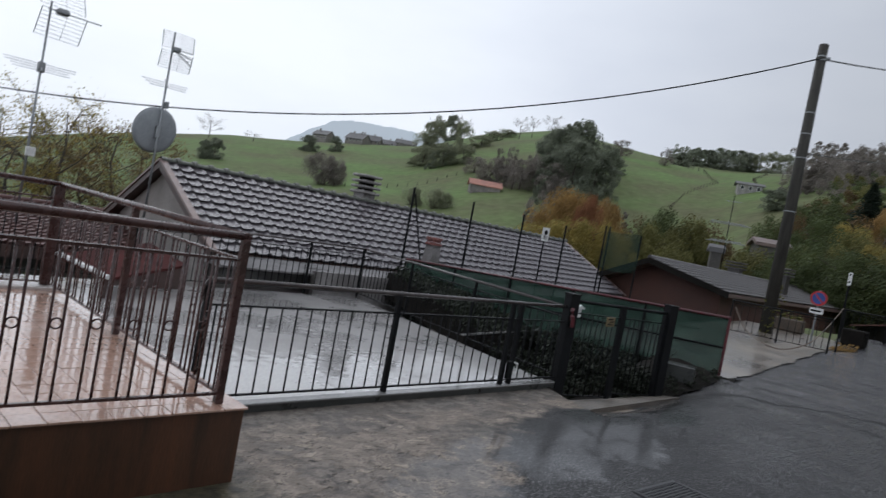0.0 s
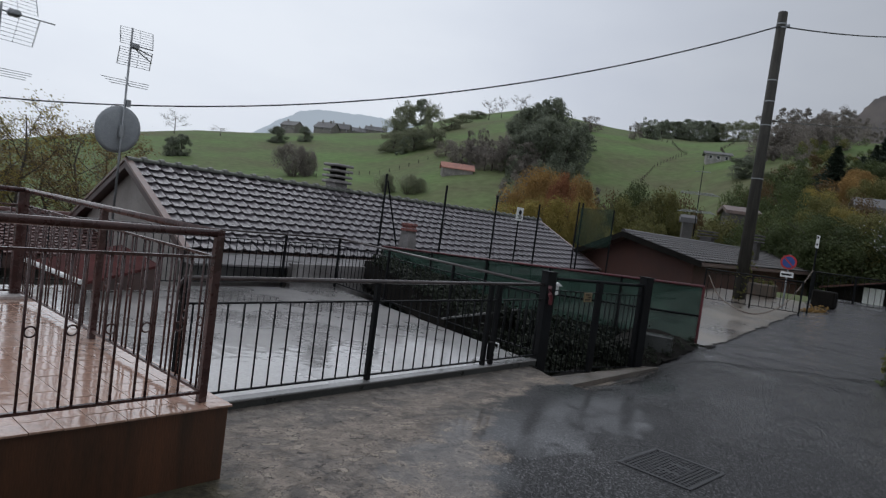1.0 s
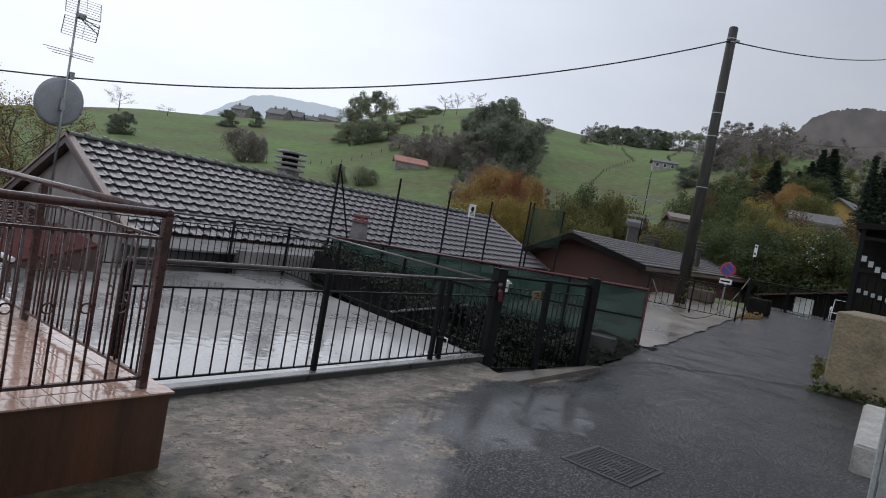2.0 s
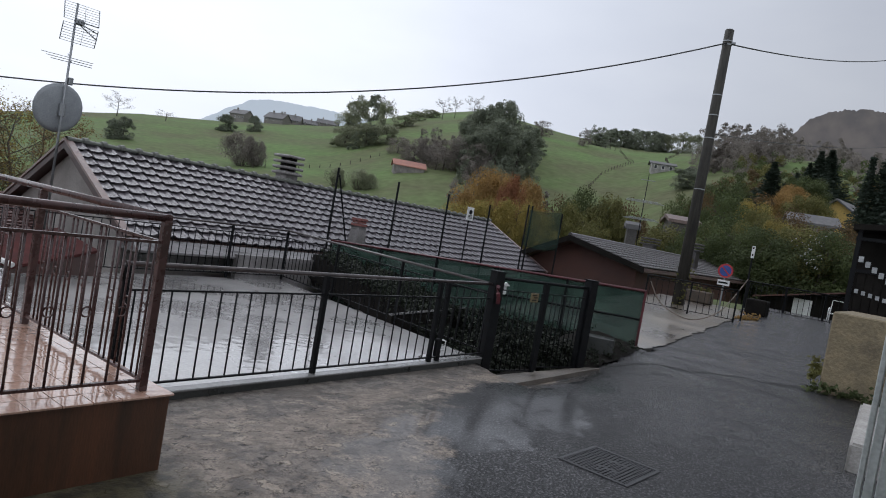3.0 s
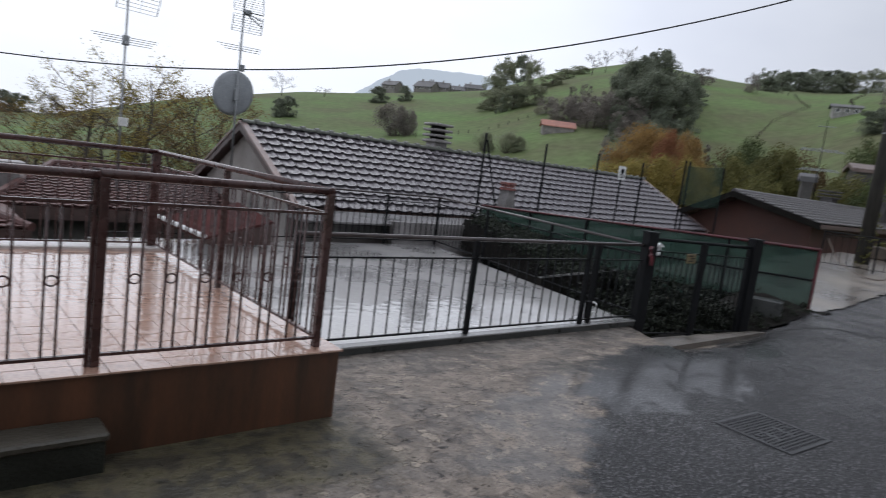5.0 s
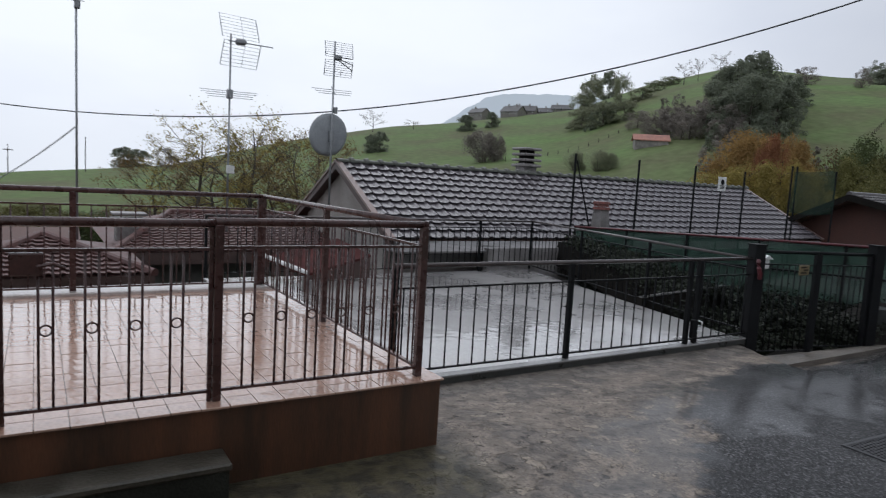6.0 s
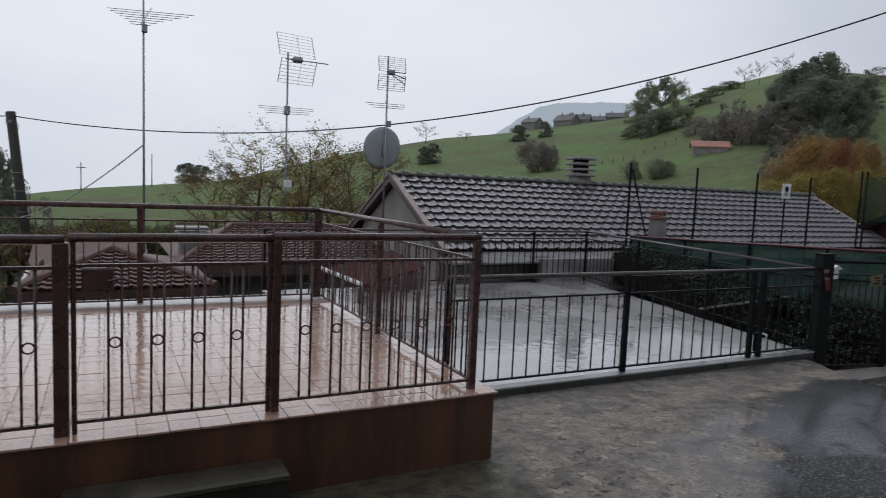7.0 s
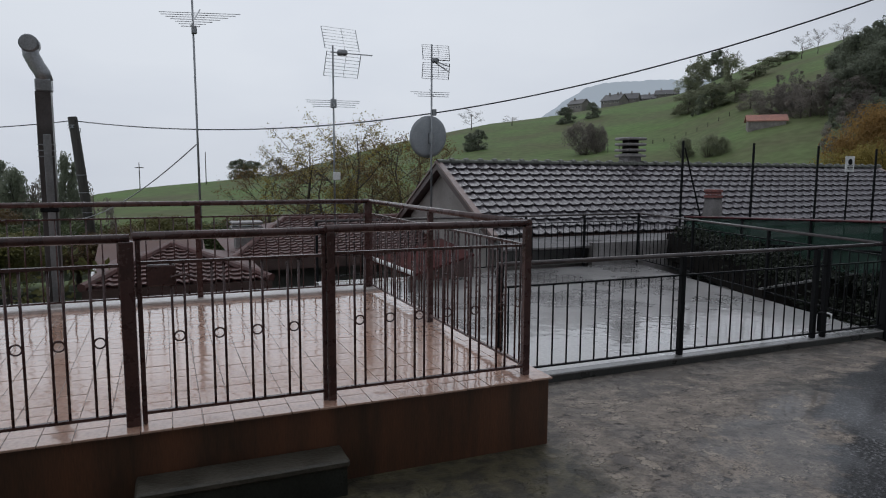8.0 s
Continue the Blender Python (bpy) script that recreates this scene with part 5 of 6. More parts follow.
woods("crest_trees", FAR_GREEN, 34, 60, "line of trees along the far crest, haze put into their colour", (63.6, 69.2, 440, 478, -0.8), (8, 12), 0.30, 90)
woods("crest_trees", FAR_BROWN, 40, 62, "brown trees at the end of the far crest, mist put into their colour", (72.6, 78.5, 215, 330, -0.8), (8, 13), 0.26, 90)


def pasture_fence(points, label):
    """A line of timber posts with two wires over the pasture."""
    verts, faces = [], []
    for (x0, y0), (x1, y1) in zip(points, points[1:]):
        n = int(math.hypot(x1 - x0, y1 - y0) / 3.2)
        for i in range(n):
            x, y = x0 + (x1 - x0) * i / n, y0 + (y1 - y0) * i / n
            z = ground_z(x, y)
            k = len(verts)
            for dz in (-0.3, 1.25):
                verts.extend((x + a, y + b, z + dz) for a, b in ((-0.08, -0.08), (0.08, -0.08), (0.08, 0.08), (-0.08, 0.08)))
            faces.extend(((k + 4, k + 5, k + 6, k + 7), (k, k + 1, k + 5, k + 4), (k + 1, k + 2, k + 6, k + 5), (k + 2, k + 3, k + 7, k + 6), (k + 3, k, k + 4, k + 7)))
    o = mesh_part("pasture_fence", verts, faces, BARK, None)
    return tagged(o, label, "fence", kind="stuff")


pasture_fence([(190, 92), (215, 100), (250, 104), (290, 128), (300, 150)], "timber post fence across the upper pasture")
pasture_fence([(230, 82), (262, 96), (300, 104)], "timber post fence below the upper farmhouse")
pasture_fence([(120, 165), (145, 160), (170, 155), (200, 150)], "timber post fence across the lower pasture")

for px, py, ph, arm in ((-7.6, 285.0, 10.8, 1.6), (16.9, 284.6, 13.0, 0.0)):
    e = thing("skyline_pole", (px, py, ground_z(px, py) - 0.5), "thin dark line pole on the pasture crest", "utility pole", "skyline poles")
    part("shaft", rod(B(), (0, 0, 0), (0, 0, ph + 0.5), 0.22, 0.16, 6), BARK, e)
    if arm:
        part("crossarm", box(B(), -arm, -0.12, ph - 1.6, arm, 0.12, ph - 1.3), BARK, e)

# ---- chimneys, antennas and the dish ----
def main_chimney():
    e = thing("chimney", (12.2, 14.55, 1.15), "stacked-slab concrete chimney cap on the ridge", "chimney")
    part("chimney_body", box(B(), -0.21, -0.21, 0, 0.21, 0.21, 0.72, 0.01), STONE_BAND, e)
    slab = None
    for i in range(4):
        m = pose(0, 0, 0.62 + i * 0.15, 0, 0, (i * 3) % 5)
        if slab is None:
            slab = part("slab", box(B(), -0.30, -0.30, 0, 0.30, 0.30, 0.07, 0.02), STONE_BAND, e)
            slab.matrix_basis = m
        else:
            again(slab, e, m)
    part("flue_core", box(B(), -0.15, -0.15, 0.72, 0.15, 0.15, 1.1), SOIL, e)


main_chimney()
CLAY = mat("red_clay", (0.20, 0.060, 0.048), (0.12, 0.045, 0.04), 0.6, 0.5, 5, 60, 0.2)
e = thing("chimney_pot", (12.18, 11.55, -0.1), "small plastered chimney with a red clay cap", "chimney")
bm = B()
bmesh.ops.create_cone(bm, cap_ends=True, segments=4, radius1=0.25, radius2=0.18, depth=0.9, matrix=Matrix.Translation((0, 0, 0.45)) @ Matrix.Rotation(math.pi / 4, 4, "Z"))
part("chimney_body", bm, STONE_BAND, e)
for i, (r, z) in enumerate(((0.21, 0.90), (0.18, 0.97), (0.21, 1.03))):
    part("clay_ring", rod(B(), (0, 0, z), (0, 0, z + 0.055), r, r * 0.96, 12), CLAY, e)


def yagi(parent, z, boom, spans, turn, back=0.0, tilt=0.0, r=0.006):
    """A boom with rows of cross elements."""
    bm = B()
    c, s = math.cos(radians(turn)), math.sin(radians(turn))
    rod(bm, (-back * c, -back * s, z), ((boom - back) * c, (boom - back) * s, z + tilt), 0.012, None, 5)
    part("boom", bm, GALV, parent)
    for i, w in enumerate(spans):
        d = -back + boom * (i + 0.1) / max(1, len(spans) - 0.8)
        zz = z + tilt * i / len(spans)
        part("element", rod(B(), (d * c - w / 2 * s, d * s + w / 2 * c, zz), (d * c + w / 2 * s, d * s - w / 2 * c, zz), r, None, 4), GALV, parent)


def grid_panel(parent, cx, cz, w, h, turn, tilt, name="grid"):
    """A wire-grid reflector half."""
    m = pose(cx, 0, cz, tilt, 0, turn)
    n = 7
    for i in range(n + 1):
        z = h * (i / n - 0.5)
        part("wire", rod(B(), (-w / 2, 0, z), (w / 2, 0, z), 0.0045, None, 4), GALV, parent).matrix_basis = m
    for x, r in ((-w / 2, 0.009), (0.06, 0.004), (w / 2, 0.009)):
        part("frame_bar", rod(B(), (x, 0, -h / 2), (x, 0, h / 2), r, None, 5), GALV, parent).matrix_basis = m


# mast with a wide log-periodic array
e = thing("antenna_mast", (1.32, 14.2, -1.2), "tall thin mast with a wide array antenna", "antenna", "roof antennas")
part("mast", rod(B(), (0, 0, 0), (-0.02, 0, 6.3), 0.024, 0.018), GALV, e)
yagi(e, 5.28, 0.9, (0.35, 0.5, 0.7, 0.95, 1.2, 1.45, 1.6), 75, 0.3, 0.52)
part("clamp", box(B(), -0.05, -0.05, 5.2, 0.05, 0.05, 5.35, 0.01), GALV, e)
e = thing("antenna_mast", (4.33, 15.3, -1.0), "mast with a grid antenna and a cross-bar aerial", "antenna", "roof antennas")
part("mast", rod(B(), (0, 0, 0), (0, 0, 5.2), 0.026, 0.02), GALV, e)
grid_panel(e, 0.18, 5.36, 0.85, 0.55, 10, -22)
grid_panel(e, 0.22, 4.78, 0.85, 0.55, 10, 22)
yagi(e, 5.05, 0.95, (0.16,) * 16, -14, 0.05, -0.05)
part("dipole", box(B(), 0.10, -0.08, 4.99, 0.33, 0.06, 5.11, 0.03), GALV, e)
yagi(e, 3.80, 0.6, (0.95, 1.0, 1.2, 1.25), 80, 0.3, 0.26)
part("clamp", box(B(), -0.06, -0.06, 3.80, 0.06, 0.06, 4.0, 0.01), GALV, e)
part("amplifier", box(B(), -0.04, -0.10, 2.15, 0.12, 0.0, 2.33, 0.01), WHITE_PAINT, e, "white plastic amplifier box")


cable((1.28, 14.2, 1.86), (-2.2, 26.0, -0.35), 0.3, 0.013, "thin pale slack wire from the mast down to the garden", PALE_WIRE)


def dish_mast():
    e = thing("satellite_dish", (6.24, 14.0, -0.6), "grey satellite dish on a gable mast with aerials", "antenna", "roof antennas")
    part("mast", rod(B(), (0, 0, 0), (0, 0, 4.75), 0.028, 0.02), GALV, e)
    grid_panel(e, 0.1, 4.58, 0.62, 0.34, -5, -14)
    grid_panel(e, 0.1, 4.18, 0.62, 0.34, -5, 14)
    part("dipole", box(B(), 0.0, -0.05, 4.36, 0.16, 0.05, 4.46, 0.02), GALV, e)
    for turn, tilt in ((-20, -0.02), (-32, -0.16), (-26, -0.28)):
        yagi(e, 4.42, 0.42, (0.10,) * 7, turn, 0.02, tilt)
    yagi(e, 3.60, 0.4, (0.7, 0.8, 0.9), 80, 0.2, 0.2)
    part("junction_box", box(B(), 0.02, -0.06, 3.2, 0.10, 0.02, 3.34, 0.01), GALV, e)
    bm = B()
    rings, n = [], 28
    for i in range(7):
        r = 0.46 * i / 6
        rings.append([bm.verts.new((r * math.cos(2 * math.pi * k / n), 0.30 * r * r - 0.02, 0.5 * 0 + r * 1.03 * math.sin(2 * math.pi * k / n))) for k in range(n)] if i else [bm.verts.new((0, -0.02, 0))])
    for k in range(n):
        bm.faces.new((rings[0][0], rings[1][k], rings[1][(k + 1) % n]))
    for p, q in zip(rings[1:], rings[2:]):
        for k in range(n):
            bm.faces.new((p[k], q[k], q[(k + 1) % n], p[(k + 1) % n]))
    d = part("reflector", bm, DISH_GREY, e)
    d.modifiers.new("thick", "SOLIDIFY").thickness = 0.012
    d.matrix_basis = pose(-0.02, 0.10, 2.73, 8, 0, 4)
    for p in d.data.polygons:
        p.use_smooth = True
    part("bracket", box(B(), -0.05, -0.02, 2.58, 0.05, 0.09, 2.83, 0.01), GALV, e)
    part("feed_arm", rod(B(), (0, 0.1, 2.33), (0.02, 0.62, 2.50), 0.012), GALV, e)


dish_mast()

# ---- steel flue behind the terrace ----
e = thing("steel_flue", (-0.44, 7.95, -2.16), "square dark steel flue with a hooded cowl", "flue")
part("casing", box(B(), -0.070, -0.070, 0, 0.070, 0.070, 4.28, 0.006), mat("flue_casing", (0.085, 0.078, 0.078), (0.05, 0.045, 0.043), 0.4, 0.3, 3, 60, 0.05, metal=0.3), e)
part("cover_strip", box(B(), -0.02, -0.085, 0.4, 0.052, -0.07, 3.85, 0.004), GALV, e, "pale galvanised cover strip")
part("collar", box(B(), -0.066, -0.076, 4.28, 0.080, 0.076, 4.40, 0.01), GALV, e)
bm = B()
tube(bm, [(0.02, 0, 4.38), (0.0, 0, 4.46), (-0.05, 0, 4.55), (-0.09, 0, 4.64), (-0.095, 0, 4.72)], 0.075, 14)
part("cowl_neck", bm, GALV, e)
bm = rod(B(), (-0.095, -0.09, 4.74), (-0.095, 0.09, 4.74), 0.088, None, 20)
bmesh.ops.bevel(bm, geom=[k for k in bm.edges if abs(k.verts[0].co.y - k.verts[1].co.y) < 0.01], offset=0.015, segments=2, affect="EDGES")
part("cowl_head", bm, GALV, e)
for z in (3.62, 3.68, 3.74):
    part("strap", box(B(), -0.074, -0.09, z, 0.074, 0.074, z + 0.012), GALV, e)
part("bracket", box(B(), -0.085, -0.10, 3.06, 0.085, 0.08, 3.13, 0.01), BLACK_PAINT, e)


# ---- red-roofed houses below the terrace ----
def hip_house(name, x0, x1, y0, y1, eave, ridge, rx0, rx1, base, cols, rows, label):
    """A house under a hipped roof of red curved tiles."""
    e = thing(name, (0, 0, 0), label, "house")
    part("wall", box(B(), x0 + 0.4, y0 + 0.4, base, x1 - 0.4, y1 - 0.4, eave), DARK_WALL, e, "dark grey plaster wall")
    ym = (y0 + y1) / 2
    bm = B()
    v = [bm.verts.new(p) for p in ((x0, y0, eave), (x1, y0, eave), (x1, y1, eave), (x0, y1, eave), (rx0, ym, ridge), (rx1, ym, ridge))]
    for f in ((0, 1, 5, 4), (2, 3, 4, 5), (3, 0, 4), (1, 2, 5), (3, 2, 1, 0)):
        bm.faces.new([v[i] for i in f])
    roof = part("roof", bm, RED_TILE, e)
    part("eave_board", box(B(), x0, y0 - 0.02, eave - 0.24, x1, y0 + 0.03, eave - 0.01), BARGE, roof, "dark eave board")
    run = math.hypot(ym - y0, ridge - eave)
    up = (0, (ym - y0) / run, (ridge - eave) / run)

    def keep(u, w):
        x = x0 + (x1 - x0) * u
        return x0 + (rx0 - x0) * w <= x <= x1 - (x1 - rx1) * w
    tiled_slope(roof, (x0, y0, eave + 0.01), (1, 0, 0), up, x1 - x0, run, cols, rows, RED_TILE, 300, keep)
    for a, b in (((rx0, ym, ridge), (rx1, ym, ridge)), ((x0, y0, eave), (rx0, ym, ridge)), ((x1, y0, eave), (rx1, ym, ridge))):
        a, b = Vector(a), Vector(b)
        n = max(2, int((b - a).length / 0.36))
        for i in range(n):
            p, q = a.lerp(b, i / n), a.lerp(b, (i + 1.1) / n)
            part("ridge_tile", rod(B(), p + Vector((0, 0, 0.03)), q + Vector((0, 0, 0.05)), 0.075, 0.06, 8), RED_TILE, roof)
    return e


hip_house("red_roof_house", -0.55, 2.25, 11.2, 15.4, -0.46, -0.08, 0.7, 0.8, -3.5, 14, 10, "small house under a hipped red tile roof")
hip_house("red_roof_house", 1.9, 9.0, 14.0, 20.0, -0.46, 0.12, 3.4, 7.6, -3.5, 34, 15, "house under a hipped red curved-tile roof")
bm = prism(B(), [(12.4, -0.80), (15.4, -0.10), (15.4, -0.18), (12.4, -0.88)], -0.62, 1.4, "x")
lump("pink_roof", bm, RED_WALL, "plain pinkish sheet roof with a white edge strip", "roof")
bm = rod(B(), (-0.60, 11.9, -0.70), (-0.52, 13.2, -0.34), 0.03)
lump("edge_strip", bm, WHITE_PAINT, "white flashing strip on the roof edge", "flashing")
e = thing("chimney", (2.35, 15.6, -0.5), "rendered chimney with stacked slab cap", "chimney")
part("chimney_body", box(B(), -0.26, -0.22, 0, 0.26, 0.22, 0.55, 0.01), STONE_BAND, e)
for z in (0.55, 0.66):
    part("slab", box(B(), -0.34, -0.3, z, 0.34, 0.3, z + 0.05, 0.01), STONE_BAND, e)
# lower lean-to roofs in the corner by the gable
MAROON = mat("dull_maroon_roof", (0.088, 0.030, 0.028), (0.052, 0.020, 0.019), 0.9, 0.8, 2, 40, 0.1, spec=0.06)
e = thing("stair_cover", (0, 0, 0), "maroon sheet cover over a stair with white flashing", "roof")
low, west, east, back = Vector((4.09, 9.4, -0.22)), Vector((3.72, 10.35, -0.08)), Vector((5.56, 10.3, -0.065)), Vector((5.35, 11.3, 0.12))
bm = B()
upper, lower = [[bm.verts.new(p - Vector((0, 0, d))) for p in (low, east, back, west)] for d in (0.0, 0.04)]
bm.faces.new(upper)
bm.faces.new(lower[::-1])
for k in range(4):
    bm.faces.new((lower[k], lower[(k + 1) % 4], upper[(k + 1) % 4], upper[k]))
part("sheet", bm, MAROON, e, "dull maroon roof sheet")
bm = B()
near, far = [[bm.verts.new(p + Vector((0, dy, 0))) for p in (low - Vector((0, 0, 0.05)), east - Vector((0, 0, 0.05)), Vector((5.56, 10.3, -0.47)), Vector((4.09, 9.4, -0.31)))] for dy in (0.02, 0.08)]
bm.faces.new(near)
bm.faces.new(far[::-1])
for k in range(4):
    bm.faces.new((far[k], far[(k + 1) % 4], near[(k + 1) % 4], near[k]))
part("side_panel", bm, BARGE, e, "dark side panel")
part("prop", box(B(), 4.06, 9.44, -0.50, 4.12, 9.50, -0.27), BARGE, e)
part("flashing", rod(B(), west + Vector((0, -0.03, 0.02)), low + Vector((0, -0.03, 0.02)), 0.035), WHITE_PAINT, e, "white flashing along the edge")

# ---- second house and forecourt ----
def second_house():
    e = thing("house", (0, 0, 0), "red-brown house with a long grey tiled roof", "house")
    x0, x1, ys, yr, yn, zs, zr, zn = 21.3, 37.5, 7.8, 10.55, 12.9, 0.88, 1.52, 0.42
    part("wall", prism(B(), [(ys + 0.5, -3), (yn - 0.4, -3), (yn - 0.4, zn + 0.05), (yr, zr - 0.12), (ys + 0.5, zs - 0.05)], x0 + 0.7, x1 - 0.5, "x"), RED_WALL, e, "red-brown rendered wall")
    roof = part("roof", prism(B(), [(ys, zs), (yr, zr), (yn, zn), (yn, zn - 0.1), (yr, zr - 0.12), (ys, zs - 0.12)], x0, x1, "x"), FASCIA, e)
    run = math.hypot(yr - ys, zr - zs)
    tiled_slope(roof, (x0, ys, zs + 0.005), (1, 0, 0), (0, (yr - ys) / run, (zr - zs) / run), x1 - x0, run, 58, 9, OLD_TILE, 200)
    part("north_slope", prism(B(), [(yr, zr + 0.03), (yn, zn + 0.03), (yn, zn), (yr, zr)], x0 - 0.01, x1, "x"), OLD_TILE, roof)
    part("ridge", rod(B(), (x0, yr, zr + 0.03), (x1, yr, zr + 0.03), 0.09), OLD_TILE, roof)
    for a, b in (((yr, zr), (ys, zs)), ((yr, zr), (yn, zn))):
        part("barge_board", prism(B(), [(a[0], a[1] + 0.03), (b[0], b[1] + 0.03), (b[0], b[1] - 0.16), (a[0], a[1] - 0.16)], x0 - 0.04, x0, "x"), SOIL, roof)
    for x, y in ((29.5, 8.9), (31.8, 11.6)):
        ch = part("chimney", box(B(), x - 0.25, y - 0.25, 0.8, x + 0.25, y + 0.25, 1.85), OLD_TILE, roof)
        for z in (1.85, 1.98, 2.11):
            part("slab", box(B(), x - 0.36, y - 0.36, z, x + 0.36, y + 0.36, z + 0.06, 0.01), OLD_TILE, roof)


second_house()

railing("forecourt_railing", (17.6, 6.3), (18.3, 4.25), 0.82, 0.0, (0.0, 0.5, 1.0), 10, BLACK_PAINT, BLACK_PAINT, "low black railing across the forecourt", rings=False, pitch=0.15, single=True, mid=0.92, low=0.1, post_r=0.02, hand_r=0.016, bar=0.008)
railing("lane_end_gate", (24.6, 5.4), (25.2, 2.0), 1.05, 0.12, (0.0, 0.33, 0.66, 1.0), 20, BLACK_PAINT, BLACK_PAINT, "black railing gate across the lane end", rings=False, pitch=0.16, single=True, mid=0.93, low=0.08, post_r=0.035, hand_r=0.02, bar=0.01)

e = thing("parking_sign", (19.2, 4.85, -0.05), "round red and blue no-parking sign on a post", "road sign")
part("post", rod(B(), (0, 0, 0), (0, 0, 1.5), 0.025), GALV, e)
disc = part("disc", rod(B(), (0, 0, 0), (0, 0, 0.012), 0.188, None, 28), RED_RAIL, e, "red-rimmed disc")
disc.matrix_basis = pose(-0.04, 0, 1.30, 90, 0, -75)
SIGN_BLUE = mat("sign_blue", (0.03, 0.07, 0.28), (0.025, 0.06, 0.24), 0.4, 0.3, 4, 60, 0)
SIGN_RED = mat("sign_red", (0.42, 0.03, 0.035), (0.36, 0.025, 0.03), 0.4, 0.3, 4, 60, 0)
disc.data.materials[0] = SIGN_RED
blue = part("blue_field", rod(B(), (0, 0, 0), (0, 0, 0.008), 0.142, None, 28), SIGN_BLUE, e)
blue.matrix_basis = pose(-0.052, 0, 1.30, 90, 0, -75)
bar = part("slash", box(B(), -0.14, -0.016, 0, 0.14, 0.016, 0.006), SIGN_RED, e)
bar.matrix_basis = pose(-0.063, -0.005, 1.30, 90, 0, -75) @ pose(0, 0, 0, 0, 0, -45)
plate = part("plate", box(B(), -0.15, -0.07, 0, 0.15, 0.07, 0.01), WHITE_PAINT, e, "white plate with a dark line of writing")
plate.matrix_basis = pose(-0.04, 0, 0.98, 90, 0, -75)
line = part("writing", box(B(), -0.12, -0.022, 0, 0.11, 0.022, 0.004), BLACK_PAINT, e)
line.matrix_basis = pose(-0.053, 0, 0.98, 90, 0, -75)
e = thing("marker_post", (19.3, 4.3, -0.05), "dark post carrying a narrow white marker plate", "post")
part("post", rod(B(), (0, 0, 0), (0, 0, 1.76), 0.022), BLACK_PAINT, e)
part("plate", box(B(), -0.03, -0.038, 1.74, 0.0, 0.038, 2.06, 0.004), WHITE_PAINT, e, "narrow white plate with dark marks")
for z in (1.80, 1.98):
    part("mark", box(B(), -0.036, -0.018, z, -0.031, 0.018, z + 0.05), BLACK_PAINT, e)
e = thing("planter", (21.7, 6.1, ground_z(21.7, 6.1) + 0.03), "rough brown concrete planter with a dry plant", "planter")
part("trough", box(B(), -0.28, -0.36, 0, 0.28, 0.36, 0.36, 0.03), mat("planter_concrete", (0.105, 0.078, 0.055), (0.06, 0.047, 0.036), 0.8, 0.7, 3, 40, 0.3), e)
v, f = leaf_cloud([Vector((0, y, 0.40)) for y in (-0.22, 0, 0.22)], 60, 0.16, 0.05, 71)
tagged(mesh_part("plant", v, f, LEAF_OLIVE, e), kind="stuff")
e = thing("planter", (21.6, 4.42, ground_z(21.6, 4.42) + 0.02), "dark square planter at the lane edge", "planter")
part("trough", box(B(), -0.25, -0.28, 0, 0.25, 0.28, 0.45, 0.03), SOIL, e)
# climbing plant at the pole foot
v, f = leaf_cloud([Vector((19.75 + 0.05 * k % 2, 6.1, 0.05 + 0.22 * k)) for k in range(7)], 40, 0.22, 0.06, 72)
tagged(mesh_part("ivy", v, f, LEAF_OLIVE, None), "ivy climbing the foot of the wooden pole", "ivy", kind="stuff")
# hose hanging from the railing to the marker post, its belly on the forecourt
HOSE = mat("pale_rubber_hose", (0.16, 0.125, 0.10), (0.11, 0.088, 0.07), 0.6, 0.5, 6, 60, 0.05)
KNOTS = [(17.62, 6.22, 0.66), (17.45, 5.80, 0.16), (17.00, 4.95, ground_z(17.0, 4.95) + 0.045), (17.65, 4.52, 0.17), (18.50, 4.40, 0.58), (19.26, 4.30, 1.12)]
knots = [Vector(k) for k in [KNOTS[0]] + KNOTS + [KNOTS[-1]]]
pts = []
for a, b, c, d in zip(knots, knots[1:], knots[2:], knots[3:]):
    for i in range(8):
        u = i / 8
        pts.append(tuple(0.5 * (2 * b + (c - a) * u + (2 * a - 5 * b + 4 * c - d) * u * u + (3 * b - a - 3 * c + d) * u ** 3)))
lump("hose", tube(B(), pts + [KNOTS[-1]], 0.014, 6), HOSE, "pale garden hose slung from the railing to the marker post", "hose")

# sheds past the lane end
e = thing("shed", (31.0, 4.0, -0.4), "low shed with a rusty sheet roof", "shed")
part("wall", prism(B(), [(-3.2, 0), (2.3, 0), (2.3, 0.80), (-1.1, 1.60), (-3.2, 1.50)], 0.2, 3.5, "x"), SOIL, e)
part("roof", prism(B(), [(-3.4, 1.60), (-1.1, 1.70), (2.5, 0.85), (2.5, 0.79), (-1.1, 1.64), (-3.4, 1.54)], -0.3, 3.9, "x"), RED_WALL, e, "rust-coloured sheet roof")
part("white_sheet", box(B(), 0.12, 0.35, 0.42, 0.18, 1.05, 1.05), WHITE_PAINT, e, "white corrugated sheet")
for i in range(5):
    part("rib", box(B(), 0.09, 0.38 + i * 0.14, 0.42, 0.12, 0.42 + i * 0.14, 1.05), WHITE_PAINT, e)
e = thing("garden_chair", (28.6, 3.2, -0.05), "white tubular garden chair past the gate", "chair")
for y in (-0.25, 0.25):
    part("side_frame", tube(B(), [(0, y, 0), (0, y, 0.55), (0.15, y, 0.62), (0.45, y, 0.60), (0.5, y, 0)], 0.02), WHITE_PAINT, e)
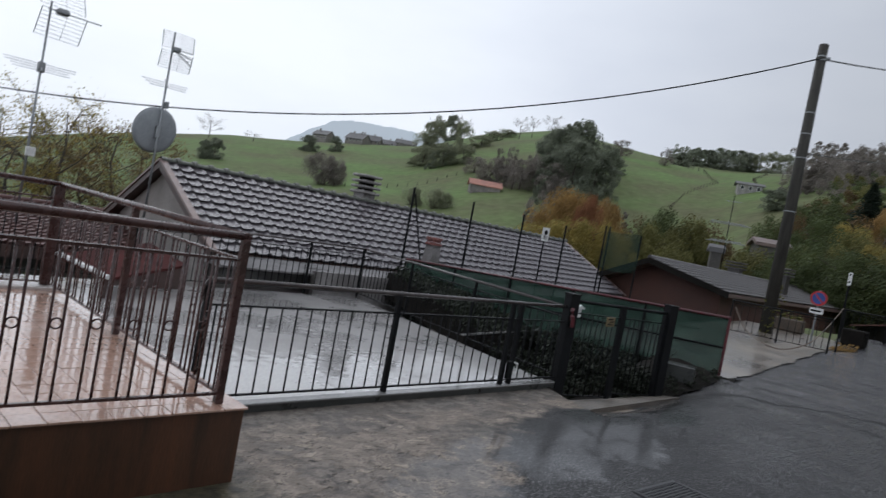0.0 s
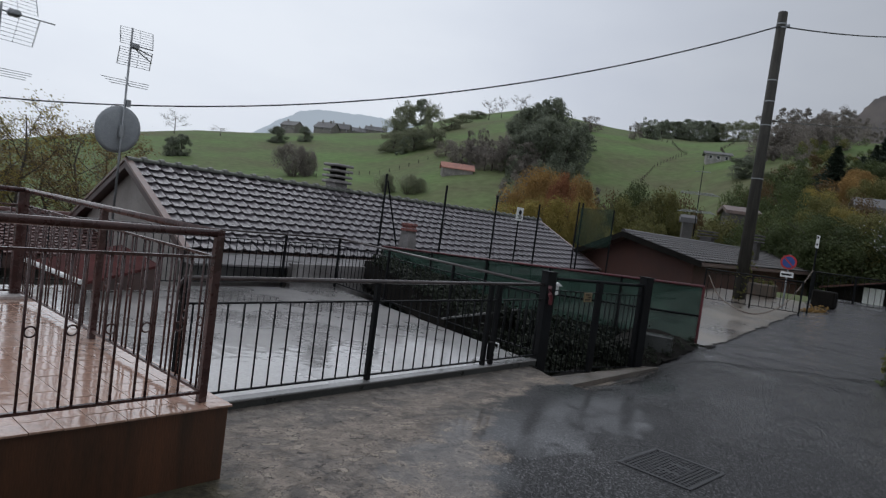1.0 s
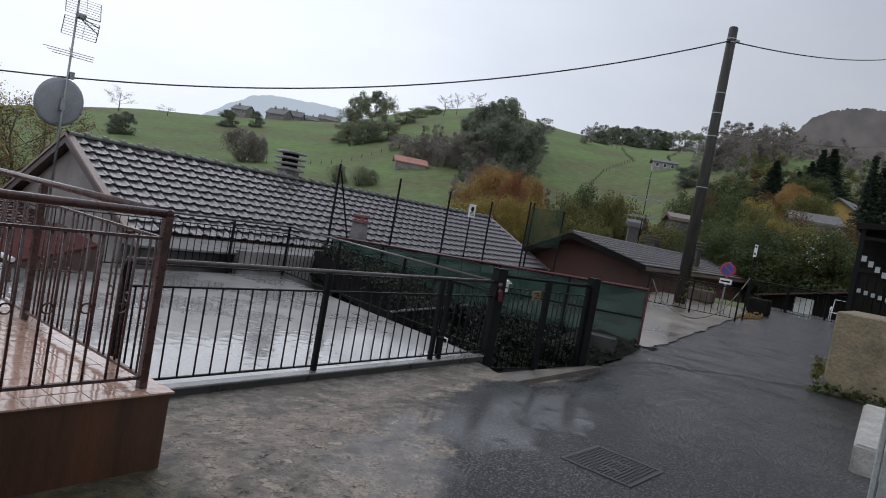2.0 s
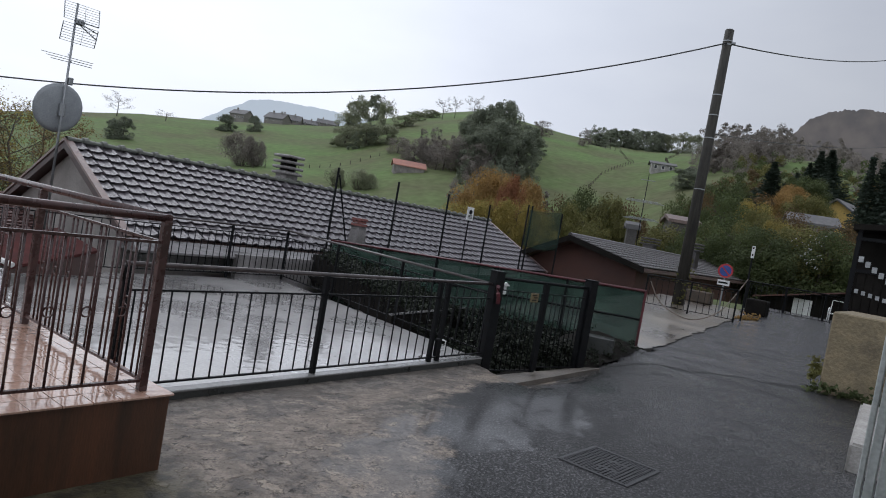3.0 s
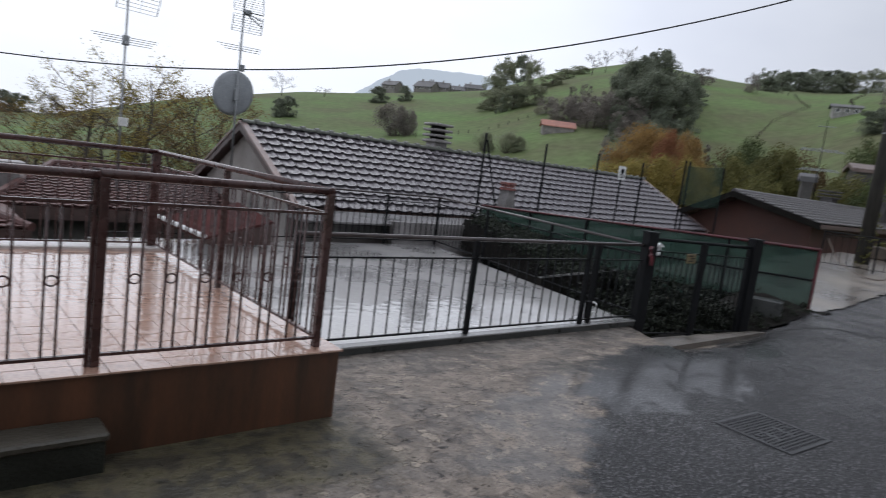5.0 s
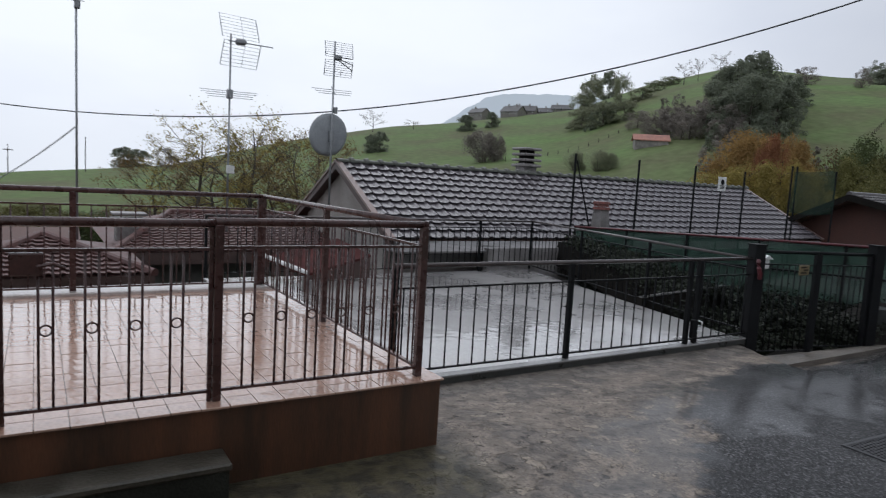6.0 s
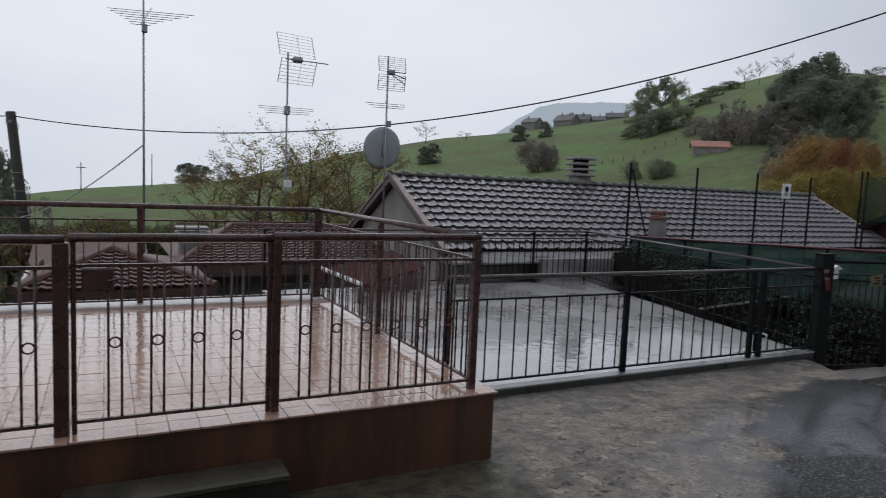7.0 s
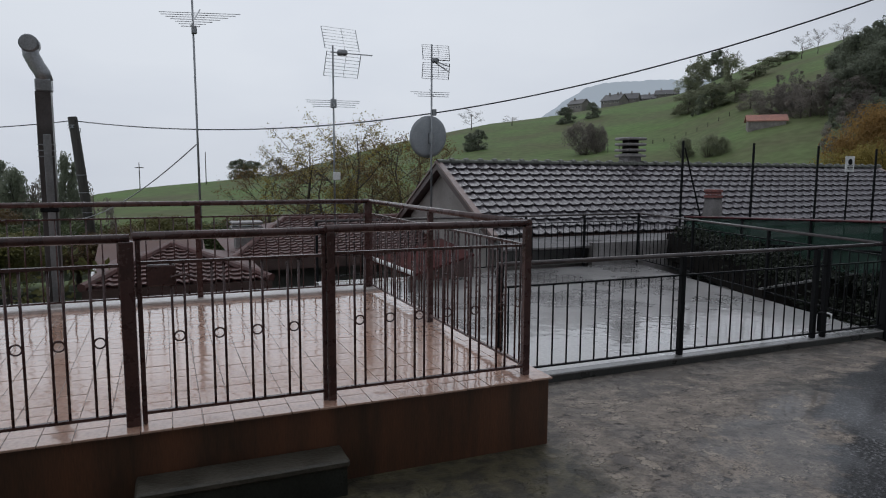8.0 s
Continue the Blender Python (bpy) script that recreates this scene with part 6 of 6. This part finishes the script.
part("backrest", tube(B(), [(0.5, -0.25, 0.4), (0.55, -0.22, 0.9), (0.55, 0.22, 0.9), (0.5, 0.25, 0.4)], 0.02), WHITE_PAINT, e)
part("seat", box(B(), 0.0, -0.25, 0.40, 0.5, 0.25, 0.43, 0.01), WHITE_PAINT, e)

WORN_PANEL = mat("worn_pale_panel", (0.40, 0.41, 0.41), (0.26, 0.27, 0.27), 0.7, 0.6, 4, 40, 0.1)
# dark house with slatted balcony behind the stucco wall
e = thing("balcony_house", (19.5, -1.32, -0.2), "dark timber house with a slatted balcony", "house")
part("wall", box(B(), 0.9, -6, 0, 6, 3.42, 3.0), SOIL, e)
part("roof", prism(B(), [(-6, 3.8), (3.55, 2.98), (3.55, 3.12), (-6, 3.95)], 0.05, 7, "x"), SOIL, e)
for i in range(24):
    part("board", box(B(), 0.2, 3.42 - 0.18 * i - 0.12, 1.0, 0.24, 3.42 - 0.18 * i + 0.04, 1.95), SOIL, e)
for z in (0.92, 1.97, 2.75):
    part("rail", box(B(), 0.15, -1.5, z, 0.28, 3.46, z + 0.08), BLACK_PAINT, e)
for y in (3.40, 2.2, 1.0):
    part("post", box(B(), 0.16, y - 0.05, 0.0, 0.28, y + 0.05, 3.0), BLACK_PAINT, e)
for i in range(7):
    part("panel", box(B(), 0.12, 3.28 - 0.155 * i - 0.06, 2.22 - 0.11 * i, 0.148, 3.28 - 0.155 * i + 0.045, 2.36 - 0.11 * i), WORN_PANEL, e)
    part("panel", box(B(), 0.12, 3.26 - 0.15 * i - 0.05, 1.46 - 0.03 * i, 0.148, 3.26 - 0.15 * i + 0.03, 1.56 - 0.03 * i), WORN_PANEL, e)
part("floor_slab", box(B(), 0.1, -6, 0.80, 1.3, 3.46, 0.90), SOIL, e)

# ---- far buildings ----
FAR_WALL = mat("far_stone_wall", (0.24, 0.22, 0.20), (0.15, 0.14, 0.13), 0.9, 0.85, 0.6, 3, 0.2)
FAR_ROOF = mat("far_slate_roof", (0.13, 0.125, 0.125), (0.09, 0.088, 0.09), 0.7, 0.6, 0.6, 3, 0.1)
PINK_ROOF = mat("faded_red_roof", (0.42, 0.20, 0.15), (0.30, 0.15, 0.12), 0.8, 0.7, 0.5, 3, 0.1)
YELLOW_WALL = mat("yellow_house_paint", (0.52, 0.36, 0.10), (0.42, 0.29, 0.09), 0.8, 0.75, 0.8, 6, 0.1)
PANE = mat("dark_window_pane", (0.02, 0.022, 0.025), None, 0.15, None, 2, 10, 0)


def far_house(x, y, length, width, wall_h, roof_h, turn, wall, roof, label, windows=4, sink=1.0, chimneys=1, lift=0.0, floor=None, over=0.5):
    e = thing("farmhouse", (x, y, ground_z(x, y) + lift if floor is None else floor), label, "house", "houses on the hill", turn=turn)
    part("wall", prism(B(), [(-width / 2, -sink), (width / 2, -sink), (width / 2, wall_h), (0, wall_h + roof_h * 0.97), (-width / 2, wall_h)], -length / 2, length / 2, "x"), wall, e)
    o = width / 2 * 1.14
    d = roof_h * 0.14
    rf = part("roof", prism(B(), [(-o, wall_h - d), (0, wall_h + roof_h), (o, wall_h - d), (o, wall_h - d + 0.25), (0, wall_h + roof_h + 0.25), (-o, wall_h - d + 0.25)], -length / 2 - over, length / 2 + over, "x"), roof, e)
    for i in range(chimneys):
        cx = -length / 4 + i * length / 2.2
        part("chimney", box(B(), cx - 0.4, -0.9, wall_h + roof_h * 0.5, cx + 0.4, -0.1, wall_h + roof_h + 1.3), wall, rf)
    for i in range(windows):
        wx = length * ((i + 0.5) / windows - 0.5)
        win = part("window", box(B(), wx - 0.55, -width / 2 - 0.06, wall_h * 0.38, wx + 0.55, -width / 2 + 0.05, wall_h * 0.38 + 1.3), WHITE_PAINT, e)
        part("pane", box(B(), wx - 0.42, -width / 2 - 0.10, wall_h * 0.38 + 0.12, wx + 0.42, -width / 2 - 0.06, wall_h * 0.38 + 1.18), PANE, win)
    return e


far_house(141.5, 124.0, 8.6, 4.2, 1.2, 1.4, -40, FAR_WALL, PINK_ROOF, "stone barn with a faded red roof in the pasture", 0, 3.0, 0)
far_house(252, 368, 12, 8, 4.5, 2.8, -75, FAR_WALL, FAR_ROOF, "grey stone farmhouse on the hill crest", 4)
far_house(262, 344, 13, 10, 3.0, 3.6, -70, FAR_WALL, FAR_ROOF, "long grey farmhouse on the hill crest", 5, 4.0, 2)
far_house(276, 350, 15, 9, 2.2, 3.4, -50, FAR_WALL, FAR_ROOF, "grey slate-roofed farmhouse on the hill crest", 4, 4.0, 2)
far_house(298, 360, 16, 8, 1.0, 2.8, -50, FAR_WALL, FAR_ROOF, "low grey farmhouse on the hill crest", 3, 4.0, 2)
far_house(309, 351, 14, 8, 1.4, 2.8, -48, FAR_WALL, FAR_ROOF, "grey farmhouse at the end of the hilltop hamlet", 3, 4.0, 1)
far_house(228.7, 84.4, 7.6, 5.5, 2.7, 1.0, -62, mat("limewashed_wall", (0.34, 0.33, 0.31), (0.22, 0.21, 0.20), 0.9, 0.85, 0.6, 3, 0.2), FAR_ROOF, "pale farmhouse on the upper pasture", 3, 3.0, 0, -0.8, over=0.8)
far_house(110, 13.2, 6.6, 4.2, 2.2, 1.5, -12, YELLOW_WALL, FAR_ROOF, "yellow house among the autumn trees", 2, 15.0, 0, floor=9.9)
far_house(72.0, 11.3, 3.6, 3.0, 1.2, 0.8, -70, FAR_WALL, FAR_ROOF, "grey-roofed house among the autumn trees", 0, 12.0, 0, floor=5.7)
OLD_WALL = mat("weathered_dark_wall", (0.10, 0.094, 0.086), (0.06, 0.056, 0.052), 0.9, 0.85, 1.2, 12, 0.2)
far_house(54.0, 17.6, 2.0, 2.0, 0.9, 0.35, -55, OLD_WALL, FASCIA, "weathered house with a low brown roof", 0, 2.0, 0, floor=3.45, over=0.3)
far_house(35.0, 13.9, 0.5, 0.6, 1.2, 0.15, -60, OLD_WALL, FAR_ROOF, "small weathered outbuilding under the antenna", 0, 8.0, 0, floor=1.40, over=0.15)
e = thing("antenna_mast", (34.2, 13.2, -0.6), "mast with several cross-bar aerials", "antenna", "roof antennas")
part("mast", rod(B(), (0, 0, 0), (0, 0, 6.1), 0.03, 0.02), BLACK_PAINT, e)
yagi(e, 5.75, 0.6, (0.7, 0.7, 0.6), 24, 0.3, 0.1, 0.014)
yagi(e, 4.6, 1.0, (1.9, 1.8, 1.6), 30, 0.4, 0.25, 0.014)
yagi(e, 3.7, 1.0, (1.8, 1.6, 1.4), 18, 0.4, 0.2, 0.014)

# ---- small things near by ----
e = thing("manhole_cover", (5.88, 2.12, ground_z(5.9, 2.1) + 0.012), "rectangular cast-iron manhole grating in the asphalt", "manhole cover", turn=-3)
part("bed", box(B(), -0.31, -0.29, -0.05, 0.31, 0.29, -0.020), SOIL, e)
for x0, y0, x1, y1 in ((-0.32, -0.30, 0.32, -0.265), (-0.32, 0.265, 0.32, 0.30), (-0.32, -0.265, -0.285, 0.265), (0.285, -0.265, 0.32, 0.265)):
    part("frame", box(B(), x0, y0, -0.05, x1, y1, 0.007, 0.003), IRON, e)


def honeycomb(cols, rows, pitch, hole):
    """A cast plate of six-sided cells, each pierced by a round-cornered hole."""
    verts, faces = [], []
    ring = [(math.sin(k * math.pi / 3), math.cos(k * math.pi / 3)) for k in range(6)]
    outer = pitch / math.sqrt(3)
    for j in range(rows):
        for i in range(cols):
            x, y = (i - (cols - 1) / 2 + 0.5 * (j % 2) - 0.25) * pitch, (j - (rows - 1) / 2) * outer * 1.5
            solid = hole * (0.15 if i in (4, 9) and 4 <= j <= 8 else 1.0)
            at = len(verts)
            for r, z in ((outer, 0.004), (solid, 0.004), (solid, -0.016)):
                verts += [(x + r * c, y + r * d, z) for c, d in ring]
            for k in range(6):
                n = (k + 1) % 6
                faces.append((at + n, at + k, at + 6 + k, at + 6 + n))
                faces.append((at + 6 + n, at + 6 + k, at + 12 + k, at + 12 + n))
    return verts, faces


v, f = honeycomb(14, 15, 0.0405, 0.0150)
mesh_part("grating", v, f, IRON, e)
for x, y in ((-0.22, 0.0), (0.22, 0.0)):
    part("lifting_eye", rod(B(), (x, y, 0.002), (x, y, 0.008), 0.022, None, 10), IRON, e)
# sign plate above the fence
e = thing("notice_board", (15.33, 10.6, -1.3), "white notice plate with a dark emblem on a post", "sign")
part("post", rod(B(), (0, 0.02, 0), (0, 0.02, 2.8), 0.02), BLACK_PAINT, e)
part("plate", box(B(), -0.15, -0.01, 2.70, 0.15, 0.01, 3.06, 0.004), WHITE_PAINT, e)
part("emblem", rod(B(), (0, -0.012, 2.93), (0, -0.016, 2.93), 0.07, None, 16), BLACK_PAINT, e)
for i in range(3):
    part("writing", box(B(), -0.09, -0.016, 2.76 + i * 0.035, 0.09, -0.012, 2.775 + i * 0.035), BLACK_PAINT, e)
bm = box(B(), 8.98, 4.80, 0.335, 9.20, 4.815, 0.465, 0.004)
warning = lump("warning_plate", bm, mat("yellow_plate", (0.20, 0.15, 0.075), (0.14, 0.105, 0.06), 0.5, 0.4, 6, 60, 0), "faded yellow notice plate wired to the gate", "sign")
for i in range(3):
    part("writing", box(B(), 9.01 + 0.06 * (i % 2), 4.793, 0.36 + 0.035 * i, 9.13 + 0.03 * (i % 2), 4.799, 0.378 + 0.035 * i), BLACK_PAINT, warning)
bm = box(B(), 9.37, 5.55, 0.30, 9.53, 5.72, 0.44, 0.01)
prism(bm, [(9.33, 0.44), (9.45, 0.50), (9.57, 0.44)], 5.52, 5.76, "y")
lump("letter_box", bm, WHITE_PAINT, "small white letter box behind the gate post", "letter box")
bm = box(B(), 9.43, 5.64, -1.9, 9.49, 5.70, 0.2)
lump("letter_box_post", bm, BLACK_PAINT, "thin dark post under the letter box", "post")
e = thing("fence_latch", (7.33, 5.085, -0.27), "dark latch box with a pale handle on the fence", "latch")
part("case", box(B(), -0.05, -0.05, -0.14, 0.03, 0.0, 0.08, 0.008), BLACK_PAINT, e)
part("handle", tube(B(), [(0.04, -0.05, -0.06), (0.06, -0.09, -0.05), (0.06, -0.09, 0.06), (0.04, -0.05, 0.07)], 0.012), WHITE_PAINT, e, "pale handle")
# red rag on the gate post
bm = B()
pts = [(8.36, 4.98, 0.52), (8.34, 4.97, 0.49), (8.35, 4.96, 0.42), (8.38, 4.96, 0.36), (8.40, 4.97, 0.28)]
tube(bm, pts, 0.028, 6)
lump("red_rag", bm, RED_RAIL, "dark red rag tied round the gate post", "rag")
# lock box on the terrace gate
e = thing("gate_lock", (0.56, 3.765, 0.78), "dark rusty lock box and handle on the terrace gate", "lock")
part("case", box(B(), -0.02, -0.03, -0.05, 0.12, 0.03, 0.06, 0.006), BROWN_PAINT, e)
part("handle", tube(B(), [(0.10, -0.03, 0.0), (0.10, -0.06, 0.0), (0.16, -0.07, 0.015), (0.21, -0.06, -0.01)], 0.009), BROWN_PAINT, e)
# plants: weeds by the stucco wall, bank by the gate, shrubs behind the terrace
def weeds(name, spots, per, reach, size, material, seed, label):
    v, f = leaf_cloud([Vector(p) for p in spots], per, reach, size, seed, 0.6)
    return tagged(mesh_part(name, v, f, material, None), label, "plants", kind="stuff")


weeds("weeds", [(12.05, 1.55 - 0.12 * i, -0.25 + 0.03 * (i % 3)) for i in range(9)], 26, 0.16, 0.05, LEAF_GREEN, 81, "green weeds at the foot of the stucco wall")
weeds("weeds", [(12.2 + 0.1 * i, 1.62, -0.1 + 0.08 * (i % 4)) for i in range(6)], 26, 0.14, 0.05, LEAF_OLIVE, 82, "yellow-green weeds round the wall corner")
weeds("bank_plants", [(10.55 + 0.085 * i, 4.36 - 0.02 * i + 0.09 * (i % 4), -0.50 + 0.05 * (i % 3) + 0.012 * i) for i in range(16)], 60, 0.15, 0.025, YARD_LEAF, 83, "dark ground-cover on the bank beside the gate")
weeds("yard_plants", [(8.9 + 0.29 * (i % 9), 5.35 + 0.24 * (i // 9), -1.35 + 0.11 * ((i * 7) % 8)) for i in range(72)], 110, 0.3, 0.045, YARD_LEAF, 84, "near-black shrubs in the sunken yard")
weeds("yard_plants", [(9.75 + 0.05 * (i // 11) + 0.13 * (i % 11), 7.5 + 0.22 * (i // 11), -0.42 + 0.031 * (i // 11) + 0.04 * ((i * 5) % 3)) for i in range(176)], 60, 0.2, 0.04, YARD_LEAF, 89, "near-black ground cover on the planted bank")
weeds("yard_plants", [(9.75 + 0.14 * (i % 8), 4.80 + 0.12 * (i // 8) - 0.028 * (i % 8), -0.66 + 0.09 * ((i * 3) % 4)) for i in range(40)], 80, 0.2, 0.035, YARD_LEAF, 92, "near-black shrubs behind the gate")
weeds("yard_plants", [(10.9 + 0.16 * (i % 5), 4.75 + 0.17 * (i // 5), -0.75 + 0.10 * ((i * 3) % 5)) for i in range(80)], 70, 0.24, 0.04, YARD_LEAF, 90, "near-black shrubs along the cloth fence")
weeds("shrubs", [(0.2 + 0.45 * i, 10.6 + 0.3 * (i % 3), -1.1 + 0.12 * (i % 4)) for i in range(12)], 40, 0.35, 0.06, LEAF_GREEN, 85, "green garden shrubs below the terrace")
weeds("shrubs", [(-4.0 + 0.5 * i, 11.5 + 0.4 * (i % 3), -1.0 + 0.25 * (i % 4)) for i in range(9)], 40, 0.5, 0.07, LEAF_OLIVE, 86, "overgrown garden shrubs below the terrace")
weeds("yellow_flowers", [(1.45 + 0.1 * (i % 3), 10.2, -0.72 - 0.12 * i) for i in range(4)], 12, 0.09, 0.04, foliage("yellow_petals", (0.62, 0.36, 0.03), (0.5, 0.28, 0.02)), 87, "yellow flowers beside the terrace edge")
weeds("white_blossom", [(31.5 + 0.25 * (i % 5), 4.6 + 0.22 * (i % 4), 2.0 + 0.14 * i) for i in range(10)], 9, 0.5, 0.035, foliage("white_petals", (0.62, 0.62, 0.60), (0.5, 0.5, 0.5)), 91, "white blossom on the dark bush past the lane end")
weeds("dry_grass", [(19.75 + 0.1 * i, 4.42 - 0.05 * i, 0.06) for i in range(6)], 70, 0.2, 0.05, LEAF_ORANGE, 88, "dry yellow grass tuft by the planter")

# ---- house beside the camera: unseen wall and eave added to darken the foreground ----
bm = box(B(), -9.0, -1.6, -0.9, 3.6, -1.2, 5.5)
lump("house_wall_south", bm, PLASTER, "unseen plastered wall behind the viewer, added to block light", "wall", kind="structure")
bm = prism(B(), [(-1.2, 3.6), (0.2, 3.25), (0.2, 3.35), (-1.2, 3.75)], -9.0, 3.9, "x")
lump("porch_roof", bm, FASCIA, "unseen timber eave added overhead to block light", "eave", kind="structure")
e = thing("door_frame", (3.30, 0.379, -0.47), "pale grey aluminium door jamb beside the viewer", "door frame")
JAMB = mat("grey_aluminium", (0.42, 0.45, 0.44), (0.36, 0.39, 0.38), 0.4, 0.3, 3, 60, 0.02, metal=0.2)
for i, (a, b) in enumerate(((0.0, 0.018), (0.022, 0.05), (0.055, 0.09))):
    part("profile", box(B(), 0, -b, 0, 0.05 + 0.01 * (i == 1), -a, 2.15, 0.003), JAMB, e)
part("panel", box(B(), 0.01, -1.575, 0, 0.04, -0.09, 2.15), WHITE_PAINT, e)
